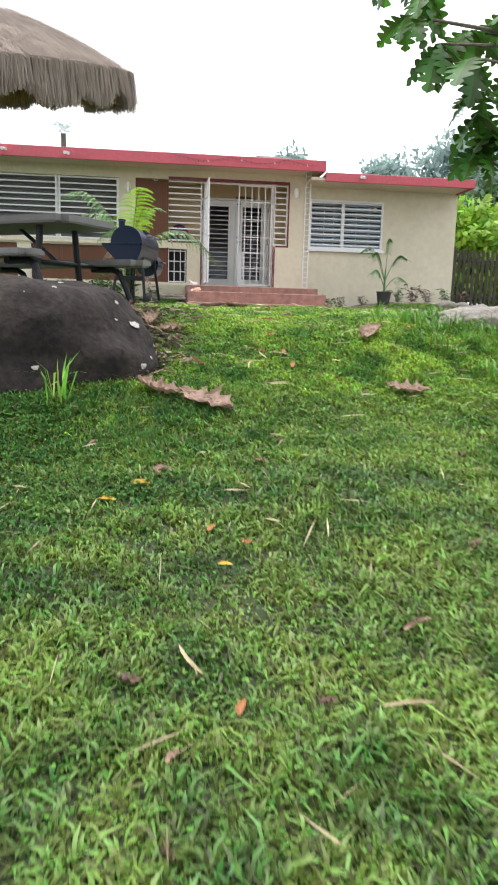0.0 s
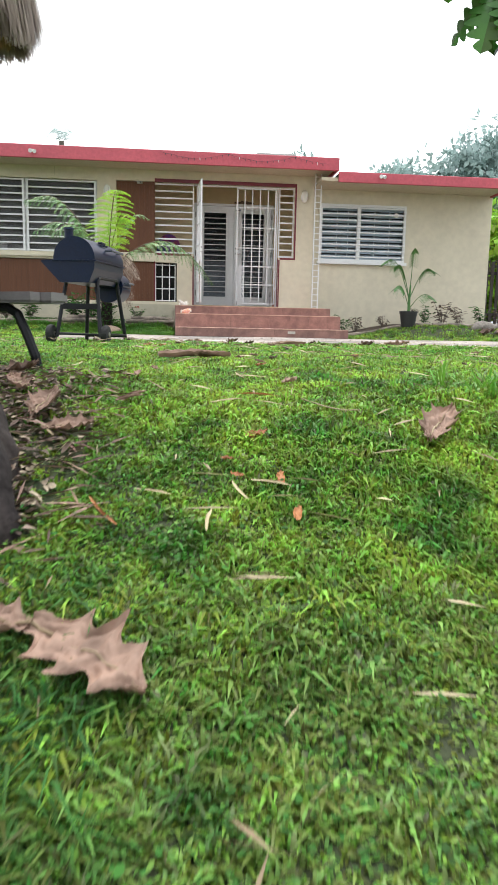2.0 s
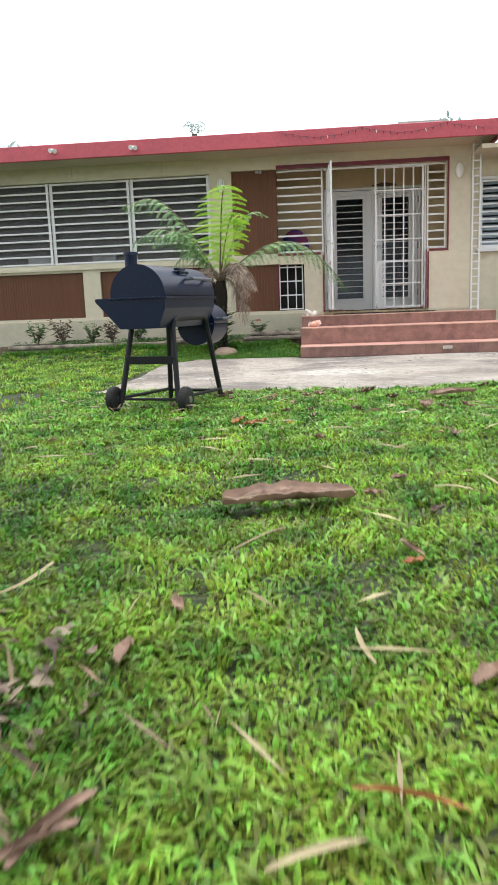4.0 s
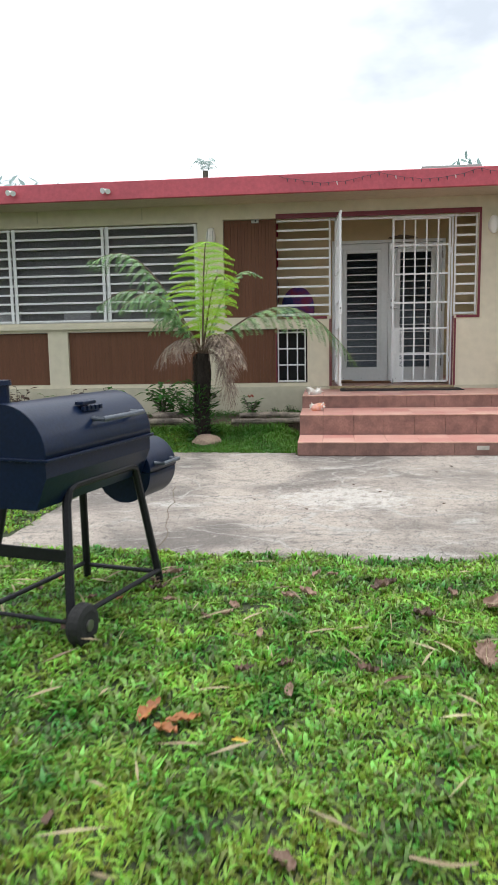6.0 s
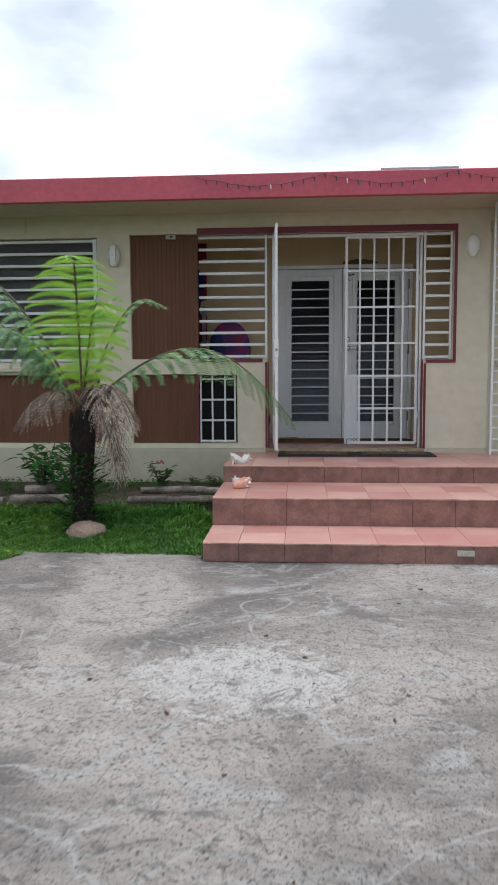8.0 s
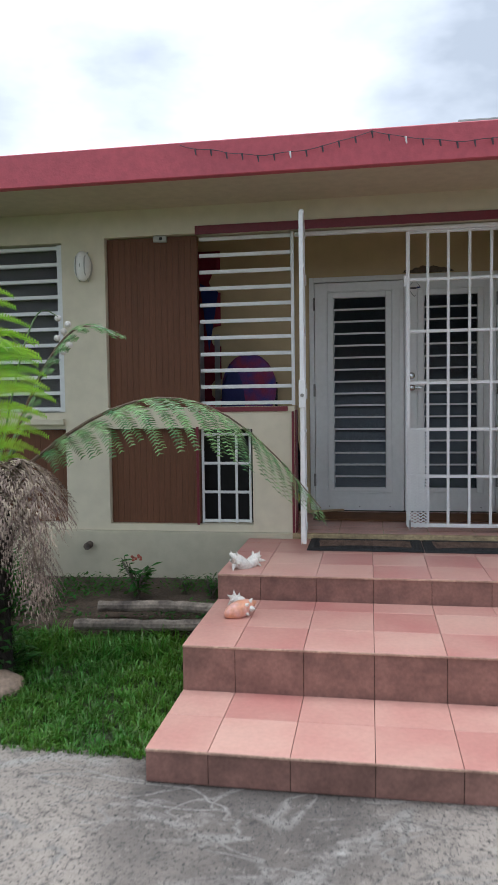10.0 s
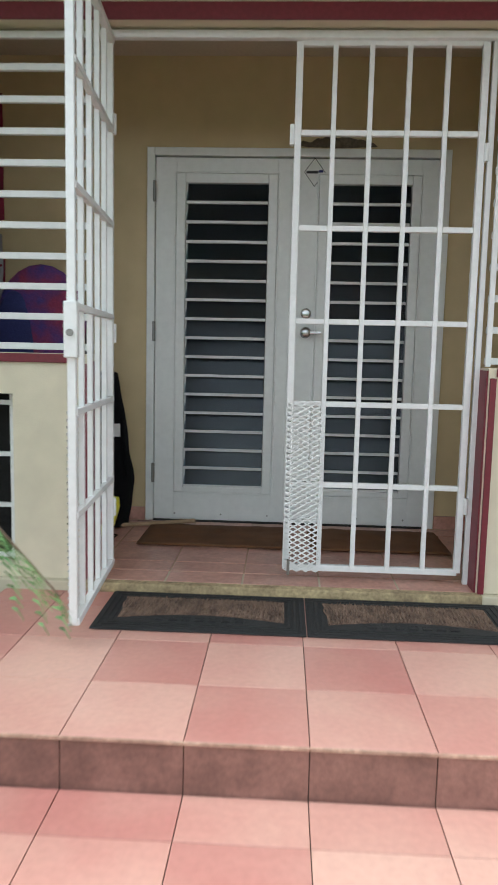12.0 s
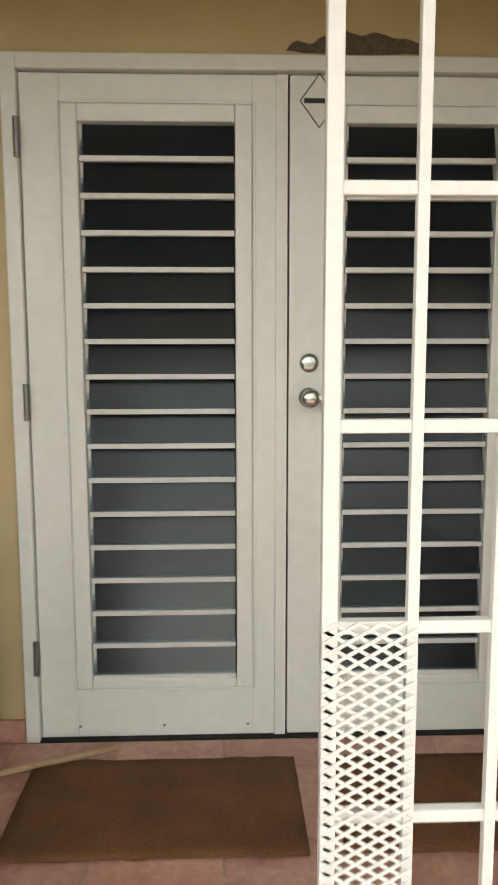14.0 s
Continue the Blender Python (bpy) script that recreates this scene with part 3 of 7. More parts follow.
structure("wall_plinth", boxed(-9.0, 1.46, -0.035, 0.16, -0.5, FLOOR - 0.002, bevel=0.006), "plinth", "stained cream painted plinth wall", "wall")
structure("wall_porch_back", wall_mesh(-2.45, 1.46, 0.3, 3.2, 1.144, 1.30, [(-0.80, 0.84, FLOOR, 2.60)]), "porch", "mustard painted porch back wall", "wall")
structure("wall_porch_side", boxed(-2.60, -2.45, 0.16, 4.4, 0.3, 3.2), "porch", "mustard painted porch side wall", "wall")
structure("wall_porch_end", boxed(1.32, 1.46, 0.16, 1.144, 0.3, 3.2), "porch", "mustard painted porch end wall", "wall")
structure("ceiling_porch", boxed(-2.60, 1.46, 0.16, 1.30, 3.10, 3.2), "ceiling", "pale painted porch ceiling", "ceiling")
structure("wall_room_back", boxed(-9.0, 1.46, 4.4, 4.55, 0.0, 3.2), "dark_room", "dim painted room wall", "wall")
structure("wall_room_left", boxed(-9.0, -8.85, 0.16, 4.4, 0.0, 3.2), "dark_room", "dim painted room wall", "wall")
structure("wall_room_right", boxed(1.30, 1.46, 1.30, 4.4, 0.0, 3.2), "dark_room", "dim painted room wall", "wall")
structure("floor_room", boxed(-8.85, 1.30, 1.30, 4.4, 0.40, FLOOR - 0.01), "floor_in", "dim tiled room floor", "floor")
structure("floor_left_room", boxed(-8.85, -2.60, 0.16, 1.30, 0.40, FLOOR - 0.01), "floor_in", "dim tiled room floor", "floor")
structure("ceiling_room", boxed(-9.0, 1.46, 1.30, 4.55, 3.08, 3.2), "dark_room", "dim room ceiling", "ceiling")
structure("ceiling_left_room", boxed(-9.0, -2.60, 0.16, 1.30, 3.08, 3.2), "dark_room", "dim room ceiling", "ceiling")
structure("soffit", boxed(-9.5, 1.70, -0.74, 0.16, 3.00, 3.06), "soffit", "cream painted soffit under the roof edge", "soffit")


def fascia():
    bm = bmesh.new()
    box(bm, -9.5, 1.76, -0.80, -0.74, 2.965, 3.185)
    box(bm, 1.70, 1.76, -0.74, 4.6, 2.965, 3.185)
    bmesh.ops.bevel(bm, geom=list(bm.edges), offset=0.006, segments=1, affect='EDGES')
    structure("roof_edge", bm, "red", "faded red painted roof edge band", "roof edge")
    structure("roof_slab", boxed(-9.5, 1.70, -0.74, 4.6, 3.16, 3.165), "roofgrey", "flat grey roof slab", "roof")
    bm = bmesh.new()
    box(bm, 1.76, 5.08, -0.80, -0.74, 2.775, 2.955)
    box(bm, 5.02, 5.08, -0.74, 4.6, 2.775, 2.955)
    bmesh.ops.bevel(bm, geom=list(bm.edges), offset=0.006, segments=1, affect='EDGES')
    structure("roof_edge_wing", bm, "red", "faded red painted roof edge of the lower wing", "roof edge")
    structure("soffit_wing", boxed(1.46, 5.02, -0.74, 0.15, 2.80, 2.86), "soffit", "cream painted soffit of the lower wing", "soffit")
    structure("roof_slab_wing", boxed(1.76, 5.02, -0.74, 4.6, 2.925, 2.93), "roofgrey", "flat grey roof of the lower wing", "roof")


fascia()
WING_Y = 0.15
structure("wall_wing", wall_mesh(1.46, 5.08, -0.3, 2.86, WING_Y, WING_Y + 0.15, [(1.62, 3.33, 1.46, 2.54)]), "wall", "cream painted wing wall", "wall")
structure("wall_roof_step", boxed(1.46, 1.70, 0.0, 0.15, 2.86, 3.06), "wall", "cream painted wall between the two roofs", "wall")
structure("wall_wing_side", boxed(4.93, 5.08, WING_Y + 0.15, 4.6, -0.3, 2.86), "wall", "cream painted side wall", "wall")
structure("wall_wing_back", boxed(1.46, 4.93, 3.2, 3.35, -0.3, 2.86), "dark_room", "dim painted room wall", "wall")
structure("ceiling_wing", boxed(1.46, 4.93, 0.30, 3.2, 2.72, 2.80), "dark_room", "dim room ceiling", "ceiling")
structure("floor_wing", boxed(1.46, 4.93, 0.30, 3.2, 0.40, 0.5), "floor_in", "dim tiled room floor", "floor")


# dark red trim round the openings, standing proud of the wall
def trims():
    def strip(x0, x1, z0, z1, nm="trim"):
        tagged(finish(nm, boxed(x0, x1, -0.014, -0.0005, z0, z1, bevel=0.003), "trim"), "dark red painted opening trim", "trim", kind="structure")
    strip(-1.555, 1.13, OPEN_TOP - 0.012, OPEN_TOP + 0.052)
    strip(1.10, 1.13, 1.445, OPEN_TOP - 0.0125)
    strip(0.83, 1.10, 1.445, 1.478)
    strip(0.805, 0.83, FLOOR, 1.44)
    strip(-1.555, -0.87, 1.462, 1.498)
    strip(-0.842, -0.823, FLOOR, 1.46)
    strip(-1.572, -1.552, 0.60, 1.35)
    # reveal paint inside the doorway
    for x0, x1 in ((-0.819, -0.812), (0.792, 0.799)):
        tagged(finish("trim", boxed(x0, x1, 0.002, 0.158, FLOOR + 0.002, 1.47), "trim"), "dark red painted doorway reveal", "trim", kind="structure")


trims()


# ---------------------------------------------------------------- wood panels set in the front wall
def panel(x0, x1, z0, z1, label):
    p = thing("wood_panel", label, "wood panel", ((x0 + x1) / 2, 0.05, z0))
    w, h = x1 - x0 - 0.006, z1 - z0 - 0.006
    part("backing", boxed(-w / 2, w / 2, 0.022, 0.05, 0.003, h), "brown", p)
    n = max(1, round(w / 0.047))
    step = w / n
    me = None
    for k in range(n):
        if me is None:
            ob = part("plank", boxed(0.0006, step - 0.0006, 0, 0.02, 0.003, h, bevel=0.0016), "brown", p)
            me = ob.data
        else:
            ob = new("plank", me)
            ob.parent = p
        ob.location = (-w / 2 + k * step, 0, 0)


panel(-2.27, -1.555, 1.50, OPEN_TOP, "tall brown stained tongue and groove wood panel")
panel(-2.27, -1.555, 0.60, 1.34, "low brown stained tongue and groove wood panel")
panel(-4.51, -2.62, 0.60, 1.34, "long low brown stained wood panel under the window")
panel(-7.9, -4.80, 0.60, 1.34, "long low brown stained wood panel under the window")


# ---------------------------------------------------------------- white bars
def slat_grille(name, x0, x1, z0, z1, n, label, posts=(), y=0.10, w=0.020):
    g = thing(name, label, "window grille", ((x0 + x1) / 2, y, z0))
    hw = (x1 - x0) / 2
    me = None
    for k in range(n):
        z = 0.026 + (z1 - z0 - 0.05) * k / (n - 1)
        if me is None:
            ob = part("slat", bar((-hw + 0.004, 0, 0), (hw - 0.004, 0, 0), w, 0.028), "white", g)
            me = ob.data
        else:
            ob = new("slat", me)
            ob.parent = g
        ob.location = (0, 0, z)
    for px, pw in posts:
        part("post", boxed(px - (x0 + x1) / 2 - pw / 2, px - (x0 + x1) / 2 + pw / 2, -0.028, -0.012, 0.003, z1 - z0 - 0.003, bevel=0.003), "white", g)
    return g


slat_grille("slat_grille", -1.553, -0.822, 1.502, 2.798, 11, "white painted metal slat grille beside the doorway", posts=((-0.835, 0.025),))
slat_grille("slat_grille", 0.802, 1.098, 1.482, 2.798, 11, "narrow white painted metal slat grille beside the gate", posts=((1.085, 0.022), (0.815, 0.022)))
for a, b in ((-3.93, -2.622), (-5.28, -3.93), (-6.62, -5.28), (-7.898, -6.62)):
    slat_grille("window_grille", a + 0.0, b, 1.472, 2.778, 11, "white painted horizontal window bars", posts=((a + 0.035, 0.042), (b - 0.035, 0.042)), y=0.07, w=0.036)


def screen_material():
    """Added grey veil hazing the dark window interior: part clear, part dull grey."""
    m = bpy.data.materials.new("grey_veil_mesh")
    m.use_nodes = True
    nt = m.node_tree
    b = nt.nodes["Principled BSDF"]
    b.inputs["Base Color"].default_value, b.inputs["Roughness"].default_value = (0.26, 0.26, 0.27, 1), 0.8
    n = nt.nodes.new("ShaderNodeTexNoise")
    n.inputs["Scale"].default_value = 1.4
    r = nt.nodes.new("ShaderNodeMapRange")
    r.inputs[3].default_value, r.inputs[4].default_value = 0.14, 0.26
    clear, mixed = nt.nodes.new("ShaderNodeBsdfTransparent"), nt.nodes.new("ShaderNodeMixShader")
    nt.links.new(n.outputs["Fac"], r.inputs[0])
    nt.links.new(r.outputs[0], mixed.inputs[0])
    nt.links.new(clear.outputs[0], mixed.inputs[1])
    nt.links.new(b.outputs[0], mixed.inputs[2])
    nt.links.new(mixed.outputs[0], nt.nodes["Material Output"].inputs[0])
    return m


M["screen"] = screen_material()
# veil panels added behind the bars to lift the interior's tone
for a, b in ((-3.93, -2.622), (-5.28, -3.93), (-6.62, -5.28), (-7.898, -6.62)):
    scr = thing("window_veil", "thin grey veil added behind the white window bars", "insect screen", ((a + b) / 2, 0.125, 1.474))
    w = (b - a) / 2 - 0.004
    part("mesh", boxed(-w + 0.02, w - 0.02, 0, 0.002, 0.02, 1.28), "screen", scr)
    for x0, x1, z0, z1 in ((-w, w, 0, 0.02), (-w, w, 1.28, 1.3), (-w, -w + 0.02, 0.0205, 1.2795), (w - 0.02, w, 0.0205, 1.2795)):
        part("frame", boxed(x0, x1, -0.006, 0.008, z0, z1), "white", scr)


def cross_grille(x0, x1, z0, z1, label):
    g = thing("small_window_grille", label, "window grille", ((x0 + x1) / 2, 0.08, z0))
    w, h = (x1 - x0) / 2, z1 - z0
    for x in (-w + 0.012, -w / 3, w / 3, w - 0.03):
        part("bar", bar((x, 0, 0.004), (x, 0, h - 0.004), 0.018), "white", g)
    for k in range(4):
        part("bar", bar((-w + 0.004, 0.004, 0.02 + k * (h - 0.06) / 3), (w - 0.02, 0.004, 0.02 + k * (h - 0.06) / 3), 0.020), "white", g)


cross_grille(-1.553, -1.142, 0.602, 1.328, "small white barred window low in the wall")

GX = [0.010, 0.152, 0.297, 0.447, 0.598, 0.745]
GZ = [0.602, 0.967, 1.313, 1.656, 2.034, 2.409, 2.755]


def gate_bars(g, mesh_side):
    """A panel of welded square bars 0.755 wide, its left edge at the origin."""
    for i, x in enumerate(GX):
        w = 0.028 if i in (0, 5) else 0.020
        part("upright", bar((x, 0, GZ[0]), (x, 0, GZ[-1]), w), "white", g)
    for i, z in enumerate(GZ):
        part("rail", bar((GX[0], 0.006, z), (GX[-1], 0.006, z), 0.027 if i in (0, 6) else 0.023), "white", g)
    # expanded metal low at the lock side
    bm = bmesh.new()
    x0, x1 = (GX[0] - 0.012, GX[1] + 0.006) if mesh_side == 0 else (GX[4] - 0.006, GX[5] + 0.012)
    z0, z1 = GZ[0] - 0.015, GZ[2] + 0.012
    rows, cols = 32, 4
    dz, dx = (z1 - z0) / rows, (x1 - x0) / cols
    for r in range(rows):
        for c in range(cols):
            cx, cz = x0 + (c + 0.5) * dx, z0 + (r + 0.5) * dz
            for sx, sz in ((1, 1), (1, -1), (-1, 1), (-1, -1)):
                off = -0.0140 if sx * sz > 0 else -0.0172
                a, b = Vector((cx + sx * dx / 2, off, cz)), Vector((cx, off, cz + sz * dz / 2))
                d = (b - a).normalized()
                n = Vector((-d.z, 0, d.x)) * 0.0030
                vs = [bm.verts.new(p) for p in (a + n, b + n, b - n, a - n)]
                vb = [bm.verts.new(v.co + Vector((0, 0.003, 0))) for v in vs]
                bm.faces.new(vs)
                bm.faces.new(vb[::-1])
                bm.faces.new((vs[0], vs[1], vb[1], vb[0]))
                bm.faces.new((vs[2], vs[3], vb[3], vb[2]))
    part("expanded_metal", bm, "white", g, "white expanded metal mesh")["kind"] = "stuff"


closed = thing("metal_gate", "closed white welded bar gate leaf with a mesh corner", "gate", (0, 0.114, 0))
gate_bars(closed, 0)
part("jamb", bar((0.782, 0.0, FLOOR + 0.002), (0.782, 0.0, 2.79), 0.022), "white", closed)
part("drop_bolt", tubed([(0.022, -0.02, 0.572), (0.022, -0.02, 0.64)], 0.006, 8), "hinge", closed)
part("hinge", tubed([(0.764, -0.014, 0.86), (0.764, -0.014, 0.93)], 0.011, 10), "white", closed)
part("hinge", tubed([(0.764, -0.014, 2.30), (0.764, -0.014, 2.37)], 0.011, 10), "white", closed)
part("keeper", boxed(-0.022, -0.004, -0.014, 0.014, 2.36, 2.44, bevel=0.003), "white", closed)

leaf = thing("metal_gate", "white welded bar gate leaf standing open", "gate", (-0.757, 0.115, 0), -86)
gate_bars(leaf, 1)
lock = part("lock_box", boxed(0.728, 0.772, -0.022, 0.022, 1.49, 1.67, bevel=0.005), "white", leaf, "white steel lock box")
part("keyhole", tubed([(0.776, 0.0, 1.57), (0.781, 0.0, 1.57)], 0.012, 10), "hinge", lock)
for z in (0.80, 1.55, 2.40):
    part("hinge", tubed([(-0.012, 0.012, z), (-0.012, 0.012, z + 0.08)], 0.011, 10), "white", leaf)
tagged(finish("gate_header", bar((-0.818, 0.10, 2.775), (0.798, 0.10, 2.775), 0.035, 0.03), "white"), "white painted steel gate header bar", "gate header", kind="structure")


# ---------------------------------------------------------------- double jalousie doors
def door_leaf(x0, x1, label, hinge_left, knob):
    y = 1.150
    d = thing("jalousie_door", label, "door", ((x0 + x1) / 2, y, FLOOR + 0.006))
    w, h = (x1 - x0) / 2 - 0.002, 2.02
    gl, gr, g0, g1 = -w + 0.165, w - 0.155, 0.195, 1.885
    part("stile", boxed(-w, gl - 0.05, 0, 0.042, 0, h, bevel=0.002), "door", d)
    part("stile", boxed(gr + 0.05, w, 0, 0.042, 0, h, bevel=0.002), "door", d)
    part("rail", boxed(gl - 0.05, gr + 0.05, 0.0005, 0.042, 0, g0 - 0.03, bevel=0.002), "door", d)
    part("rail", boxed(gl - 0.05, gr + 0.05, 0.0005, 0.042, g1 + 0.05, h, bevel=0.002), "door", d)
    fr = [boxed(gl - 0.05, gl, -0.012, 0.04, g0 - 0.03, g1 + 0.05, bevel=0.005), boxed(gr, gr + 0.05, -0.012, 0.04, g0 - 0.03, g1 + 0.05, bevel=0.005),
          boxed(gl, gr, -0.012, 0.04, g0 - 0.03, g0, bevel=0.005), boxed(gl, gr, -0.012, 0.04, g1, g1 + 0.05, bevel=0.005)]
    for bm in fr:
        part("louver_frame", bm, "door", d)
    for a in ((gl - 0.062, gl - 0.052, g0 - 0.042, g1 + 0.062), (gr + 0.052, gr + 0.062, g0 - 0.042, g1 + 0.062),
              (gl - 0.052, gr + 0.052, g0 - 0.042, g0 - 0.032), (gl - 0.052, gr + 0.052, g1 + 0.052, g1 + 0.062)):
        part("moulding", boxed(a[0], a[1], -0.007, 0.004, a[2], a[3], bevel=0.003), "door", d)
    n = 16
    step = (g1 - g0) / n
    mg = mw = None
    tilt = random.Random(round(x0 * 1000))
    for k in range(n):
        z = g0 + step * k
        if mg is None:
            bm = boxed(gl + 0.004, gr - 0.004, -0.0025, 0.0025, 0.0, step + 0.012)
            bm.transform(pose(0, -0.001, 0, -15.5))
            pane = part("glass_louver", bm, "glass", d)
            mg = pane.data
            edge = part("louver_edge", boxed(gl + 0.003, gr - 0.003, -0.006, 0.016, -0.008, 0.008, bevel=0.002), "louver", pane, "white metal louver edge")
            mw = edge.data
            side = part("louver_clip", boxed(gl + 0.0015, gl + 0.010, 0.012, 0.03, 0.002, step - 0.002), "louver", pane)
            mc = side.data
        else:
            pane = new("glass_louver", mg)
            pane.parent = d
            e = new("louver_edge", mw)
            e.parent = pane
            c = new("louver_clip", mc)
            c.parent = pane
        pane.location = (0, 0, z + 0.004)
        pane.rotation_euler = (radians(tilt.uniform(-2.5, 2.5)), 0, 0)
    hx = -w - 0.004 if hinge_left else w + 0.004
    for z in (0.22, 1.02, 1.78):
        part("hinge", tubed([(hx, -0.027, z), (hx, -0.027, z + 0.11)], 0.009, 10), "hinge", d, "dull steel hinge")
    if knob:
        kx = -w + 0.062
        k1 = part("knob", revolve(bmesh.new(), [(0.030, 0), (0.031, 0.004), (0.012, 0.010), (0.011, 0.03), (0.026, 0.04), (0.030, 0.055), (0.022, 0.066), (0.004, 0.068)]), "steel", d, "bright steel door knob", smooth=True)
        k1.matrix_local = pose(kx, 0, 1.085, 90)
        k2 = part("deadbolt", revolve(bmesh.new(), [(0.030, 0), (0.030, 0.006), (0.024, 0.012), (0.014, 0.014), (0.004, 0.015)]), "steel", d, "bright steel deadbolt", smooth=True)
        k2.matrix_local = pose(kx, 0, 1.19, 90)
        bm = boxed(0, 0.085, -0.006, 0.006, -0.008, 0.008, bevel=0.004)
        lever = part("lever", bm, "steel", k1, "bright steel lever")
        lever.matrix_local = pose(0, 0, 0.058, 90)
    else:
        # astragal along the meeting edge and screws
        part("meeting_strip", boxed(w - 0.035, w + 0.0, -0.008, -0.0005, 0.0, h, bevel=0.002), "door", d)
    for k in range(3):
        part("screw", sphere(bmesh.new(), (-w + 0.12 + k * (w - 0.12), -0.001, 0.035), (0.005, 0.003, 0.005), 8, 6), "hinge", d)
    return d


door_leaf(-0.752, 0.028, "pale grey painted jalousie door, closed", True, False)
door_leaf(0.030, 0.805, "pale grey painted jalousie door with steel lever, closed", False, True)


def door_frame():
    for nm, b in (("left", (-0.797, -0.754, 1.128, 1.235, FLOOR, 2.625)), ("right", (0.807, 0.85, 1.128, 1.235, FLOOR, 2.625)), ("top", (-0.754, 0.807, 1.128, 1.235, 2.582, 2.625))):
        tagged(finish("door_frame", boxed(*b, bevel=0.004), "door"), "pale grey painted door frame", "door frame", kind="structure")
    tagged(finish("door_sill", boxed(-0.754, 0.807, 1.13, 1.235, FLOOR - 0.02, FLOOR + 0.004), "rubber"), "dark door sill", "door sill", kind="structure")
    bm = bmesh.new()
    for x0, x1 in ((-2.45, -0.80), (0.853, 1.32)):
        box(bm, x0, x1, 1.128, 1.1435, FLOOR, FLOOR + 0.075, bevel=0.003)
    structure("baseboard", bm, "porch_tile", "terracotta tile baseboard", "baseboard")


door_frame()


def sticker():
    s = thing("security_sticker", "small white diamond sticker on the door", "sticker", (0.118, 1.1495, 2.505))
    bm = bmesh.new()
    r = 0.075
    vs = [bm.verts.new(p) for p in ((r * 0.75, 0, 0), (0, 0, r), (-r * 0.75, 0, 0), (0, 0, -r))]
    f = bm.faces.new(vs)
    ext = bmesh.ops.extrude_face_region(bm, geom=[f])
    for v in ext["geom"]:
        if isinstance(v, bmesh.types.BMVert):
            v.co.y -= 0.0015
    part("diamond", bm, "sticker", s)
    pts = [(r * 0.75, -0.002, 0), (0, -0.002, r), (-r * 0.75, -0.002, 0), (0, -0.002, -r), (r * 0.75, -0.002, 0)]
    bm = bmesh.new()
    for a, b in zip(pts, pts[1:]):
        tube(bm, [a, b], 0.0016, 5)
    part("outline", bm, "ink", s)
    # brand name drawn as a plain dark bar
    part("printed_bar", boxed(-0.045, 0.02, -0.003, -0.0016, -0.007, 0.007), "ink", s)
    part("printed_mark", boxed(0.022, 0.046, -0.003, -0.0016, -0.012, 0.012), "cush_blue", s)


sticker()


def mud_stain():
    """A dark rough patch of dried mud on the wall over the door."""
    bm = bmesh.new()
    top, bot = [], []
    n = 28
    for k in range(n + 1):
        u = k / n
        x = 0.02 + 0.43 * u
        t = 2.640 + 0.048 * math.sin(math.pi * u) ** 0.7 + 0.022 * noise.noise((u * 9, 0, 0))
        b = 2.640 - 0.010 * math.sin(math.pi * u) + 0.006 * noise.noise((u * 12, 3, 0))
        top.append(bm.verts.new((x, 1.139, t)))
        bot.append(bm.verts.new((x, 1.139, b)))
    for k in range(n):
        bm.faces.new((bot[k], bot[k + 1], top[k + 1], top[k]))
    ext = bmesh.ops.extrude_face_region(bm, geom=list(bm.faces))
    for v in ext["geom"]:
        if isinstance(v, bmesh.types.BMVert):
            v.co.y += 0.006
    tagged(finish("mud_patch", bm, "dirt"), "dark dried mud patch on the wall over the door", "mud patch")


mud_stain()


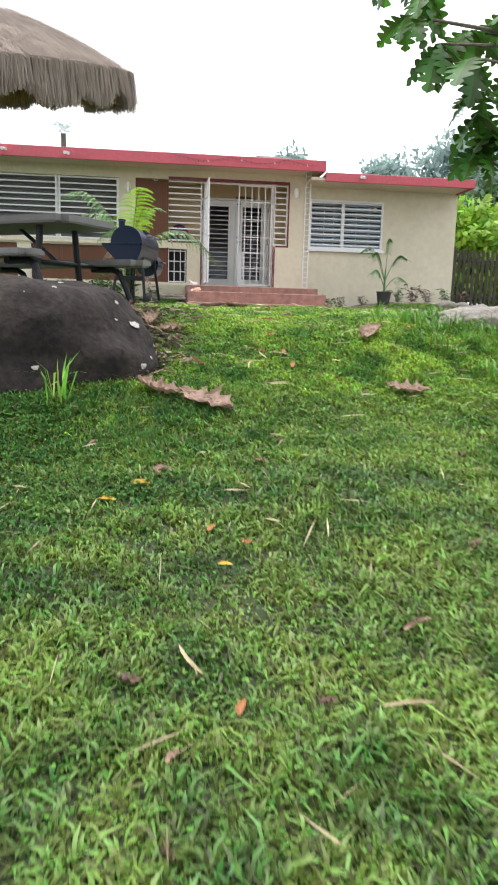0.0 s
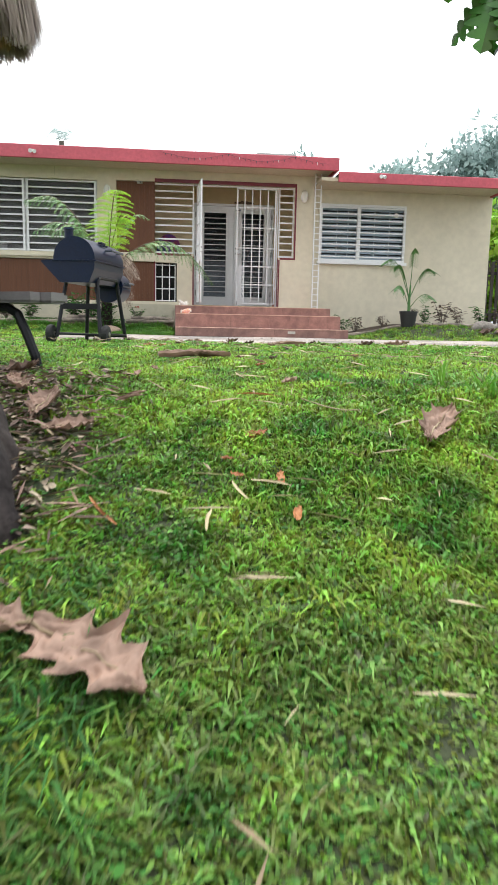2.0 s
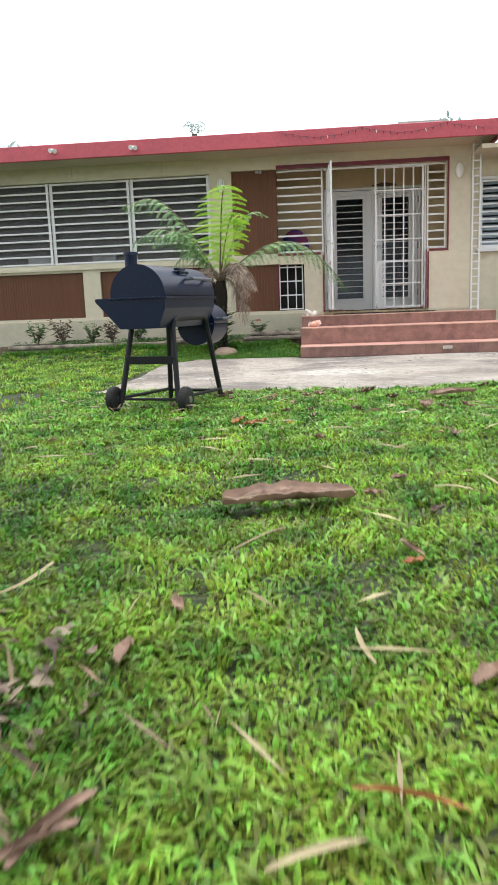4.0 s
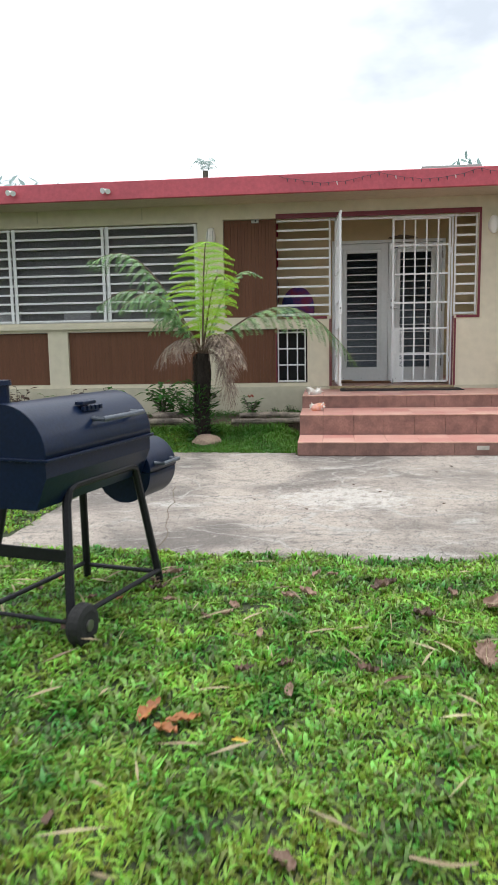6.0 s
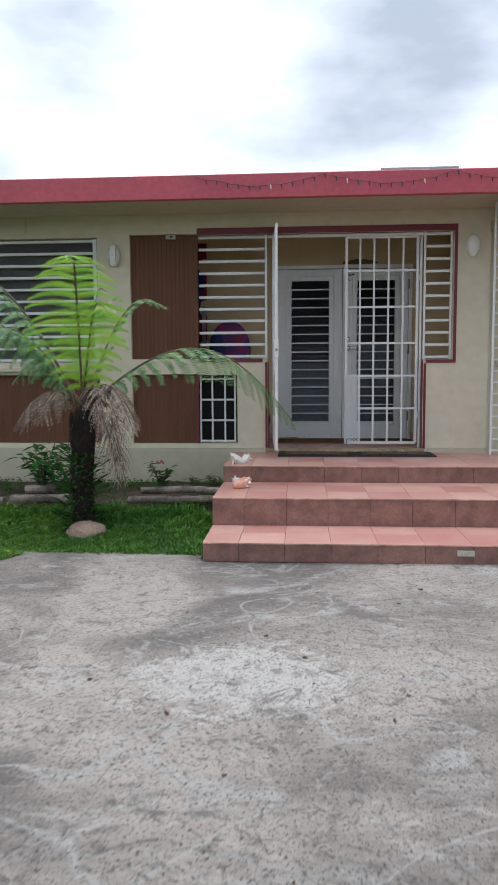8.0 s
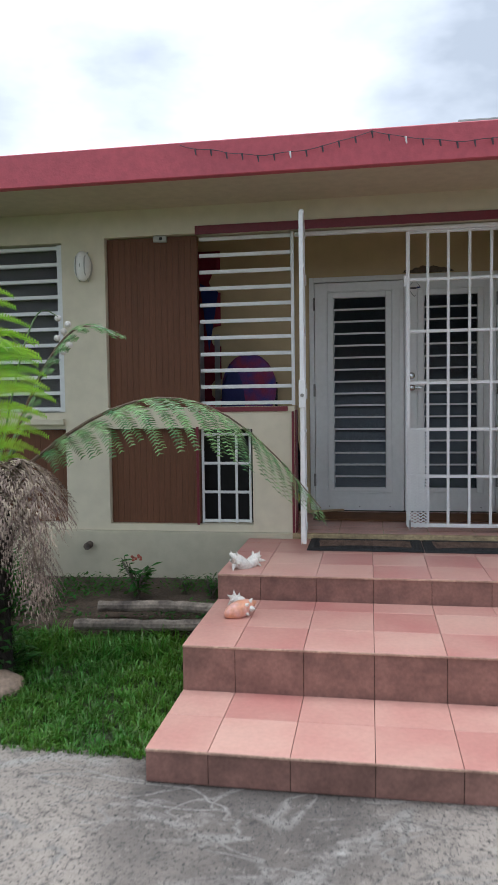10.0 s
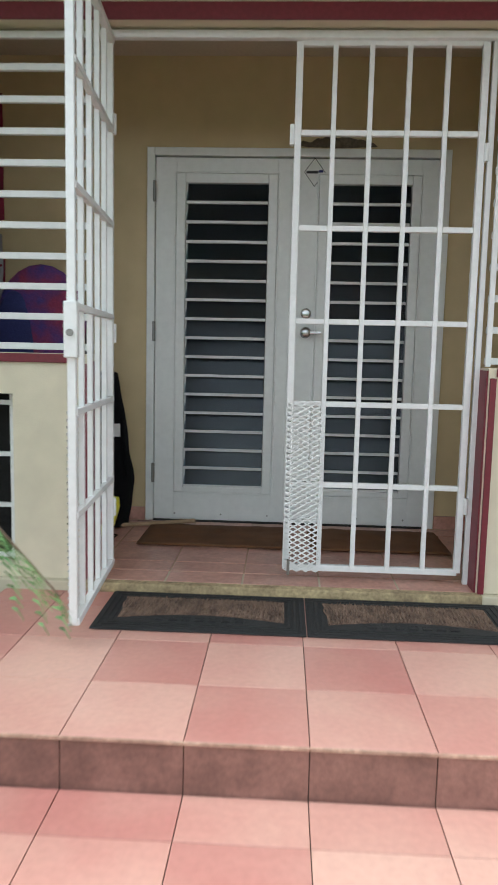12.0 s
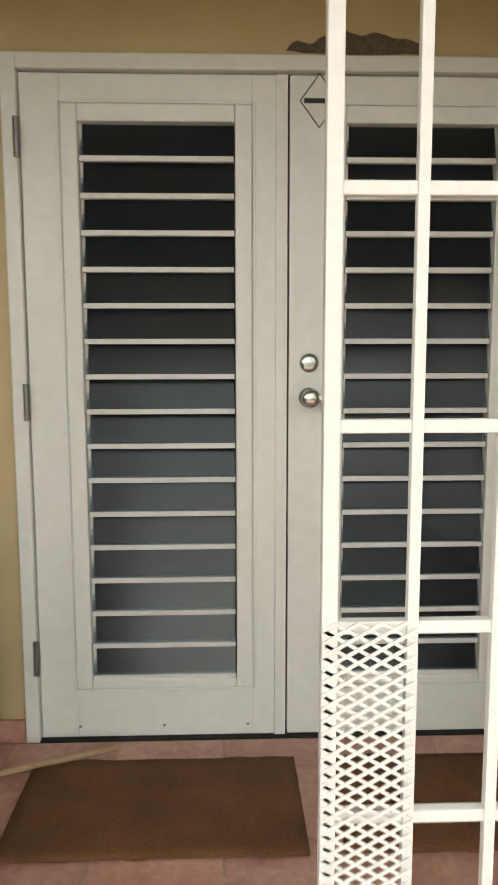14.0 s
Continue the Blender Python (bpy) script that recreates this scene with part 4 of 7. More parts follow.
# ---------------------------------------------------------------- things in the porch
def doormat(x0, x1, y0, y1):
    m = thing("doormat", "black rubber framed doormat with brown coir pile", "doormat", ((x0 + x1) / 2, (y0 + y1) / 2, LAND + 0.009))
    w, d = (x1 - x0) / 2, (y1 - y0) / 2
    part("base", boxed(-w, w, -d, d, 0, 0.008, bevel=0.003), "mat_rubber", m)
    for k in range(3):
        o = 0.012 + k * 0.022
        for b in ((-w + o, w - o, -d + o, -d + o + 0.012), (-w + o, w - o, d - o - 0.012, d - o), (-w + o, -w + o + 0.012, -d + o + 0.012, d - o - 0.012), (w - o - 0.012, w - o, -d + o + 0.012, d - o - 0.012)):
            part("rib", boxed(b[0], b[1], b[2], b[3], 0.007, 0.012, bevel=0.002), "mat_rubber", m)
    # scalloped rubber band along the front
    bm = bmesh.new()
    top, bot = [], []
    n = 24
    for k in range(n + 1):
        u = k / n
        x = -w + 0.07 + (2 * w - 0.14) * u
        top.append(bm.verts.new((x, -d + 0.09 + 0.055 * math.sin(math.pi * u), 0.0135)))
        bot.append(bm.verts.new((x, -d + 0.05, 0.0135)))
    for k in range(n):
        bm.faces.new((bot[k], bot[k + 1], top[k + 1], top[k]))
    ext = bmesh.ops.extrude_face_region(bm, geom=list(bm.faces))
    for v in ext["geom"]:
        if isinstance(v, bmesh.types.BMVert):
            v.co.z -= 0.006
    part("front_band", bm, "mat_rubber", m)
    # raised lettering, too worn to read: plain bars
    bm = bmesh.new()
    for k in range(7):
        xx = -0.17 + k * 0.05
        box(bm, xx, xx + 0.034, -d + 0.075, -d + 0.105, 0.0135, 0.017, bevel=0.004)
    part("worn_lettering", bm, "mat_rubber", m)
    # short bristles
    rng = np.random.default_rng(5)
    cnt = 2600
    bx, by = rng.uniform(-w + 0.085, w - 0.085, cnt), rng.uniform(-d + 0.075, d - 0.075, cnt)
    ok = by > -d + 0.09 + 0.055 * np.sin(np.pi * (bx + w - 0.07) / (2 * w - 0.14))
    bx, by = bx[ok], by[ok]
    cnt = len(bx)
    a = rng.uniform(0, np.pi, cnt)
    px, py = np.cos(a) * 0.005, np.sin(a) * 0.005
    tx, ty = bx + rng.normal(0, 0.006, cnt), by + rng.normal(0, 0.006, cnt)
    h = rng.uniform(0.013, 0.022, cnt)
    z = np.full(cnt, 0.006)
    V = np.stack([np.stack([bx - px, by - py, z], -1), np.stack([bx + px, by + py, z], -1), np.stack([tx, ty, h], -1)], 1).reshape(-1, 3)
    part("coir_bed", boxed(-w + 0.08, w - 0.08, -d + 0.08, d - 0.075, 0.006, 0.011), "coir", m)
    bm = bmesh.new()
    k = -w + 0.09
    while k < w - 0.095:
        y_lo = -d + 0.10 + 0.055 * math.sin(math.pi * (k + w - 0.07) / (2 * w - 0.14))
        pts = [(k + 0.006 * math.sin(i * 1.9 + k * 90) - 0.02 * i / 6, y_lo + (d - 0.08 - y_lo) * i / 6, 0.012) for i in range(7)]
        tube(bm, pts, 0.0042, 5)
        k += 0.0125
    part("coir_ribs", bm, "coir", m)["kind"] = "stuff"
    br = big_mesh("bristles", V, np.arange(cnt * 3).reshape(-1, 3), 3, "coir", m)
    br["kind"] = "stuff"


doormat(-0.70, 0.088, -0.455, -0.047)
doormat(0.092, 0.88, -0.455, -0.047)


def inner_mat(x0, x1, y0, y1, label):
    bm = bmesh.new()
    n, k = 20, 12
    vs = [[bm.verts.new((x0 + (x1 - x0) * i / n + 0.006 * noise.noise((i, j, 2)), y0 + (y1 - y0) * j / k + 0.008 * noise.noise((i * 0.6, j, 5)),
                         FLOOR + 0.012 + 0.012 * max(0, noise.noise((i * 0.35, j * 0.5, 7))))) for i in range(n + 1)] for j in range(k + 1)]
    for j in range(k):
        for i in range(n):
            bm.faces.new((vs[j][i], vs[j][i + 1], vs[j + 1][i + 1], vs[j + 1][i]))
    ext = bmesh.ops.extrude_edge_only(bm, edges=[e for e in bm.edges if e.is_boundary])
    for v in ext["geom"]:
        if isinstance(v, bmesh.types.BMVert):
            v.co.z = FLOOR + 0.006
    tagged(finish("door_rug", bm, "brown_mat", smooth=True), label, "rug")


inner_mat(-0.735, 0.04, 0.57, 1.0, "flat brown door rug with rumpled edge")
inner_mat(0.13, 0.83, 0.57, 1.0, "flat brown door rug before the second door")


def golf_bag():
    b = thing("carry_bag", "slim black nylon bag leaning beside the door", "bag", (-0.95, 0.97, FLOOR + 0.006))
    pts = [(0, 0, 0), (0.0, 0.01, 0.2), (-0.015, 0.03, 0.45), (-0.04, 0.045, 0.66), (-0.06, 0.055, 0.83), (-0.062, 0.056, 0.845)]
    path = [tuple(Vector(p).lerp(Vector(q), k / 5)) for p, q in zip(pts, pts[1:]) for k in range(5)] + [pts[-1]]
    wide = np.interp(np.linspace(0, 5, len(path)), range(6), [0.10, 0.115, 0.095, 0.085, 0.075, 0.05])
    bm = tubed(path, wide, 20)
    for v in bm.verts:
        v.co += Vector((v.co.x, v.co.y, 0)).normalized() * 0.022 * noise.noise((v.co.x * 14, v.co.y * 14, v.co.z * 7))
    part("body", bm, "bag", b, smooth=True)
    part("tag", boxed(0.018, 0.055, -0.062, -0.056, 0.50, 0.57, bevel=0.002), "sticker", b, "white paper tag")
    part("strap", tubed([(0.06, -0.04, 0.1), (0.09, -0.06, 0.3), (0.055, -0.03, 0.6)], 0.008, 6), "bag", b)


golf_bag()


def yellow_tool():
    t = thing("hand_tool", "yellow and orange plastic hand tool on the tiles", "tool", (-0.925, 0.66, FLOOR + 0.006))
    part("handle", tubed([(0.0, 0, 0.02), (0.015, 0.05, 0.07), (0.035, 0.09, 0.16), (0.04, 0.1, 0.2)], [0.028, 0.034, 0.032, 0.018], 10), "yellow", t, smooth=True)
    part("body", sphere(bmesh.new(), (-0.05, 0.06, 0.07), (0.05, 0.06, 0.07), 12, 8), "orange", t, smooth=True)
    part("cord", tubed([(0, 0, 0.012), (0.05, -0.03, 0.006), (0.06, 0.05, 0.006), (0, 0.09, 0.006)], 0.004, 6), "rubber", t)


yellow_tool()
tagged(finish("broom_stick", tubed([(-1.15, 0.80, FLOOR + 0.018), (-0.50, 1.06, FLOOR + 0.02)], 0.011, 10), "wood"), "bare wooden stick lying by the door", "stick")


def flag():
    f = thing("hanging_flag", "red white and blue cloth flag hanging on the porch wall", "flag", (-1.80, 1.122, 1.05))
    def cloth(x0, x1, z0, z1, mat, nm, off):
        bm = bmesh.new()
        nx, nz = 8, 20
        vs = [[bm.verts.new((x0 + (x1 - x0) * i / nx, 0.02 * math.sin(9 * (x0 + (x1 - x0) * i / nx)) - off + 0.008 * math.sin(3 * j * 0.4), z0 + (z1 - z0) * j / nz)) for i in range(nx + 1)] for j in range(nz + 1)]
        for j in range(nz):
            for i in range(nx):
                bm.faces.new((vs[j][i], vs[j][i + 1], vs[j + 1][i + 1], vs[j + 1][i]))
        ext = bmesh.ops.extrude_face_region(bm, geom=list(bm.faces))
        for v in ext["geom"]:
            if isinstance(v, bmesh.types.BMVert):
                v.co.y += 0.003
        part(nm, bm, mat, f, smooth=True)
    cloth(-0.35, 0.20, 0.0, 1.85, "flag_red", "cloth", 0.0)
    cloth(-0.02, 0.045, 0.0, 1.2, "flag_white", "white_stripe", 0.012)
    cloth(0.14, 0.19, 0.0, 1.1, "flag_white", "white_stripe", 0.012)
    bm = bmesh.new()
    vs = [bm.verts.new(p) for p in ((0.02, -0.034, 1.56), (0.19, -0.034, 1.48), (0.10, -0.036, 0.95))]
    g = bm.faces.new(vs)
    ext = bmesh.ops.extrude_face_region(bm, geom=[g])
    for v in ext["geom"]:
        if isinstance(v, bmesh.types.BMVert):
            v.co.y += 0.004
    part("blue_triangle", bm, "flag_blue", f)


flag()


def beach_chair():
    c = thing("folding_chair", "coral and navy cloth folding chair against the wall", "chair", (-1.30, 0.85, FLOOR + 0.006))
    bm = bmesh.new()
    sphere(bm, (0, 0, 1.10), (0.24, 0.05, 0.30), 24, 12)
    part("backrest", bm, "cush_pink", c, smooth=True)
    bm = bmesh.new()
    sphere(bm, (-0.13, -0.035, 1.0), (0.11, 0.03, 0.26), 16, 10)
    part("back_stripe", bm, "cush_blue", c, smooth=True)
    part("seat", boxed(-0.24, 0.24, -0.28, 0.12, 0.40, 0.45, bevel=0.02), "cush_blue", c)
    for x in (-0.23, 0.23):
        part("leg", tubed([(x, -0.26, 0), (x, 0.04, 0.85), (x, 0.06, 1.15)], 0.012, 8), "tube", c)
        part("leg", tubed([(x, 0.14, 0), (x, -0.2, 0.44)], 0.012, 8), "tube", c)


beach_chair()


# box added so the small barred window looks dark inside
def dark_filler_box():
    b = thing("dark_filler_box", "dark box added to blacken the view through the small barred window", "storage bin", (-1.42, 0.42, FLOOR + 0.002))
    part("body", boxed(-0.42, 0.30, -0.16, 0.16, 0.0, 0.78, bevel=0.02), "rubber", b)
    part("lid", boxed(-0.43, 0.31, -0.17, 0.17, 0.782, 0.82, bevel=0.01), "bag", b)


dark_filler_box()

# ---------------------------------------------------------------- long window: sills, reveal, dim things inside
tagged(finish("window_sill", boxed(-7.9, -2.62, -0.045, 0.0, 1.375, 1.422, bevel=0.008), "wall"), "cream painted window sill ledge", "window sill", kind="structure")


def plastic_chair(x, y, turn):
    c = thing("plastic_chair", "white plastic armchair inside the barred window", "chair", (x, y, FLOOR - 0.009), turn)
    part("seat", boxed(-0.24, 0.24, -0.24, 0.24, 0.40, 0.43, bevel=0.012), "white", c)
    bm = boxed(-0.24, 0.24, 0.22, 0.25, 0.43, 1.15, bevel=0.012)
    part("backrest", bm, "white", c)
    for sx in (-0.22, 0.22):
        for sy in (-0.2, 0.22):
            part("leg", tubed([(sx * 1.08, sy * 1.08, 0), (sx, sy, 0.41)], [0.018, 0.026], 8), "white", c)
        part("armrest", boxed(sx - 0.025, sx + 0.025, -0.22, 0.22, 0.64, 0.665, bevel=0.01), "white", c)


plastic_chair(-5.75, 0.62, 10)
plastic_chair(-4.75, 0.75, -14)


# ---------------------------------------------------------------- wing window
def wing_window():
    w = thing("window_1", "white framed barred window of the wing", "window", (2.475, WING_Y - 0.02, 1.46), kind="structure")
    hw, h = 0.855, 1.08
    for b in ((-hw, hw, 0, 0.045), (-hw, hw, h - 0.045, h), (-hw, -hw + 0.045, 0.046, h - 0.046), (hw - 0.045, hw, 0.046, h - 0.046), (-0.12, -0.05, 0.046, h - 0.046)):
        part("window_frame", boxed(b[0] + 0.001, b[1] - 0.001, -0.03, 0.04, b[2], b[3], bevel=0.004), "white", w)
    n = 9
    for k in range(n):
        z = 0.09 + k * (h - 0.16) / (n - 1)
        part("bar", bar((-hw + 0.01, -0.045, z), (hw - 0.01, -0.045, z), 0.026), "white", w)
        bm = boxed(-hw + 0.05, hw - 0.05, -0.0025, 0.0025, -0.05, 0.05)
        bm.transform(pose(0, 0.055, z, -24))
        part("pane", bm, "frosted", w, "louver painted the pale blue of reflected sky")
    for x in (-0.5, -0.28, 0.25, 0.55):
        part("mullion", bar((x, 0.075, 0.05), (x, 0.075, h - 0.05), 0.018), "white", w)
    part("window_sill", boxed(-hw - 0.04, hw + 0.04, -0.07, 0.015, -0.055, -0.002, bevel=0.005), "white", w)
    sticker_ = thing("window_decal", "small cream flower decal on the window", "decal", (3.12, WING_Y - 0.07, 2.36))
    part("petals", sphere(bmesh.new(), (0, 0, 0), (0.05, 0.012, 0.045), 10, 8), "shell", sticker_)


wing_window()


# ---------------------------------------------------------------- lattice post, wall lamps, small roof things
def lattice_post():
    p = thing("lattice_post", "white wrought iron lattice post under the roof", "post", (1.49, -0.27, LAND + 0.009))
    h = 3.0 - LAND - 0.012
    for x in (-0.055, 0.055):
        part("upright", bar((x, 0, 0), (x, 0, h), 0.022), "white", p)
    n = 22
    me = None
    for k in range(n):
        z = 0.05 + k * (h - 0.1) / (n - 1)
        if me is None:
            ob = part("rung", bar((-0.046, 0, 0), (0.046, 0, 0), 0.016), "white", p)
            me = ob.data
        else:
            ob = new("rung", me)
            ob.parent = p
        ob.location = (0, 0, z)


lattice_post()


def wall_lamp(x, z, grey):
    l = thing("wall_lamp", "oval grey bulkhead wall lamp" if grey else "white frosted oval wall lamp", "wall lamp", (x, 0.0, z))
    part("base", revolve(bmesh.new(), [(0.075, 0), (0.075, 0.02), (0.06, 0.03)], sides=20), "lamp_grey" if grey else "white", l).matrix_local = pose(0, -0.001, 0, 90) @ Matrix.Diagonal((0.85, 1.35, 1, 1))
    bm = sphere(bmesh.new(), (0, -0.05, 0), (0.066, 0.058, 0.115), 20, 12)
    part("globe", bm, "lamp_glass", l, "frosted glass globe", smooth=True)
    if grey:
        for s in (-0.035, 0, 0.035):
            part("guard", tubed([(s, -0.02, -0.11), (s, -0.095, -0.06), (s, -0.105, 0.0), (s, -0.095, 0.06), (s, -0.02, 0.11)], 0.005, 6), "lamp_grey", l)


wall_lamp(1.275, 2.625, False)
wall_lamp(-2.43, 2.585, True)


def floodlight(x, y, z, label):
    f = thing("floodlight", label, "floodlight", (x, y, z))
    part("mount", tubed([(0, 0.0, 0), (0, -0.035, 0.0)], 0.02, 12), "lamp_grey", f)
    part("head", tubed([(-0.012, -0.03, -0.005), (-0.03, -0.08, -0.02)], [0.018, 0.036], 14), "white", f)
    part("head", tubed([(0.012, -0.03, -0.005), (0.04, -0.075, -0.03)], [0.018, 0.034], 14), "white", f)


floodlight(-3.62, -0.80, 3.08, "small white twin floodlight on the roof edge")
floodlight(-4.85, -0.80, 3.10, "dark twin floodlight on the roof edge")
floodlight(2.55, -0.80, 2.90, "small white twin floodlight on the wing roof edge")
part_box = thing("door_sensor", "small grey sensor box above the wood panel", "sensor", (-1.835, 0.05, 2.775))
part("case", boxed(-0.05, 0.05, -0.045, 0.0, -0.022, 0.022, bevel=0.004), "lamp_grey", part_box)
part("lens", sphere(bmesh.new(), (0.01, -0.045, 0.0), (0.014, 0.008, 0.012), 10, 8), "ink", part_box)
tagged(finish("roof_hatch", boxed(0.27, 0.98, -0.70, 0.1, 3.165, 3.235, bevel=0.01), "roofgrey"), "grey green metal box on the roof", "roof box")


def light_string():
    """String of fairy lights drooping along the roof edge."""
    s = thing("fairy_lights", "dark string of small lights on the roof edge", "string lights", (0, -0.815, 3.15))
    pts = []
    for k in range(61):
        u = k / 60
        x = -1.45 + 3.0 * u
        sag = 0.095 * abs(math.sin(u * math.pi * 2.5)) + 0.015 * noise.noise((u * 20, 0, 0))
        pts.append((x, 0.0 - 0.004, 0.03 - sag - 0.02))
    part("wire", tubed(pts, 0.0025, 5), "wire", s)
    for k in range(2, 60, 2):
        p = pts[k]
        part("bulb", tubed([(p[0], p[1] - 0.004, p[2]), (p[0] + 0.006, p[1] - 0.006, p[2] - 0.04)], [0.007, 0.004], 6), "wire" if k % 14 else "sticker", s)


light_string()
for x in (-4.86, -3.38):
    tagged(finish("drip_groove", boxed(x - 0.008, x + 0.008, -0.006, -0.0005, 2.84, 2.99), "plinth"), "thin conduit strip on the wall", "conduit", kind="structure")

# ---------------------------------------------------------------- plumbing pipe in the plinth
tagged(finish("drain_pipe", tubed([(-2.43, -0.034, 0.44), (-2.43, -0.10, 0.435)], 0.028, 14), "bamboo"), "short pale drain pipe in the plinth", "pipe")


# ---------------------------------------------------------------- shells on the steps
def conch(at, turn, tilt, size, pink, label):
    s = thing("seashell", label, "seashell", at, turn)
    bm = bmesh.new()
    rings = 12
    prof = []
    for k in range(rings + 1):
        u = k / rings
        prof.append((size * (0.04 + 0.33 * math.sin(math.pi * min(1, u * 0.95 + 0.05)) ** 0.9 * (1 - 0.25 * u)), size * (1.3 * u - 0.65)))
    revolve(bm, prof, sides=16)
    for v in bm.verts:
        v.co.x *= 1 + 0.25 * noise.noise(v.co * 9 / size * 0.2)
    bm.transform(pose(0, 0, size * 0.30, 0, 90 - tilt, 0))
    part("body", bm, "shell_pink" if pink else "shell", s, smooth=True)
    rng = random.Random(int(size * 1000) + (3 if pink else 1))
    for k in range(10):
        a = k / 10 * 2 * math.pi
        long_ = 0.16 if pink else 0.34
        base = Vector((size * (0.10 + 0.22 * (k % 2)), size * 0.22 * math.cos(a), size * 0.30 + size * 0.20 * math.sin(a)))
        if base.z < size * 0.16:
            continue
        tip = base + Vector((size * 0.10, size * long_ * math.cos(a), size * long_ * math.sin(a)))
        part("spine", tubed([base, tip], [size * 0.12, size * 0.012], 7), "shell", s, "white shell spine")


conch((-1.06, -1.03, LAND + 0.0095), 200, 40, 0.13, False, "spiny white conch shell on the top step")
conch((-0.99, -0.96, LAND + 0.0095), 60, 30, 0.11, False, "spiny white conch shell on the top step")
conch((-1.03, -1.30, 0.3595), 150, 5, 0.095, False, "small white conch shell on the middle step")
conch((-0.97, -1.53, 0.3595), 35, 15, 0.15, True, "pink and orange conch shell lying on the middle step")


# ---------------------------------------------------------------- smoker grill
def smoker():
    g = thing("barbecue_smoker", "black barrel barbecue smoker with side firebox on the lawn", "barbecue", (-1.975, -6.89, float(lawn_height(-1.975, -6.89)) + 0.012), -14)
    g.matrix_world = g.matrix_world @ Matrix.Scale(1.06, 4)
    R, L0, L1, zc = 0.185, -0.48, 0.31, 0.725

    def drum(r, y0, y1, a0, a1, cx, cz, thick=0.012, squash=1.0):
        bm = bmesh.new()
        n = 20
        prof = []
        for k in range(n + 1):
            a = radians(a0 + (a1 - a0) * k / n)
            prof.append((cx + r * math.cos(a), cz + r * squash * math.sin(a)))
        rows = [[bm.verts.new((x, y, z)) for x, z in prof] for y in (y0, y0 + 0.004, y1 - 0.004, y1)]
        for a, b in zip(rows, rows[1:]):
            for k in range(n):
                bm.faces.new((a[k], a[k + 1], b[k + 1], b[k]))
        bm.faces.new(rows[0][::-1])
        bm.faces.new(rows[-1])
        bm.faces.new([rows[i][0] for i in range(4)] + [rows[i][-1] for i in (3, 2, 1, 0)])
        return bm
    lid = part("lid", drum(R, L0, L1, -4, 184, 0, zc, squash=1.0), "black", g, "glossy black rounded lid", smooth=False)
    bm = bmesh.new()
    prof = [(-R - 0.11, zc - 0.012), (-R - 0.11, zc - 0.03), (-0.13, zc - 0.20), (0.13, zc - 0.20), (R - 0.004, zc - 0.08), (R - 0.004, zc - 0.012)]
    ends = [[bm.verts.new((x, y, z)) for x, z in prof] for y in (L0 + 0.003, L1 - 0.003)]
    for i in range(6):
        j = (i + 1) % 6
        bm.faces.new((ends[0][i], ends[0][j], ends[1][j], ends[1][i]))
    bm.faces.new(ends[0][::-1])
    bm.faces.new(ends[1])
    body = part("body", bm, "black", g, "black tapered steel body")
    for ob in (lid,):
        for p in ob.data.polygons:
            if abs(p.normal.y) < 0.5:
                p.use_smooth = True
    part("rim", boxed(-R - 0.012, R + 0.012, L0 - 0.008, L1 + 0.008, zc - 0.022, zc - 0.010, bevel=0.003), "black", g)
    part("handle", tubed([(R * 0.86, -0.12, zc + 0.10), (R * 0.86 + 0.055, -0.13, zc + 0.10), (R * 0.86 + 0.06, 0.0, zc + 0.10), (R * 0.86 + 0.055, 0.19, zc + 0.10), (R * 0.86, 0.18, zc + 0.10)], 0.011, 10), "handle_grey", lid, "dull grey lid handle")
    part("thermometer_plug", boxed(R * 0.55, R * 0.75, -0.16, -0.06, zc + 0.155, zc + 0.17, bevel=0.004), "black", lid)
    bm = bmesh.new()
    for k in range(5):
        box(bm, 0.132, 0.1445, -0.16 + k * 0.03, -0.142 + k * 0.03, zc + 0.132, zc + 0.150, bevel=0.002)
    part("raised_mark", bm, "black", lid)
    part("chimney", tubed([(-0.08, L0 + 0.10, zc + R * 0.85), (-0.08, L0 + 0.10, zc + R + 0.06)], 0.038, 14), "black", g)
    part("chimney_cap", tubed([(-0.08, L0 + 0.10, zc + R + 0.062), (-0.08, L0 + 0.10, zc + R + 0.08)], [0.048, 0.044], 14), "black", g)
    # firebox
    fb = part("firebox", drum(0.140, L1 + 0.005, L1 + 0.27, 178, 362, 0.03, zc - 0.205), "black", g)
    fl = part("firebox_lid", drum(0.145, L1 + 0.003, L1 + 0.272, 2, 178, 0.03, zc - 0.20), "black", g)
    for ob in (fb, fl):
        for p in ob.data.polygons:
            if abs(p.normal.y) < 0.5:
                p.use_smooth = True
    part("handle", tubed([(0.165, L1 + 0.06, zc - 0.16), (0.215, L1 + 0.06, zc - 0.16), (0.215, L1 + 0.22, zc - 0.16), (0.165, L1 + 0.22, zc - 0.16)], 0.009, 8), "handle_grey", fl, "dull grey firebox handle")
    # leg frames: an upside-down U along each side
    for s in (-1, 1):
        x0, x1 = 0.145 * s, 0.20 * s
        r = 0.018
        part("leg_frame", tubed([(x1, -0.40, 0.06), (x0, -0.31, zc - 0.21), (x0, -0.29, zc - 0.16), (x0, -0.25, zc - 0.145), (x0, 0.18, zc - 0.145), (x0, 0.22, zc - 0.16), (x0, 0.24, zc - 0.21), (x1, 0.33, 0.0)], r, 8), "tube", g)
        part("side_rail", tubed([(x1, -0.39, 0.09), (x1, 0.315, 0.07)], 0.011, 8), "tube", g)
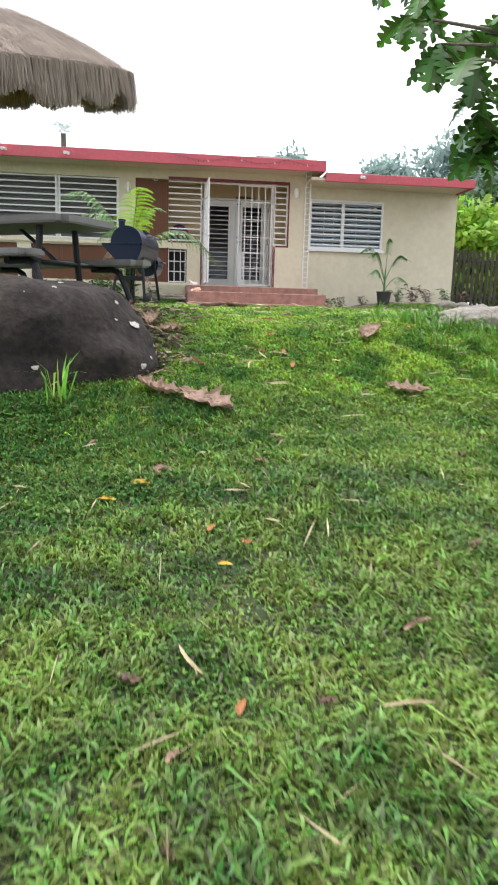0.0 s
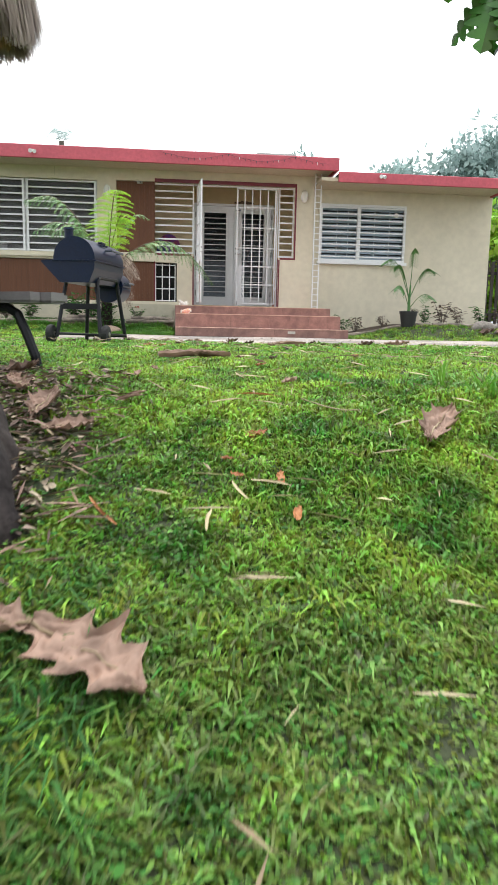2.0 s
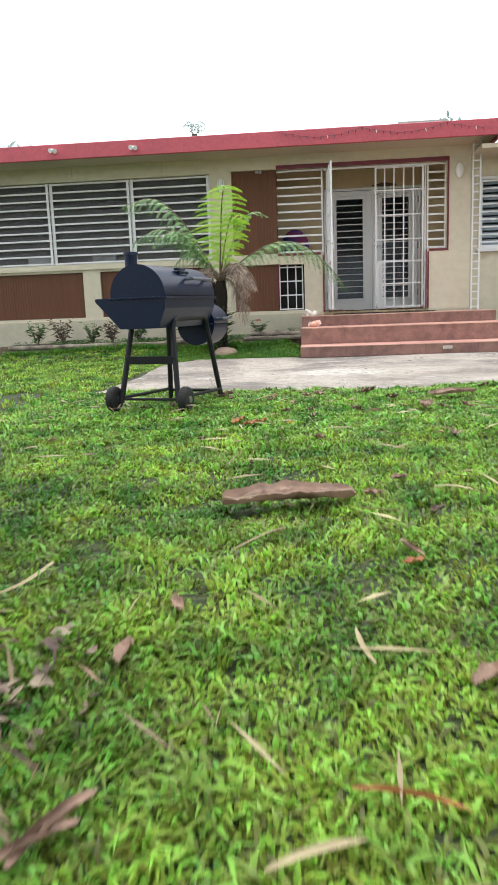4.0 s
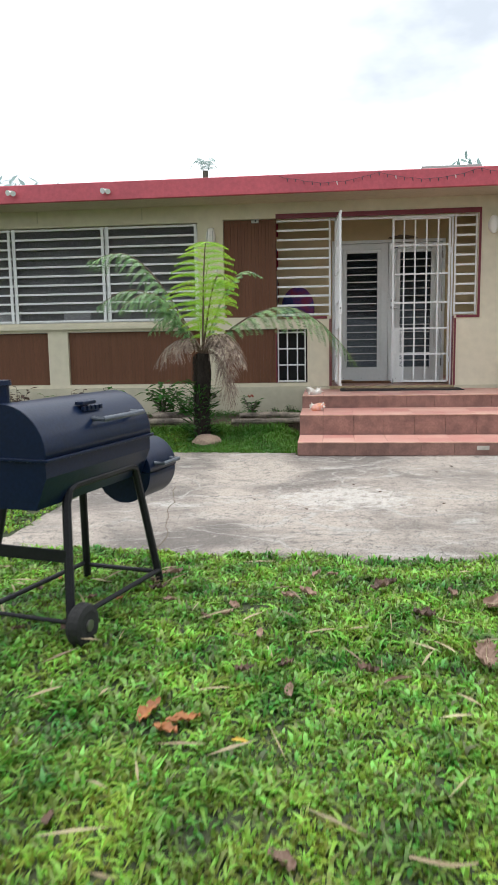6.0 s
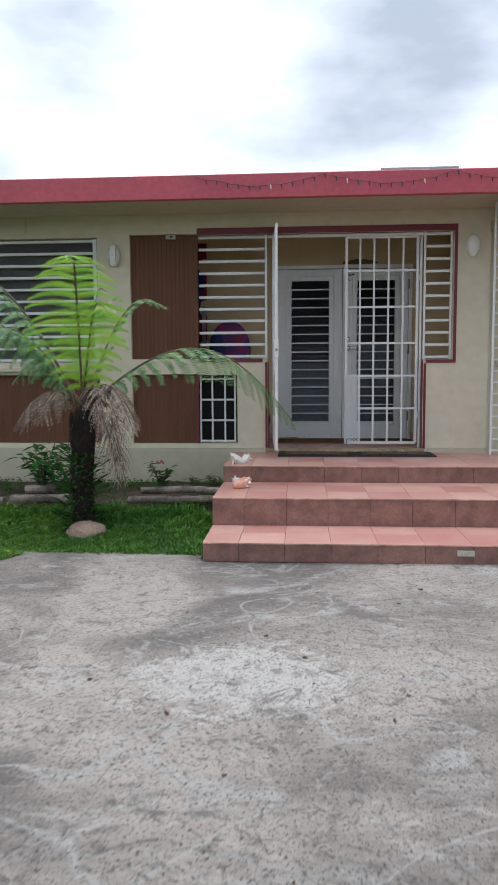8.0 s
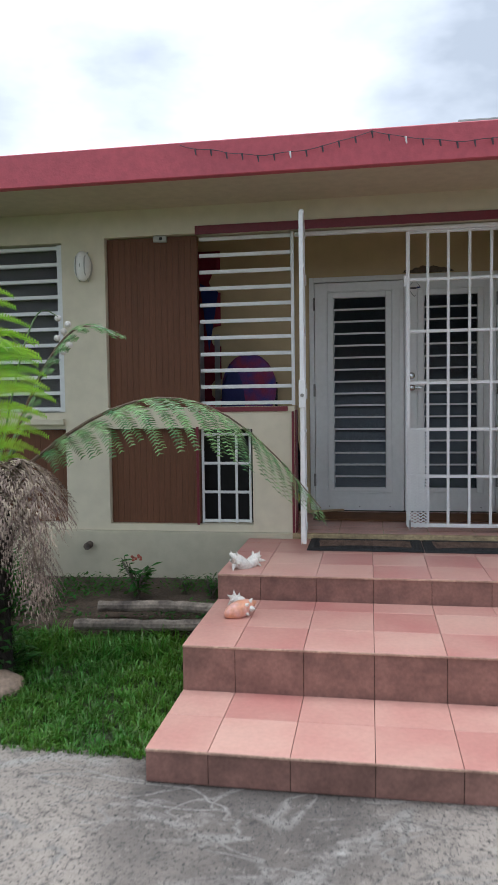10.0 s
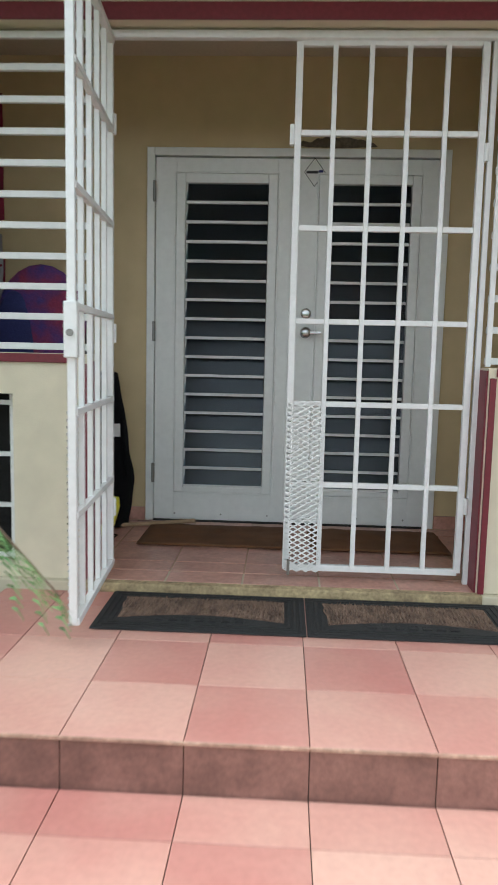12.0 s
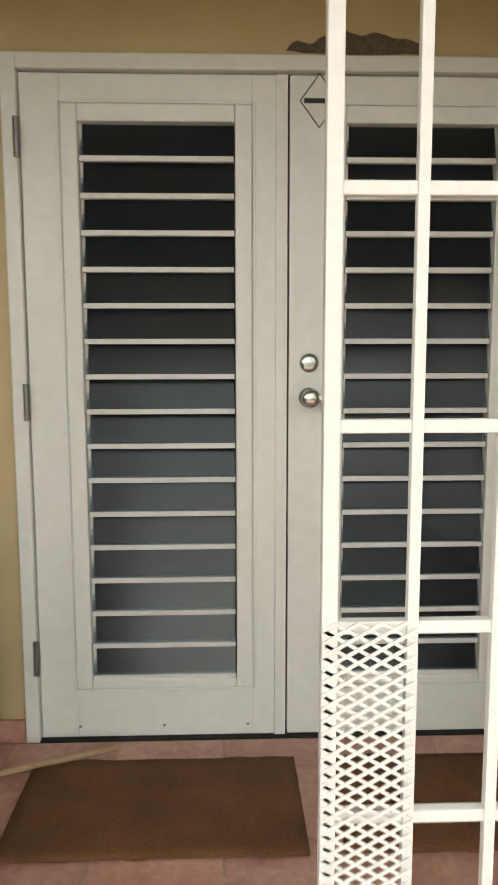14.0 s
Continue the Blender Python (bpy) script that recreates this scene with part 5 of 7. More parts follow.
        w = part("wheel", revolve(bmesh.new(), [(0.02, -0.03), (0.055, -0.03), (0.075, -0.024), (0.082, -0.01), (0.082, 0.01), (0.075, 0.024), (0.055, 0.03), (0.02, 0.03)], sides=22), "rubber", g, "black plastic wheel", smooth=False)
        w.matrix_local = pose(x1 + 0.05 * s, -0.40, 0.083, 0, 90, 0)
        part("hub", revolve(bmesh.new(), [(0.022, -0.036), (0.022, 0.036)], sides=12), "hinge", w)
    part("axle", tubed([(-0.28, -0.40, 0.083), (0.28, -0.40, 0.083)], 0.009, 8), "tube", g)
    part("cross_rail", tubed([(-0.195, 0.32, 0.06), (0.195, 0.32, 0.06)], 0.011, 8), "tube", g)
    part("front_plate", boxed(-0.17, 0.17, -0.365, -0.355, 0.30, 0.35, bevel=0.003), "tube", g)


smoker()


# ---------------------------------------------------------------- picnic table under the thatched umbrella
def picnic_table():
    z0 = float(lawn_height(-2.7, -10.2)) + 0.004
    t = thing("picnic_table", "grey board picnic table with curved black steel legs", "picnic table", (-2.90, -10.35, z0 - 0.02), -33)
    def slab(name, y0, y1, z, th, x0, x1):
        bm = boxed(x0, x1, y0, y1, z, z + th)
        es = [e for e in bm.edges if abs(e.verts[0].co.z - e.verts[1].co.z) > 0.01]
        bmesh.ops.bevel(bm, geom=es, offset=0.07, segments=4, affect='EDGES')
        es = [e for e in bm.edges if abs(e.verts[0].co.z - e.verts[1].co.z) < 1e-4]
        bmesh.ops.bevel(bm, geom=es, offset=0.012, segments=2, affect='EDGES')
        return part(name, bm, "plastic_grey", t)
    slab("tabletop", -0.34, 0.34, 0.62, 0.062, -0.92, 0.86)
    for s in (-1, 1):
        slab("bench", 0.53 * s - 0.13, 0.53 * s + 0.13, 0.355, 0.055, -0.92, 1.0 if s > 0 else 0.8)
    for x in (-0.55, 0.52):
        for s in (-1, 1):
            part("leg", tubed([(x, 0.20 * s, 0.63), (x, 0.22 * s, 0.45), (x, 0.26 * s, 0.2), (x, 0.34 * s, 0.0)], 0.026, 8), "tube", t)
            part("bench_leg", tubed([(x - 0.06, 0.50 * s, 0.335), (x + 0.16, 0.50 * s, 0.332), (x + 0.22, 0.505 * s, 0.30), (x + 0.27, 0.515 * s, 0.20), (x + 0.31, 0.53 * s, 0.09), (x + 0.315, 0.55 * s, 0.0)], 0.026, 8), "tube", t)
        part("cross_bar", tubed([(x, -0.55, 0.35), (x, 0.55, 0.35)], 0.02, 8), "tube", t)
        part("brace", tubed([(x, 0.0, 0.35), (x * 0.25, 0.0, 0.625)], 0.016, 8), "tube", t)


picnic_table()


def palapa():
    cx, cy, R = -3.12, -10.35, 1.20
    z0 = float(lawn_height(cx, cy))
    p = thing("thatched_umbrella", "round grey palm thatch umbrella with a ragged fringe", "thatched umbrella", (cx, cy + 0.36, z0))
    p.matrix_world = pose(cx, cy + 0.36, z0, 13)
    zr = 1.78 - z0
    part("pole", tubed([(0, 0, -0.1), (0, 0, zr + 0.44)], [0.06, 0.05], 12), "pole", p)
    bm = bmesh.new()
    n = 48
    prof = [(R + 0.02, zr - 0.02), (R + 0.02, zr), (R * 0.97, zr + 0.045), (R * 0.75, zr + 0.18), (R * 0.5, zr + 0.30), (R * 0.25, zr + 0.40), (0.06, zr + 0.47), (0.02, zr + 0.48)]
    revolve(bm, prof, sides=n)
    for v in bm.verts:
        k = noise.noise(v.co * 7)
        v.co += Vector((v.co.x, v.co.y, 0.4)) * 0.03 * k
    part("roof", bm, "thatch", p, smooth=True)
    # strands laid down the slope, and the hanging fringe in clumps
    rng = np.random.default_rng(8)
    def strands(cnt, r0, r1, zfun, drop, mat, nm, width):
        a = rng.uniform(0, 2 * np.pi, cnt)
        notch = 0.5 + 0.5 * np.sin(a * 13 + 0.7) * np.sin(a * 5)
        rr = rng.uniform(r0, r1, cnt)
        ln = drop * (0.55 + 0.45 * np.clip(notch * 1.6, 0, 1)) * rng.uniform(0.8, 1.12, cnt)
        top = np.stack([rr * np.cos(a), rr * np.sin(a), zfun(rr) + rng.uniform(0, 0.012, cnt)], -1)
        out = rng.uniform(0.0, 0.05, cnt)
        a2 = a + rng.normal(0, 0.012, cnt)
        bot = np.stack([(rr + out) * np.cos(a2), (rr + out) * np.sin(a2), top[:, 2] - ln], -1)
        side = np.stack([-np.sin(a), np.cos(a), np.zeros(cnt)], -1) * width
        V = np.stack([top - side, top + side, bot + side * 0.5, bot - side * 0.5], 1).reshape(-1, 3)
        ob = big_mesh(nm, V, np.arange(cnt * 4).reshape(-1, 4), 4, mat, p)
        ob["kind"] = "stuff"
    strands(17000, R - 0.03, R + 0.04, lambda r: zr + 0.03 - 0 * r, 0.27, "thatch_strand", "fringe", 0.0045)
    strands(4000, R - 0.09, R - 0.03, lambda r: zr + 0.0 - 0 * r, 0.20, "thatch_inner", "inner_fringe", 0.006)
    # strands on the slope
    cnt = 12000
    a = rng.uniform(0, 2 * np.pi, cnt)
    u = rng.uniform(0.08, 0.93, cnt) ** 0.6
    def slope(r):
        return np.interp(r / R, [0, 0.25, 0.5, 0.75, 0.97, 1.02], [zr + 0.48, zr + 0.40, zr + 0.30, zr + 0.18, zr + 0.045, zr])
    r1 = u * R
    r2 = r1 + rng.uniform(0.06, 0.16, cnt)
    a2 = a + rng.normal(0, 0.03, cnt)
    lift = rng.uniform(0.012, 0.03, cnt)
    top = np.stack([r1 * np.cos(a), r1 * np.sin(a), slope(r1) + lift], -1)
    bot = np.stack([r2 * np.cos(a2), r2 * np.sin(a2), slope(r2) + lift * 1.3], -1)
    side = np.stack([-np.sin(a), np.cos(a), np.zeros(cnt)], -1) * 0.0042
    V = np.stack([top - side, top + side, bot + side * 0.6, bot - side * 0.6], 1).reshape(-1, 3)
    ob = big_mesh("roof_thatch", V, np.arange(cnt * 4).reshape(-1, 4), 4, "thatch_strand", p)
    ob["kind"] = "stuff"
    for k in range(8):
        an = k / 8 * 2 * math.pi
        part("rib", tubed([(0.05 * math.cos(an), 0.05 * math.sin(an), zr + 0.40), (R * math.cos(an), R * math.sin(an), zr - 0.05)], 0.015, 6), "pole", p)


palapa()


# ---------------------------------------------------------------- rocks
def rock(name, c, r, mat, label, seed, boxy=2.0, detail=5):
    bm = bmesh.new()
    bmesh.ops.create_icosphere(bm, subdivisions=detail, radius=1)
    for v in bm.verts:
        d = v.co.normalized()
        k = 1 + 0.16 * noise.noise(d * 1.3 + Vector((seed, 0, 0))) + 0.07 * noise.noise(d * 3.1 + Vector((0, seed, 0))) + 0.03 * abs(noise.noise(d * 5)) + 0.022 * noise.noise(d * 9) + 0.005 * noise.noise(d * 22) + 0.002 * noise.noise(d * 45)
        k /= sum(abs(a) ** boxy for a in d) ** (1 / boxy)
        v.co = Vector((d.x * r[0] * k, d.y * r[1] * k, d.z * r[2] * k))
    bm.transform(Matrix.Translation(c))
    return tagged(finish(name, bm, mat, smooth=True), label, "rock")


big = rock("boulder", (-2.58, -11.86, -0.47), (0.86, 0.66, 0.57), "rock", "large dark boulder with pale lichen spots on the bank", 2.3, boxy=2.6)
rock("boulder", (1.10, -10.95, -0.14), (0.62, 0.34, 0.17), "rock_grey", "low grey mossy boulder half sunk in the grass", 5.1)
rock("stone", (-2.24, -1.90, 0.045), (0.17, 0.12, 0.085), "stone_tan", "rounded tan stone at the foot of the fern", 7.7, detail=4)
for k, (x, y, s) in enumerate(((4.35, -1.5, 0.16), (4.75, -1.35, 0.13), (5.0, -1.75, 0.15), (4.55, -1.85, 0.10))):
    rock("stone", (x, y, float(lawn_height(x, y)) + s * 0.3), (s * 1.3, s, s * 0.7), "rock_grey", "pale rounded stone in the flower bed", 9 + k, detail=3)


def lichen():
    rng = random.Random(11)
    bvh_r = big.data
    pts = [v for v in bvh_r.vertices if v.normal.y < -0.25 and v.normal.z > 0.05 and v.co.x > -3.3]
    for k in range(16):
        v = rng.choice(pts)
        n = v.normal
        bm = bmesh.new()
        ring = []
        s = rng.uniform(0.004, 0.030)
        q = n.to_track_quat('Z', 'Y')
        for i in range(14):
            a = 2 * math.pi * i / 14
            rr = s * (1 + rng.uniform(-0.3, 0.3))
            ring.append(bm.verts.new(v.co + q @ Vector((rr * 1.3 * math.cos(a), rr * math.sin(a), 0.004))))
        c = bm.verts.new(v.co + n * 0.009)
        for i in range(14):
            bm.faces.new((ring[i], ring[(i + 1) % 14], c))
        part("lichen_spot", bm, "lichen", big)


lichen()


# ---------------------------------------------------------------- fern, plants
def frond_arrays(pts, pin_len, pairs, leaflets, droop=0.25, width=0.011, curl=0.0, seed=0, fill=1.0, lead=0.30):
    """Feathered frond along a stalk: pairs of side stems, each with rows of leaflets. Returns vertices and quads."""
    rng = np.random.default_rng(seed)
    pts = np.array(pts, float)
    seg = np.linalg.norm(np.diff(pts, axis=0), axis=1)
    cum = np.concatenate([[0], np.cumsum(seg)]) / seg.sum()
    def at(u):
        return np.array([np.interp(u, cum, pts[:, k]) for k in range(3)])
    V, F = [], []
    for i in range(pairs):
        u = 0.16 + 0.83 * i / (pairs - 1)
        p = at(u) + rng.normal(0, 0.006, 3)
        d = at(min(1, u + 0.02)) - at(max(0, u - 0.02))
        d /= np.linalg.norm(d)
        up = np.array([0, 0, 1.0])
        side = np.cross(d, up)
        side /= max(1e-6, np.linalg.norm(side))
        nrm = np.cross(side, d)
        ln = pin_len * ((u / 0.42) ** 0.6 if u < 0.42 else ((1.03 - u) / 0.61) ** 0.62) * rng.uniform(0.9, 1.08)
        for s in (-1, 1):
            dirn = side * s + d * (lead + rng.normal(0, 0.10))
            dirn /= np.linalg.norm(dirn)
            nl = max(3, int(leaflets * ln / pin_len))
            for k in range(nl):
                w = (k + 0.5) / nl
                c = p + dirn * ln * w - up * (droop * ln * w * w)
                ld = width * (1.15 - 0.75 * w) * 2.4
                tang = dirn - up * (2 * droop * w)
                tang /= np.linalg.norm(tang)
                along = tang * ln / nl * 0.46 * fill
                for e in (-1, 1):
                    out = (d * e + tang * 0.35 + up * rng.normal(-0.08, 0.10)) * ld
                    b = len(V)
                    V += [c - along, c + along, c + along * 0.55 + out, c - along * 0.25 + out]
                    F.append((b, b + 1, b + 2, b + 3))
            # side stem
            b = len(V)
            e1 = p + dirn * ln - up * (droop * ln)
            t = np.array([0, 0, 0.0022])
            m1 = p + dirn * ln * 0.5 - up * droop * ln * 0.25
            V += [p - t, p + t, m1 + t, m1 - t, e1 + t * 0.4, e1 - t * 0.4]
            F += [(b, b + 1, b + 2, b + 3), (b + 3, b + 2, b + 4, b + 5)]
    return V, F


def arc(base, heading, length, rise, fall, n=14):
    """A stalk that rises from base and arches over along its heading (degrees)."""
    a = radians(heading)
    return [(base[0] + math.cos(a) * length * u, base[1] + math.sin(a) * length * u, base[2] + rise * math.sin(min(1.0, u * 1.25) * math.pi / 2) - fall * u ** 2.6) for u in (k / n for k in range(n + 1))]


def frond(parent, name, pts, pin_len, pairs, mat, label, leaflets=13, stalk="pole", **kw):
    V, F = frond_arrays(pts, pin_len, pairs, leaflets, **kw)
    fr = mesh_from(name, V, F, mat, parent, label)
    n = len(pts)
    part("stalk", tubed(pts, [0.011 * (1 - 0.85 * k / (n - 1)) + 0.001 for k in range(n)], 6), stalk, fr)
    return fr


def tree_fern():
    bx, by = -2.31, -1.73
    z0 = float(lawn_height(bx, by)) - 0.12
    f = thing("tree_fern", "tree fern with green arching fronds and dry brown skirt", "tree fern", (bx, by, z0))
    h = 1.12
    part("trunk", tubed([(0.02, 0, 0), (0.01, 0.0, 0.15), (0.0, 0, 0.5), (0.02, 0, 0.9), (0.03, 0, h)], [0.10, 0.085, 0.085, 0.10, 0.07], 14), "trunk", f, smooth=True)
    rng = np.random.default_rng(3)
    cnt = 900
    a, zz = rng.uniform(0, 2 * np.pi, cnt), rng.uniform(0.02, h, cnt)
    r0 = 0.085
    top = np.stack([r0 * np.cos(a), r0 * np.sin(a), zz], -1)
    bot = np.stack([(r0 + 0.035) * np.cos(a), (r0 + 0.035) * np.sin(a), zz - rng.uniform(0.05, 0.16, cnt)], -1)
    sd = np.stack([-np.sin(a), np.cos(a), 0 * a], -1) * 0.006
    V = np.stack([top - sd, top + sd, bot], 1).reshape(-1, 3)
    big_mesh("fibre_coat", V, np.arange(cnt * 3).reshape(-1, 3), 3, "trunk", f)["kind"] = "stuff"
    c = (0.02, 0, h)
    green = [(c, -76, 1.16, 1.20, 0.14, 0.44, 19, "frond", 0.42, 0.0140),      # bright frond rising towards the lawn
             (c, -60, 0.80, 0.92, 0.16, 0.34, 12, "frond", 0.50, 0.0150),
             (c, 14, 1.80, 0.80, 0.92, 0.33, 19, "frond_old", 0.95, 0.0190),   # long arching frond towards the steps
             (c, 20, 0.69, 0.96, 0.08, 0.30, 13, "frond_old", 0.35, 0.0150),
             (c, 176, 1.32, 1.24, 0.16, 0.42, 17, "frond_old", 0.95, 0.0145),  # frond hanging before the window
             (c, 190, 1.15, 0.86, 0.30, 0.36, 14, "frond_old", 0.95, 0.0145),
             (c, 214, 0.95, 0.80, 0.30, 0.34, 14, "frond_old", 0.8, 0.0160),
             (c, 160, 0.70, 0.52, 0.25, 0.26, 11, "frond_old", 0.7, 0.0140)]
    for k, (b, hd, ln, rise, fall, pin, pairs, mat, dr, wd) in enumerate(green):
        frond(f, "frond", arc(b, hd, ln, rise, fall), pin, pairs, mat, "bright green feathery frond" if mat == "frond" else "grey green drooping frond", leaflets=30, droop=dr, seed=k, width=wd, fill=0.84 if mat == "frond" else 0.95, lead=0.5 if mat == "frond" else 0.9)
    shoot = part("young_shoot", tubed(arc(c, 92, 1.0, 1.12, 0.05), [0.007 - 0.0003 * k for k in range(15)], 6), "frond_old", f, "thin pale unopened fern shoot")
    for k in range(6):
        part("bud", sphere(bmesh.new(), (0.02 + 0.045 * math.sin(k * 2.1), 0.96 + 0.02 * (k % 2), h + 0.84 + 0.045 * k), 0.022, 10, 7), "shell", shoot, "small white bud")
    for k, (hd, ln, rise, fall) in enumerate(((-165, 0.55, 0.26, 0.36), (-148, 0.50, 0.30, 0.42), (-118, 0.45, 0.30, 0.34), (-60, 0.72, 0.36, 0.44), (-42, 0.72, 0.38, 0.50),
                                              (-38, 0.54, 0.24, 0.68), (-30, 0.40, 0.14, 0.72), (-45, 0.62, 0.34, 0.54), (-26, 0.58, 0.34, 0.46), (-22, 0.42, 0.10, 0.66), (-12, 0.50, 0.26, 0.36))):
        frond(f, "dry_frond", arc((0.02, 0, h - 0.02), hd, ln, rise, fall), 0.23, 13, "frond_dead", "dry brown curled frond", leaflets=15, droop=0.75, seed=40 + k, width=0.0112, fill=0.85, lead=0.7, stalk="pole")
    # low green shoots round the foot
    cnt = 460
    a = rng.uniform(0, 2 * np.pi, cnt)
    r = rng.uniform(0.05, 0.18, cnt)
    b = np.stack([r * np.cos(a) - 0.03, r * np.sin(a), rng.uniform(0.0, 0.8, cnt)], -1)
    d = np.stack([np.cos(a), np.sin(a), rng.uniform(0.1, 0.8, cnt)], -1) * rng.uniform(0.06, 0.16, cnt)[:, None]
    sd = np.stack([-np.sin(a), np.cos(a), 0 * a], -1) * 0.014
    V = np.stack([b, b + d * 0.5 + sd, b + d - [0, 0, 0.03], b + d * 0.5 - sd], 1).reshape(-1, 3)
    big_mesh("foot_leaves", V, np.arange(cnt * 4).reshape(-1, 4), 4, "weed", f)["kind"] = "stuff"


tree_fern()


def leafy_plant(x, y, size, stems, mat, label, seed, flower=False, dark=None):
    z = 0.175 if x < -1.2 else float(lawn_height(x, y)) - 0.01
    p = thing("bedding_plant", label, "plant", (x, y, z))
    rng = np.random.default_rng(seed)
    bm = bmesh.new()
    V, F = [], []
    for s in range(stems):
        a = rng.uniform(0, 2 * np.pi)
        h = size * rng.uniform(0.6, 1.0)
        tip = np.array([math.cos(a) * size * 0.35, math.sin(a) * size * 0.35, h])
        tube(bm, [(0, 0, 0), tuple(tip * [0.4, 0.4, 0.55]), tuple(tip)], [0.006, 0.005, 0.003], 5)
        for k in range(9):
            u = 0.25 + 0.75 * k / 8
            c = tip * [u, u, u ** 0.8]
            b = rng.uniform(0, 2 * np.pi)
            ln = size * 0.30 * rng.uniform(0.7, 1.1)
            d = np.array([math.cos(b), math.sin(b), rng.uniform(-0.3, 0.5)]) * ln
            sd = np.array([-math.sin(b), math.cos(b), 0.1]) * ln * 0.2
            n = len(V)
            V += [c, c + d * 0.45 + sd, c + d + [0, 0, -0.12 * ln], c + d * 0.45 - sd, c + d * 0.5 + [0, 0, 0.06 * ln]]
            F += [(n, n + 1, n + 4), (n + 1, n + 2, n + 4), (n + 2, n + 3, n + 4), (n + 3, n, n + 4)]
    part("stem", bm, "bark", p)
    mesh_from("foliage", V, F, mat, p)
    if flower:
        bm = bmesh.new()
        for k in range(9):
            a = k / 9 * 6.28
            sphere(bm, (0.03 * math.cos(a), 0.03 * math.sin(a), size * 0.95 + 0.01 * (k % 3)), (0.011, 0.011, 0.009), 8, 6)
        part("flower_head", bm, "orange", p, "small orange red flower head")


leafy_plant(-1.86, -0.62, 0.30, 12, "weed", "dark green bedding plant with orange flowers by the wall", 1, True)
leafy_plant(-2.98, -0.85, 0.56, 16, "weed", "dark leafy bedding plant by the wall", 2)
leafy_plant(-2.62, -1.05, 0.42, 14, "weed", "low green bedding plant by the wall", 3)
for k, x in enumerate((-3.75, -4.15, -4.5, -4.95, -5.4)):
    leafy_plant(x, -0.7 - 0.08 * (k % 2), 0.44 - 0.04 * (k % 3), 11, "dead_leaf_dark" if k % 2 else "weed", "dark leafy bedding plant by the wall", 5 + k)
for k, (x, y, s) in enumerate(((1.95, -0.75, 0.42), (2.2, -0.65, 0.38), (2.75, -0.6, 0.30), (3.55, -0.6, 0.42), (3.9, -0.65, 0.5), (4.25, -0.6, 0.40), (4.7, -0.6, 0.48), (5.0, -0.7, 0.45), (3.25, -0.55, 0.35))):
    leafy_plant(x, y, s, 7, "dead_leaf_dark" if k % 3 else "weed", "low reddish green bedding plant by the wing wall", 20 + k)
def bed_cover(n, seed):
    """Small green leaves spread in patches over the bed by the steps."""
    rng = np.random.default_rng(seed)
    x, y = rng.uniform(-5.8, -1.22, n), rng.uniform(-1.15, -0.12, n)
    ok = np.sin(5.1 * x + 1.3) + np.sin(7.3 * y - 2.2 * x) + rng.normal(0, 0.4, n) > 0.1
    x, y = x[ok], y[ok]
    n = len(x)
    a, s = rng.uniform(0, 2 * np.pi, n), rng.uniform(0.010, 0.024, n)[:, None]
    p = np.stack([x, y, 0.19 + rng.uniform(0.005, 0.06, n)], -1)
    d = np.stack([np.cos(a), np.sin(a), rng.normal(0.2, 0.3, n)], -1) * s
    w = np.stack([-np.sin(a), np.cos(a), rng.normal(0, 0.25, n)], -1) * s * 0.45
    V = np.stack([p - d, p + w, p + d, p - w], 1).reshape(-1, 3)
    tagged(big_mesh("ground_cover", V, np.arange(n * 4).reshape(-1, 4), 4, "weed"), "low dark green ground cover in the bed", "ground cover", kind="stuff")


bed_cover(9000, 8)
leafy_plant(-1.35, -0.55, 0.16, 9, "weed", "low green ground cover by the step", 31)
leafy_plant(-1.55, -0.45, 0.14, 9, "weed", "low green ground cover by the step", 32)


def potted_palm():
    x, y = 3.02, -1.30
    p = thing("potted_palm", "young green palm in a black nursery pot", "potted plant", (x, y, float(lawn_height(x, y)) + 0.005))
    part("pot", revolve(bmesh.new(), [(0.12, 0), (0.155, 0.26), (0.165, 0.26), (0.165, 0.285), (0.15, 0.285), (0.14, 0.25), (0.02, 0.245)], sides=24), "pot", p)
    part("soil", revolve(bmesh.new(), [(0.02, 0.246), (0.135, 0.252), (0.06, 0.265)], sides=18), "bed", p)
    part("stem", tubed([(0, 0, 0.2), (0.0, 0, 0.5), (0.01, 0, 0.75)], [0.03, 0.022, 0.014], 10), "palm", p)
    for k, (hd, ln, z0, rise) in enumerate(((20, 0.55, 0.62, 0.62), (160, 0.48, 0.60, 0.78), (60, 0.35, 0.66, 0.95), (200, 0.34, 0.42, 0.45), (-20, 0.42, 0.40, 0.32), (120, 0.40, 0.6, 0.7))):
        pts = arc((0, 0, z0 * 0.8), hd, ln, rise, 0.12)
        V, F = [], []
        pa = np.array(pts)
        for i in range(22):
            u = 0.35 + 0.65 * i / 21
            c = np.array([np.interp(u * (len(pa) - 1), range(len(pa)), pa[:, j]) for j in range(3)])
            d = pa[-1] - pa[-3]
            d = d / np.linalg.norm(d)
            sd = np.cross(d, [0, 0, 1])
            sd /= np.linalg.norm(sd)
            for s in (-1, 1):
                tip = c + (sd * s * 0.60 + d * 0.7) * 0.26 * (1.1 - 0.6 * u) - np.array([0, 0, 0.04])
                n = len(V)
                w = d * 0.013
                V += [c - w, c + w, (c + tip) / 2 + w + sd * s * 0.012, tip, (c + tip) / 2 - w]
                F.append((n, n + 1, n + 2, n + 3, n + 4))
        fr = mesh_from("leaf", V, F, "palm", p)
        part("stalk", tubed(pts, [0.008 - 0.006 * i / (len(pts) - 1) for i in range(len(pts))], 6), "palm", fr)


potted_palm()


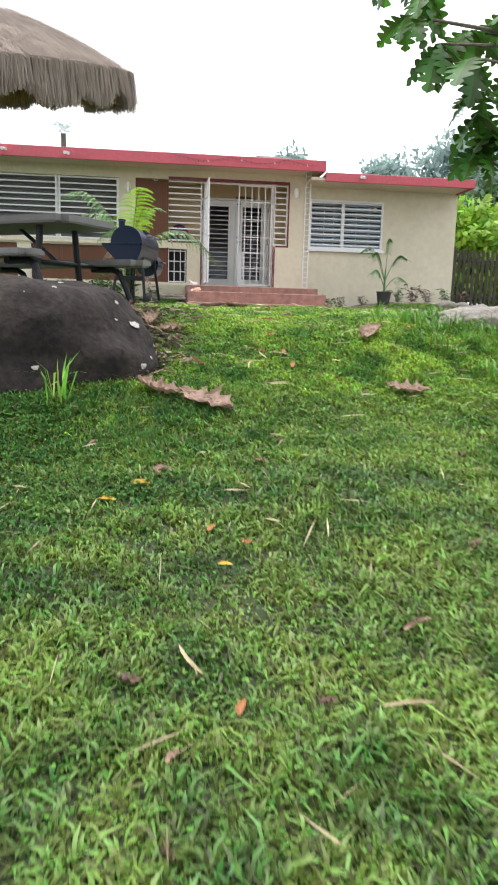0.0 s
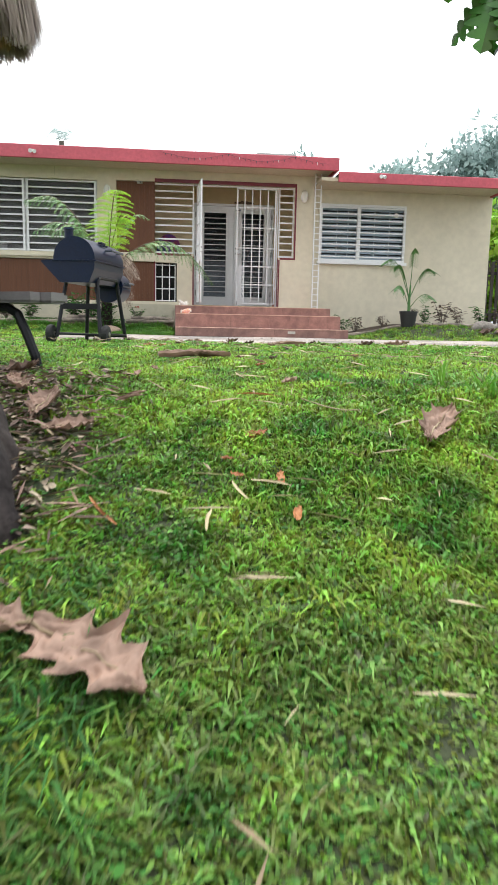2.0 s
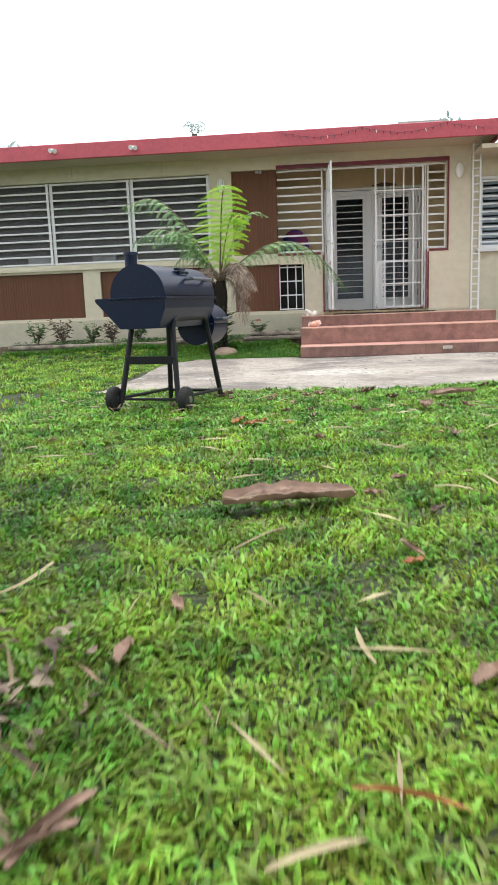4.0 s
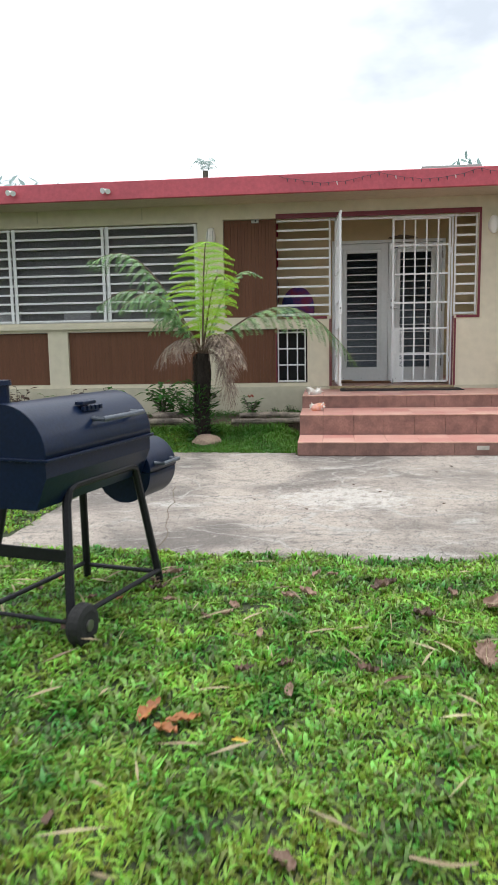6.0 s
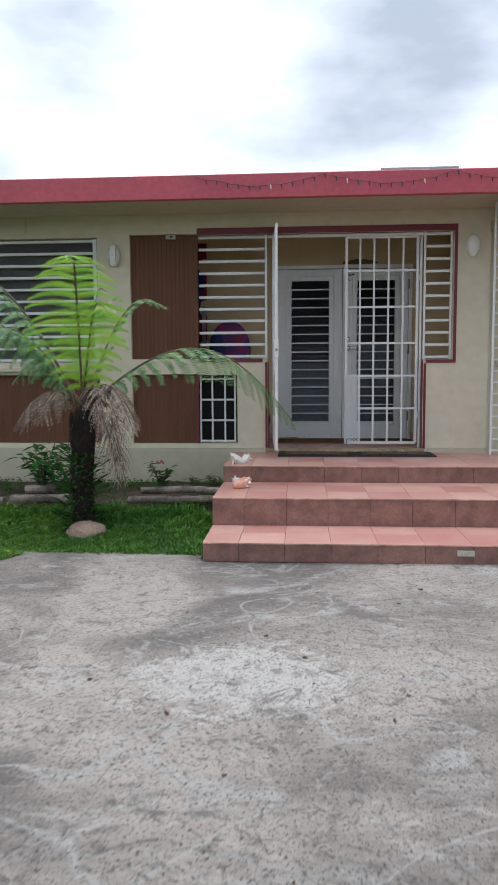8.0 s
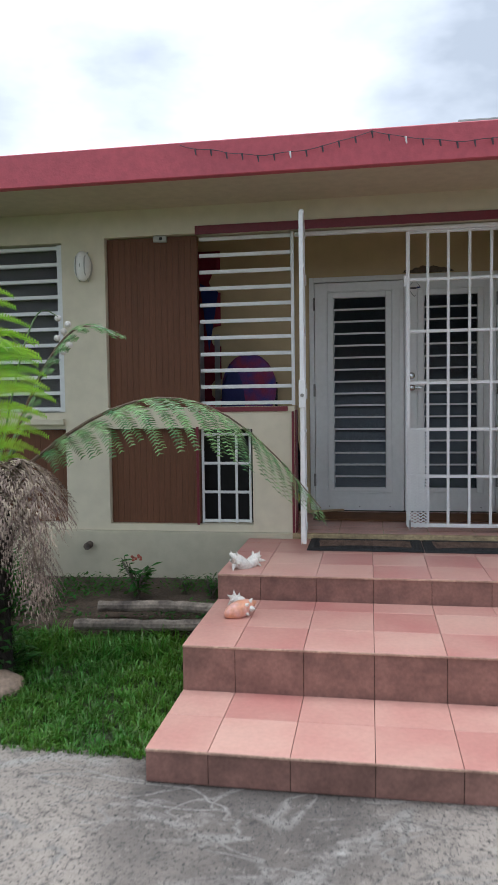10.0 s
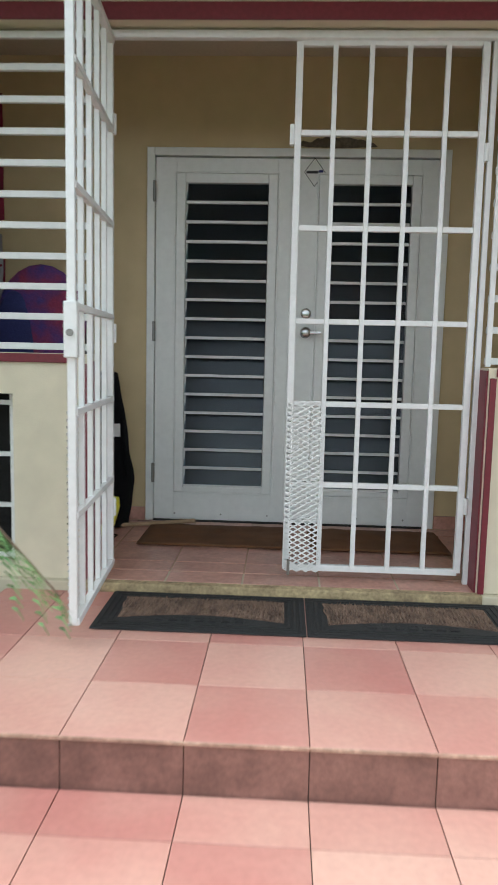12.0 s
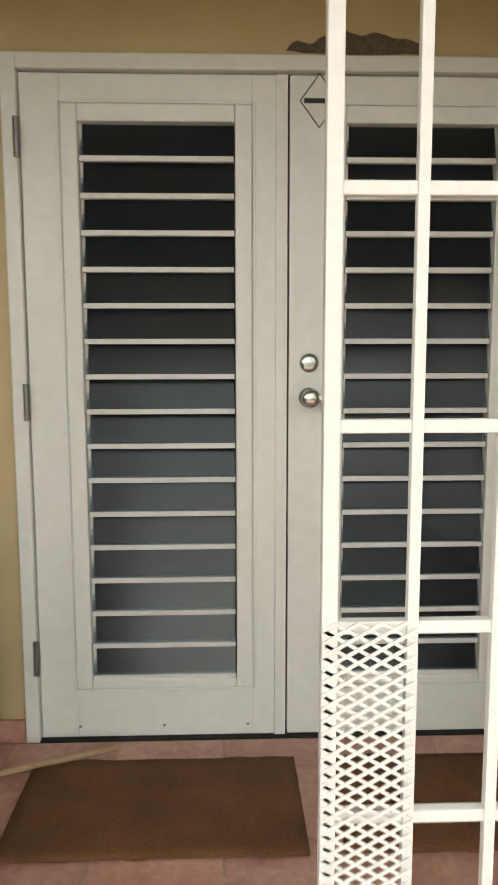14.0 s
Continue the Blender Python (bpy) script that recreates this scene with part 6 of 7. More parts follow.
# ---------------------------------------------------------------- edging logs of the beds
def logs():
    for k, (x0, y0, x1, y1, dz, r) in enumerate(((-1.20, -1.05, -1.95, -1.10, 0.15, 0.034), (-1.19, -1.25, -2.02, -1.32, 0.10, 0.033), (-2.45, -1.05, -3.05, -1.10, 0.15, 0.04), (-2.5, -1.28, -3.10, -1.33, 0.10, 0.04), (-3.2, -1.25, -5.6, -1.35, 0.07, 0.035), (1.75, -1.05, 3.5, -1.1, 0.03, 0.04), (3.55, -1.1, 5.1, -1.15, 0.03, 0.04))):
        n = 14
        pts = []
        for i in range(n + 1):
            u = i / n
            x, y = x0 + (x1 - x0) * u, y0 + (y1 - y0) * u
            base = 0.115 if x < 0 else float(lawn_height(x, y))
            pts.append((x, y, base + dz + 0.020 * noise.noise((x * 2.2, k, 0))))
        rad = [r * (1 + 0.22 * noise.noise((i * 0.9, k, 3))) for i in range(n + 1)]
        tagged(finish("edging_log", tubed(pts, rad, 10), "bamboo", smooth=False), "weathered grey bamboo log edging a bed", "log")


logs()
bm = bmesh.new()
for x0, x1 in ((-6.0, -1.2), (1.65, 5.1)):
    n = 24
    vs = [[bm.verts.new((x0 + (x1 - x0) * i / n, y, (-0.05 if j == 0 else (0.185 if x0 < 0 else float(lawn_height(x0 + (x1 - x0) * i / n, y)) + 0.04) + 0.02 * noise.noise((i * 1.3, j * 2.1, 1))))) for j, y in enumerate((-1.27, -1.25, -0.5, -0.04) if x0 < 0 else (-1.15, -1.0, -0.5, -0.04))] for i in range(n + 1)]
    for i in range(n):
        for j in range(3):
            bm.faces.new((vs[i][j], vs[i + 1][j], vs[i + 1][j + 1], vs[i][j + 1]))
structure("flower_bed", bm, "bed", "dark soil flower beds along the house wall", "flower bed", smooth=True)


# ---------------------------------------------------------------- trees
def lobed_leaf(length, lobes=4, depth=0.6, n=34):
    """Outline of a lobed leaf: points along one side, as (along, out)."""
    out = []
    for k in range(n + 1):
        u = k / n
        wave = (1 - depth) + depth * abs(math.sin(math.pi * lobes * u ** 0.9)) ** 0.7 if depth else 1.0
        w = 0.36 * math.sin(math.pi * u ** 0.85) ** 0.8 * wave
        out.append(((u + 0.16 * w) * length, w * length))
    return out


def add_lobed(V, F, m, length, droop, fold):
    side = lobed_leaf(length, 6, 0.84, 48)
    for s in (-1, 1):
        prev = None
        for a, b in side:
            z = -droop * (a / length) ** 2 * length + fold * b
            i = len(V)
            V.append(tuple(m @ Vector((a, 0, -droop * (a / length) ** 2 * length))))
            V.append(tuple(m @ Vector((a, s * b, z))))
            if prev is not None:
                F.append((prev, prev + 1, i + 1, i))
            prev = i


def breadfruit():
    x, y = 4.1, -7.4
    z = float(lawn_height(x, y))
    t = thing("breadfruit_tree", "tree with large deeply lobed dark green leaves", "tree", (x, y, z - 0.05))
    part("trunk", tubed([(0, 0, 0), (0.05, 0.02, 1.2), (0.0, 0.05, 2.6), (-0.1, 0.1, 4.2), (-0.05, 0.1, 5.6)], [0.20, 0.16, 0.14, 0.11, 0.06], 14), "bark", t, smooth=True)
    rng = random.Random(21)
    tips = [(-2.75, 0.25, 3.70), (-2.35, 0.1, 3.35), (-2.5, 0.35, 4.05), (-2.0, -0.1, 3.15), (-1.75, 0.15, 2.85), (-1.9, 0.3, 3.6), (-1.55, 0.1, 2.40), (-1.80, 0.1, 2.55), (-1.70, 0.2, 2.2), (-1.35, -0.1, 3.1), (-1.5, 0.2, 3.8),
            (-2.9, 0.5, 4.4), (-2.2, 0.6, 4.5), (-1.6, -0.5, 4.4), (-1.0, 0.5, 4.2), (-0.9, 0.1, 2.9), (0.9, 0.6, 4.0), (0.6, -0.9, 4.3), (0.2, 1.0, 4.6), (1.3, -0.2, 4.8), (-0.5, -1.0, 4.9), (0.3, 0.2, 5.9)]
    for tip in tips:
        h0 = min(5.0, max(2.0, tip[2] - 0.6 + rng.uniform(-0.3, 0.2)))
        base = Vector((0.0, 0.06, h0))
        tp = Vector(tip)
        mid = (base + tp) / 2 + Vector((0, 0, 0.25))
        limb = part("limb", tubed([base, mid, tp], [0.045, 0.03, 0.014], 7), "bark", t)
        for k in range(5):
            V, F = [], []
            a = 2 * math.pi * k / 5 + rng.uniform(-0.4, 0.4)
            m = Matrix.Translation(tp) @ Euler((rng.uniform(-0.5, 0.5), rng.uniform(0.2, 1.0), a)).to_matrix().to_4x4()
            add_lobed(V, F, m, rng.uniform(0.46, 0.66), rng.uniform(0.2, 0.5), rng.uniform(-0.25, 0.1))
            mesh_from("leaf", V, F, "bread", limb)


breadfruit()


def leafy_tree(name, x, y, h, spread, mat, label, cat, seed, z=None, leaves=2600, size=0.22, low=0.35, clumps=26):
    z = 0.0 if z is None else z
    t = thing(name, label, cat, (x, y, z))
    rng = np.random.default_rng(seed)
    part("trunk", tubed([(0, 0, -0.1), (0.05 * h * 0.3, 0, h * 0.3), (0, 0.02 * h, h * 0.7)], [0.035 * h, 0.026 * h, 0.010 * h], 10), "bark", t)
    cs = []
    for k in range(clumps):
        a = rng.uniform(0, 2 * np.pi)
        hh = rng.uniform(low, 0.95)
        rr = spread * math.sin(math.pi * min(1, (hh - low) / (1 - low) * 0.8 + 0.15)) * rng.uniform(0.45, 1.0)
        c = np.array([math.cos(a) * rr, math.sin(a) * rr, hh * h])
        cs.append(c)
        if k < 9:
            part("limb", tubed([(0, 0, max(0.2 * h, c[2] - 0.25 * h)), tuple(c)], [0.012 * h, 0.003 * h], 6), "bark", t)
    cs = np.array(cs)
    which = rng.integers(0, clumps, leaves)
    r = spread * 0.30 * np.abs(rng.normal(0, 1, leaves)) ** 0.7
    d = rng.normal(0, 1, (leaves, 3)) * [1, 1, 0.7]
    d /= np.linalg.norm(d, axis=1)[:, None]
    c = cs[which] + d * r[:, None]
    u = rng.normal(0, 1, (leaves, 3))
    u /= np.linalg.norm(u, axis=1)[:, None]
    w = np.cross(u, d)
    w /= np.maximum(1e-6, np.linalg.norm(w, axis=1))[:, None]
    s = (size * rng.uniform(0.6, 1.3, leaves))[:, None]
    V = np.stack([c - u * s, c + w * s * 0.45, c + u * s, c - w * s * 0.45], 1).reshape(-1, 3)
    ob = big_mesh("crown", V, np.arange(leaves * 4).reshape(-1, 4), 4, mat, t)
    ob["label"] = "loose leafy crown"


leafy_tree("shrub", 6.6, 3.6, 3.3, 1.3, "bush", "bright yellow green shrub behind the fence", "shrub", 1, leaves=4200, size=0.13, low=0.15, clumps=40)
leafy_tree("shrub", 8.2, 4.2, 3.0, 1.4, "bush", "bright yellow green shrub behind the fence", "shrub", 2, leaves=4000, size=0.13, low=0.15, clumps=40)
leafy_tree("tree", 9.5, 7.5, 4.6, 2.0, "mid_tree", "dark green tree behind the shrubs", "tree", 3, leaves=5200, size=0.16)
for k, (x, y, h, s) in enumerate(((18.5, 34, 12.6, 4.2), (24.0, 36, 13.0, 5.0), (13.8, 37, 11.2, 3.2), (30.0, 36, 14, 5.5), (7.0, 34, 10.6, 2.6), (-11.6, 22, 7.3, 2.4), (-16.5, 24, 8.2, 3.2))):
    leafy_tree("tree", x, y, h, s, "far", "distant tree beyond the roof in haze-paled green", "tree", 10 + k, leaves=8000, size=0.27, clumps=34)


def roof_palm(x, y, ztop):
    p = thing("palm_tree", "far palm crown rising behind the roof", "palm tree", (x, y, 0))
    part("trunk", tubed([(0, 0, -0.1), (0.1, 0, ztop * 0.5), (0, 0, ztop - 0.5)], [0.26, 0.22, 0.18], 10), "bark", p)
    V, F = [], []
    rng = random.Random(5)
    for k in range(14):
        pts = np.array(arc((0, 0, ztop - 0.55), k / 14 * 360 + rng.uniform(-10, 10), rng.uniform(0.6, 0.9), rng.uniform(0.5, 1.2), rng.uniform(0.3, 0.8)))
        for i in range(26):
            u = (0.15 + 0.85 * i / 25) * (len(pts) - 1)
            c = np.array([np.interp(u, range(len(pts)), pts[:, j]) for j in range(3)])
            d = pts[-1] - pts[0]
            sd = np.cross(d, [0, 0, 1])
            sd /= np.linalg.norm(sd)
            for s in (-1, 1):
                n = len(V)
                tip = c + sd * s * 0.30 + d * 0.12 - np.array([0, 0, 0.14])
                V += [c, c + d * 0.03, tip]
                F.append((n, n + 1, n + 2))
    mesh_from("crown", V, F, "far", p, "palm crown in haze-paled grey green")


roof_palm(-8.7, 38.0, 12.6)


def fence():
    f = thing("picket_fence", "dark weathered wood picket fence beside the house", "fence", (5.15, 1.6, 0.2))
    me = None
    for k in range(34):
        if me is None:
            ob = part("picket", boxed(-0.035, 0.035, -0.012, 0.012, 0, 1.55, bevel=0.004), "fence", f)
            me = ob.data
        else:
            ob = new("picket", me)
            ob.parent = f
        ob.location = (0.05 + k * 0.125, 0.01 * math.sin(k * 7), 0.02 * math.sin(k * 3.3) - 0.05)
    for z in (0.3, 1.2):
        part("rail", boxed(0, 4.3, 0.014, 0.05, z, z + 0.07, bevel=0.004), "fence", f)


fence()


# ---------------------------------------------------------------- fallen leaves
def crumpled_leaf(name, length, half, lobes, depth, fold, curl, seed, mat, crease=1.0, blunt=0.75, ridge=0.0):
    """A dry leaf: lobed outline, folded along its rib, tip rolled over, sharp creases."""
    nu, nv = (44, 14) if length > 0.2 else (18, 8)
    V, F = [], []
    for i in range(nu + 1):
        u = i / nu
        out = max(0.02, math.sin(math.pi * min(1, 0.03 + u * 0.97))) ** blunt
        if lobes:
            out *= 1 - depth * abs(math.sin(math.pi * (u * lobes + 0.35 * noise.noise((u * 2.5, seed, 1))))) ** 0.8
        for j in range(nv + 1):
            v = 2 * j / nv - 1
            b = half * out * v * (1 + 0.30 * noise.noise((u * 5, math.copysign(0.7, v), seed + 3)))
            ang = fold * abs(b) / half
            yy = math.copysign(math.sin(ang) / max(fold, 1e-3) * half, b) if fold > 0.05 else b
            zz = (1 - math.cos(ang)) / max(fold, 1e-3) * half
            p = Vector((u * 4.5, v * 2.2, seed))
            zz += crease * length * (0.10 * (0.5 - abs(noise.noise(p * 0.9))) + 0.055 * (0.4 - abs(noise.noise(p * 2.1))) + 0.03 * noise.noise(p * 4.5))
            zz += 0.012 * length * crease * math.cos(abs(v) * 9 - u * 24)
            zz += ridge * math.cos(v * 13 + 2 * noise.noise((u * 2, seed, 0)))
            a = curl * (u - 0.35)
            xx = (math.sin(a) / curl if abs(curl) > 0.05 else u - 0.35) * length
            zz += (1 - math.cos(a)) / curl * length * 0.6 if abs(curl) > 0.05 else 0
            V.append((xx, yy + 0.05 * length * math.sin(u * 3.2), zz))
    low = sorted(p[2] for p in V)[len(V) // 8]
    V = [(x, y, z - low) for x, y, z in V]
    for i in range(nu):
        for j in range(nv):
            q = i * (nv + 1) + j
            F.append((q, q + 1, q + nv + 2, q + nv + 1))
    me = bpy.data.meshes.new(name)
    me.from_pydata(V, [], F)
    me.shade_smooth()
    me.materials.append(M[mat])
    rib = None
    if length > 0.25:
        bm = tubed([V[i * (nv + 1) + nv // 2] for i in range(0, nu + 1, 4)], [0.005 * (1 - 0.8 * i / nu) for i in range(0, nu + 1, 4)], 6)
        rib = bpy.data.meshes.new("midrib")
        bm.to_mesh(rib)
        bm.free()
        rib.materials.append(M["straw"])
    return me, rib


LEAVES = [crumpled_leaf("dry_leaf", 0.38, 0.16, 4, 0.6, 0.7, 0.5, 1, "dead_leaf", 1.0), crumpled_leaf("dry_leaf", 0.34, 0.12, 4, 0.55, 1.5, 0.9, 2, "dead_leaf", 1.3),
          crumpled_leaf("dry_leaf", 0.30, 0.11, 3, 0.45, 1.8, 1.6, 3, "dead_leaf_dark", 1.2), crumpled_leaf("small_leaf", 0.11, 0.035, 2, 0.35, 1.7, 1.4, 4, "dead_leaf", 1.8),
          crumpled_leaf("small_leaf", 0.10, 0.035, 3, 0.5, 1.7, 1.5, 5, "dead_leaf_dark", 2.0), crumpled_leaf("small_leaf", 0.09, 0.026, 2, 0.3, 1.4, 1.2, 6, "dead_orange", 1.6),
          crumpled_leaf("dry_sheath", 0.46, 0.075, 0, 0, 0.7, 0.2, 8, "dead_leaf", 0.40, 0.22, 0.007), crumpled_leaf("small_leaf", 0.10, 0.022, 0, 0, 1.0, 0.6, 9, "dead_yellow", 0.7),
          crumpled_leaf("dry_blade", 0.16, 0.010, 0, 0, 1.2, 0.3, 10, "straw", 0.12), crumpled_leaf("dry_leaf", 0.20, 0.030, 0, 0, 2.4, 0.3, 11, "dead_leaf", 0.30),
          crumpled_leaf("dry_blade", 0.22, 0.012, 0, 0, 2.2, 0.1, 12, "dead_orange", 0.10)]


def fallen(kind, x, y, turn, lift=0.035, tilt=0.0, scale=1.0, label="large curled dry brown leaf on the grass"):
    ob = new("fallen_leaf", LEAVES[kind][0])
    if LEAVES[kind][1]:
        new("midrib", LEAVES[kind][1]).parent = ob
    on_slab = bool(in_drive(x, y))
    z = float(drive_height(x, y)) + 0.003 if on_slab else float(lawn_height(x, y)) + lift
    e = 0.2
    slope = math.degrees(math.atan2(float(lawn_height(x, y + e) - lawn_height(x, y - e)), 2 * e))
    ob.matrix_world = pose(x, y, z, slope, tilt, 0) @ pose(0, 0, 0, 0, 0, turn) @ Matrix.Diagonal((scale, scale, scale, 1))
    tagged(ob, label, "fallen leaf", "fallen leaves")


for k, x, y, a, s in ((0, -1.44, -12.66, -40, 1.0), (1, -1.62, -12.55, 150, 0.85), (1, -0.16, -11.52, 55, 0.95), (0, -0.10, -12.38, 170, 0.72), (6, -1.13, -9.62, 8, 1.0), (6, -0.98, -9.58, 190, 0.62),
                      (2, 4.2, -1.95, 20, 1.2), (1, 4.45, -2.05, 80, 0.9), (2, -1.93, -10.78, 30, 0.7), (1, -1.72, -11.32, 75, 0.75), (1, -1.62, -11.5, 10, 0.6), (1, -1.85, -11.05, 120, 0.6),
                      (6, -0.05, -6.84, 20, 0.75), (1, -0.27, -7.43, 80, 0.62), (2, -0.61, -6.69, 30, 0.55), (2, -0.46, -7.01, -50, 0.45), (1, 1.1, -6.75, -10, 0.8), (2, 0.75, -6.9, 15, 0.7)):
    fallen(k, x, y, a, 0.05, 0, s, "ribbed dry brown palm sheath lying on the grass" if k == 6 else "large crumpled dry brown leaf on the grass")
for x, y, a, s in ((-1.73, -13.63, 20, 1.0), (-1.42, -14.31, 10, 0.55), (0.25, -7.9, 40, 0.6), (-1.12, -8.05, 0, 0.5), (-1.86, -13.78, 5, 0.7)):
    fallen(7, x, y, a, 0.035, 10, s, "small yellow fallen leaf on the grass")
for x, y, a, s in ((-1.45, -14.06, 60, 0.6), (-1.32, -7.93, 10, 1.3), (-1.43, -7.90, 70, 1.5), (-1.36, -7.98, -30, 1.2), (-0.72, -10.20, 15, 0.8), (-0.89, -11.50, 25, 1.2), (-1.01, -11.69, -20, 0.6), (-0.80, -12.05, 80, 0.9), (-1.43, -15.03, 70, 0.7)):
    fallen(5, x, y, a, 0.03, 0, s, "orange brown dry leaf on the grass")
for k, x, y, a, s in ((8, -0.86, -10.64, 105, 0.85), (9, -0.70, -10.14, 115, 0.6), (3, -1.37, -10.68, 80, 0.8), (3, -1.29, -10.46, 110, 0.7), (10, -0.85, -11.02, -12, 0.85), (8, -0.99, -11.14, 20, 1.0),
                      (9, -1.38, -11.13, 55, 0.85), (9, -0.63, -7.63, 25, 0.55), (3, -1.12, -7.31, 90, 0.7), (8, -1.25, -7.75, 10, 0.7), (8, -0.90, -7.25, 20, 0.8), (8, -0.42, -7.30, -60, 0.8), (8, -1.18, -7.15, 50, 0.8), (8, -0.97, -11.94, 112, 0.8),
                      (8, -1.09, -12.12, 80, 0.8), (8, -0.89, -11.87, -18, 0.9), (8, -1.03, -15.07, 2, 0.9), (8, -1.54, -14.84, 115, 0.9), (10, -1.40, -12.08, 120, 0.9), (8, -1.28, -11.94, -20, 0.8), (9, -0.88, -14.72, 30, 0.6), (9, -1.40, -11.15, 35, 0.7)):
    fallen(k, x, y, a, 0.04, 0, s, ("pale dry grass blade on the lawn", "rolled dry brown leaf on the lawn", "orange brown dry leaf strip on the lawn")[k - 8] if k > 7 else "small dry brown leaf on the grass")
prng = random.Random(77)
for k in range(95):
    x, y = prng.uniform(-3.2, 2.6), prng.uniform(-16.5, -6.3)
    kind = prng.choice((3, 4, 4, 5, 3))
    fallen(kind, x, y, prng.uniform(0, 360), 0.03, prng.uniform(-15, 15), prng.uniform(0.45, 0.95), ("small dry brown leaf on the grass", "small dark dry leaf on the grass", "small orange dry leaf on the grass")[kind - 3])
for k in range(26):
    x, y = prng.uniform(-2.4, 1.8), prng.uniform(-7.6, -6.35)
    fallen(prng.choice((3, 4, 4)), x, y, prng.uniform(0, 360), 0.04, prng.uniform(-20, 20), prng.uniform(0.6, 1.1), "crumpled dry leaf in the grass by the driveway")
for k in range(22):
    x, y = prng.uniform(-2.4, 1.6), prng.uniform(-5.9, -2.9)
    fallen(4, x, y, prng.uniform(0, 360), 0.0, 0, prng.uniform(0.18, 0.42), "tiny dark leaf on the concrete")


# ---------------------------------------------------------------- grass
def ragged(x, y):
    """Uneven growth at two scales, about zero."""
    return 0.6 * np.sin(3.1 * x + 1.3 * np.sin(2.2 * y)) * np.sin(2.7 * y + 1.7 * np.sin(1.9 * x)) + 0.6 * np.sin(11 * x + 2 * np.sin(7 * y)) * np.sin(9.3 * y + 2 * np.sin(8 * x))


def grass(name, n, x0, x1, y0, y1, hmin, hmax, width, mat, seed, label, keep=None, lean=0.6):
    rng = np.random.default_rng(seed)
    per = 14
    tx, ty = rng.uniform(x0, x1, n // per), rng.uniform(y0, y1, n // per)
    ox, oy = rng.normal(0, 0.024, (n // per, per)), rng.normal(0, 0.024, (n // per, per))
    tall = np.repeat(rng.uniform(0.6, 1.3, n // per)[:, None], per, 1).ravel()
    out = (np.arctan2(oy, ox) + rng.normal(0, 0.7, ox.shape)).ravel()
    x, y = (tx[:, None] + ox).ravel(), (ty[:, None] + oy).ravel()
    ok = ~in_drive(x, y, -0.055) & ~((x > -1.19) & (x < 1.62) & (y > -2.66)) & (y < -1.18)
    if keep is not None:
        ok &= keep(x, y)
    ok &= ragged(x, y) + rng.normal(0, 0.35, len(x)) > -1.2
    x, y, tall, out = x[ok], y[ok], tall[ok], out[ok]
    n = len(x)
    z = lawn_height(x, y) - 0.004
    patch = 0.9 + 0.36 * ragged(x, y)
    h = rng.uniform(hmin, hmax, n) * patch * tall
    a = out
    ln = np.abs(rng.normal(0.0, lean, n)) + 0.15
    w = width * rng.uniform(0.7, 1.3, n)
    dx, dy = np.cos(a), np.sin(a)
    sx, sy = -dy * w, dx * w
    p = np.stack([x, y, z], -1)
    side = np.stack([sx, sy, 0 * x], -1)
    d = np.stack([dx, dy, 0 * x], -1)
    m = p + d * (0.35 * ln * h)[:, None]
    m[:, 2] += h * 0.62
    t = p + d * (1.05 * ln * h)[:, None]
    t[:, 2] += h * np.clip(1.0 - 0.35 * ln, 0.35, 1)
    V = np.stack([p - side * 0.7, p + side * 0.7, m + side, m - side, t], 1).reshape(-1, 3)
    b = np.arange(n)[:, None] * 5
    tris = np.concatenate([b + [0, 1, 2], b + [0, 2, 3], b + [3, 2, 4]], 1).reshape(-1, 3)
    ob = big_mesh(name, V, tris, 3, mat, smooth=True)
    tagged(ob, label, "grass", kind="stuff")


def bare(x, y):
    """Thin lawn over worn earth beside the boulder."""
    r = ((x + 1.85) / 0.34) ** 2 + ((y + 11.55) / 0.80) ** 2
    return (r > 1.0) | (np.sin(37 * x) * np.sin(41 * y) > 0.30)


grass("grass", 205000, -3.2, 2.2, -12.6, -8.0, 0.022, 0.048, 0.0050, "grass", 1, "short bright green lawn grass", keep=bare, lean=0.8)
grass("grass", 100000, -3.2, 2.2, -8.3, -6.0, 0.026, 0.056, 0.0062, "grass_broad", 15, "broad-bladed deep green lawn grass along the driveway", lean=0.9)
grass("grass", 40000, -6.5, -2.3, -5.6, -1.4, 0.03, 0.055, 0.0075, "grass", 13, "lawn grass beside the driveway", lean=1.0)
grass("grass", 100000, -2.4, 1.4, -13.3, -10.4, 0.020, 0.046, 0.0048, "grass", 12, "dense short lawn grass at the top of the bank", keep=bare, lean=0.9)
grass("grass", 210000, -3.2, 2.2, -16.2, -12.4, 0.022, 0.056, 0.0048, "grass_bank", 2, "short green lawn grass on the bank", lean=0.8)
grass("grass", 80000, -9.0, 9.0, -12.5, -2.3, 0.035, 0.07, 0.006, "grass", 3, "lawn grass at the sides", keep=lambda x, y: (x < -3.0) | (x > 2.0))
grass("grass", 34000, -3.4, -1.18, -2.7, -1.15, 0.03, 0.06, 0.0035, "grass_tall", 4, "dark green grass beside the steps")
grass("grass", 14000, 1.6, 6.0, -2.7, -1.15, 0.03, 0.07, 0.0045, "grass", 5, "lawn grass in front of the wing")
grass("tall_grass", 3600, 0.1, 2.4, -12.2, -10.6, 0.06, 0.16, 0.0050, "grass_tall", 6, "taller tufted grass round the grey boulder", keep=lambda x, y: x > 0.15 + 0.25 * np.sin(3 * y), lean=0.9)
grass("tall_grass", 3500, -2.7, -1.35, -13.3, -12.35, 0.04, 0.075, 0.004, "weed", 7, "dark weedy grass below the boulder", lean=1.2)
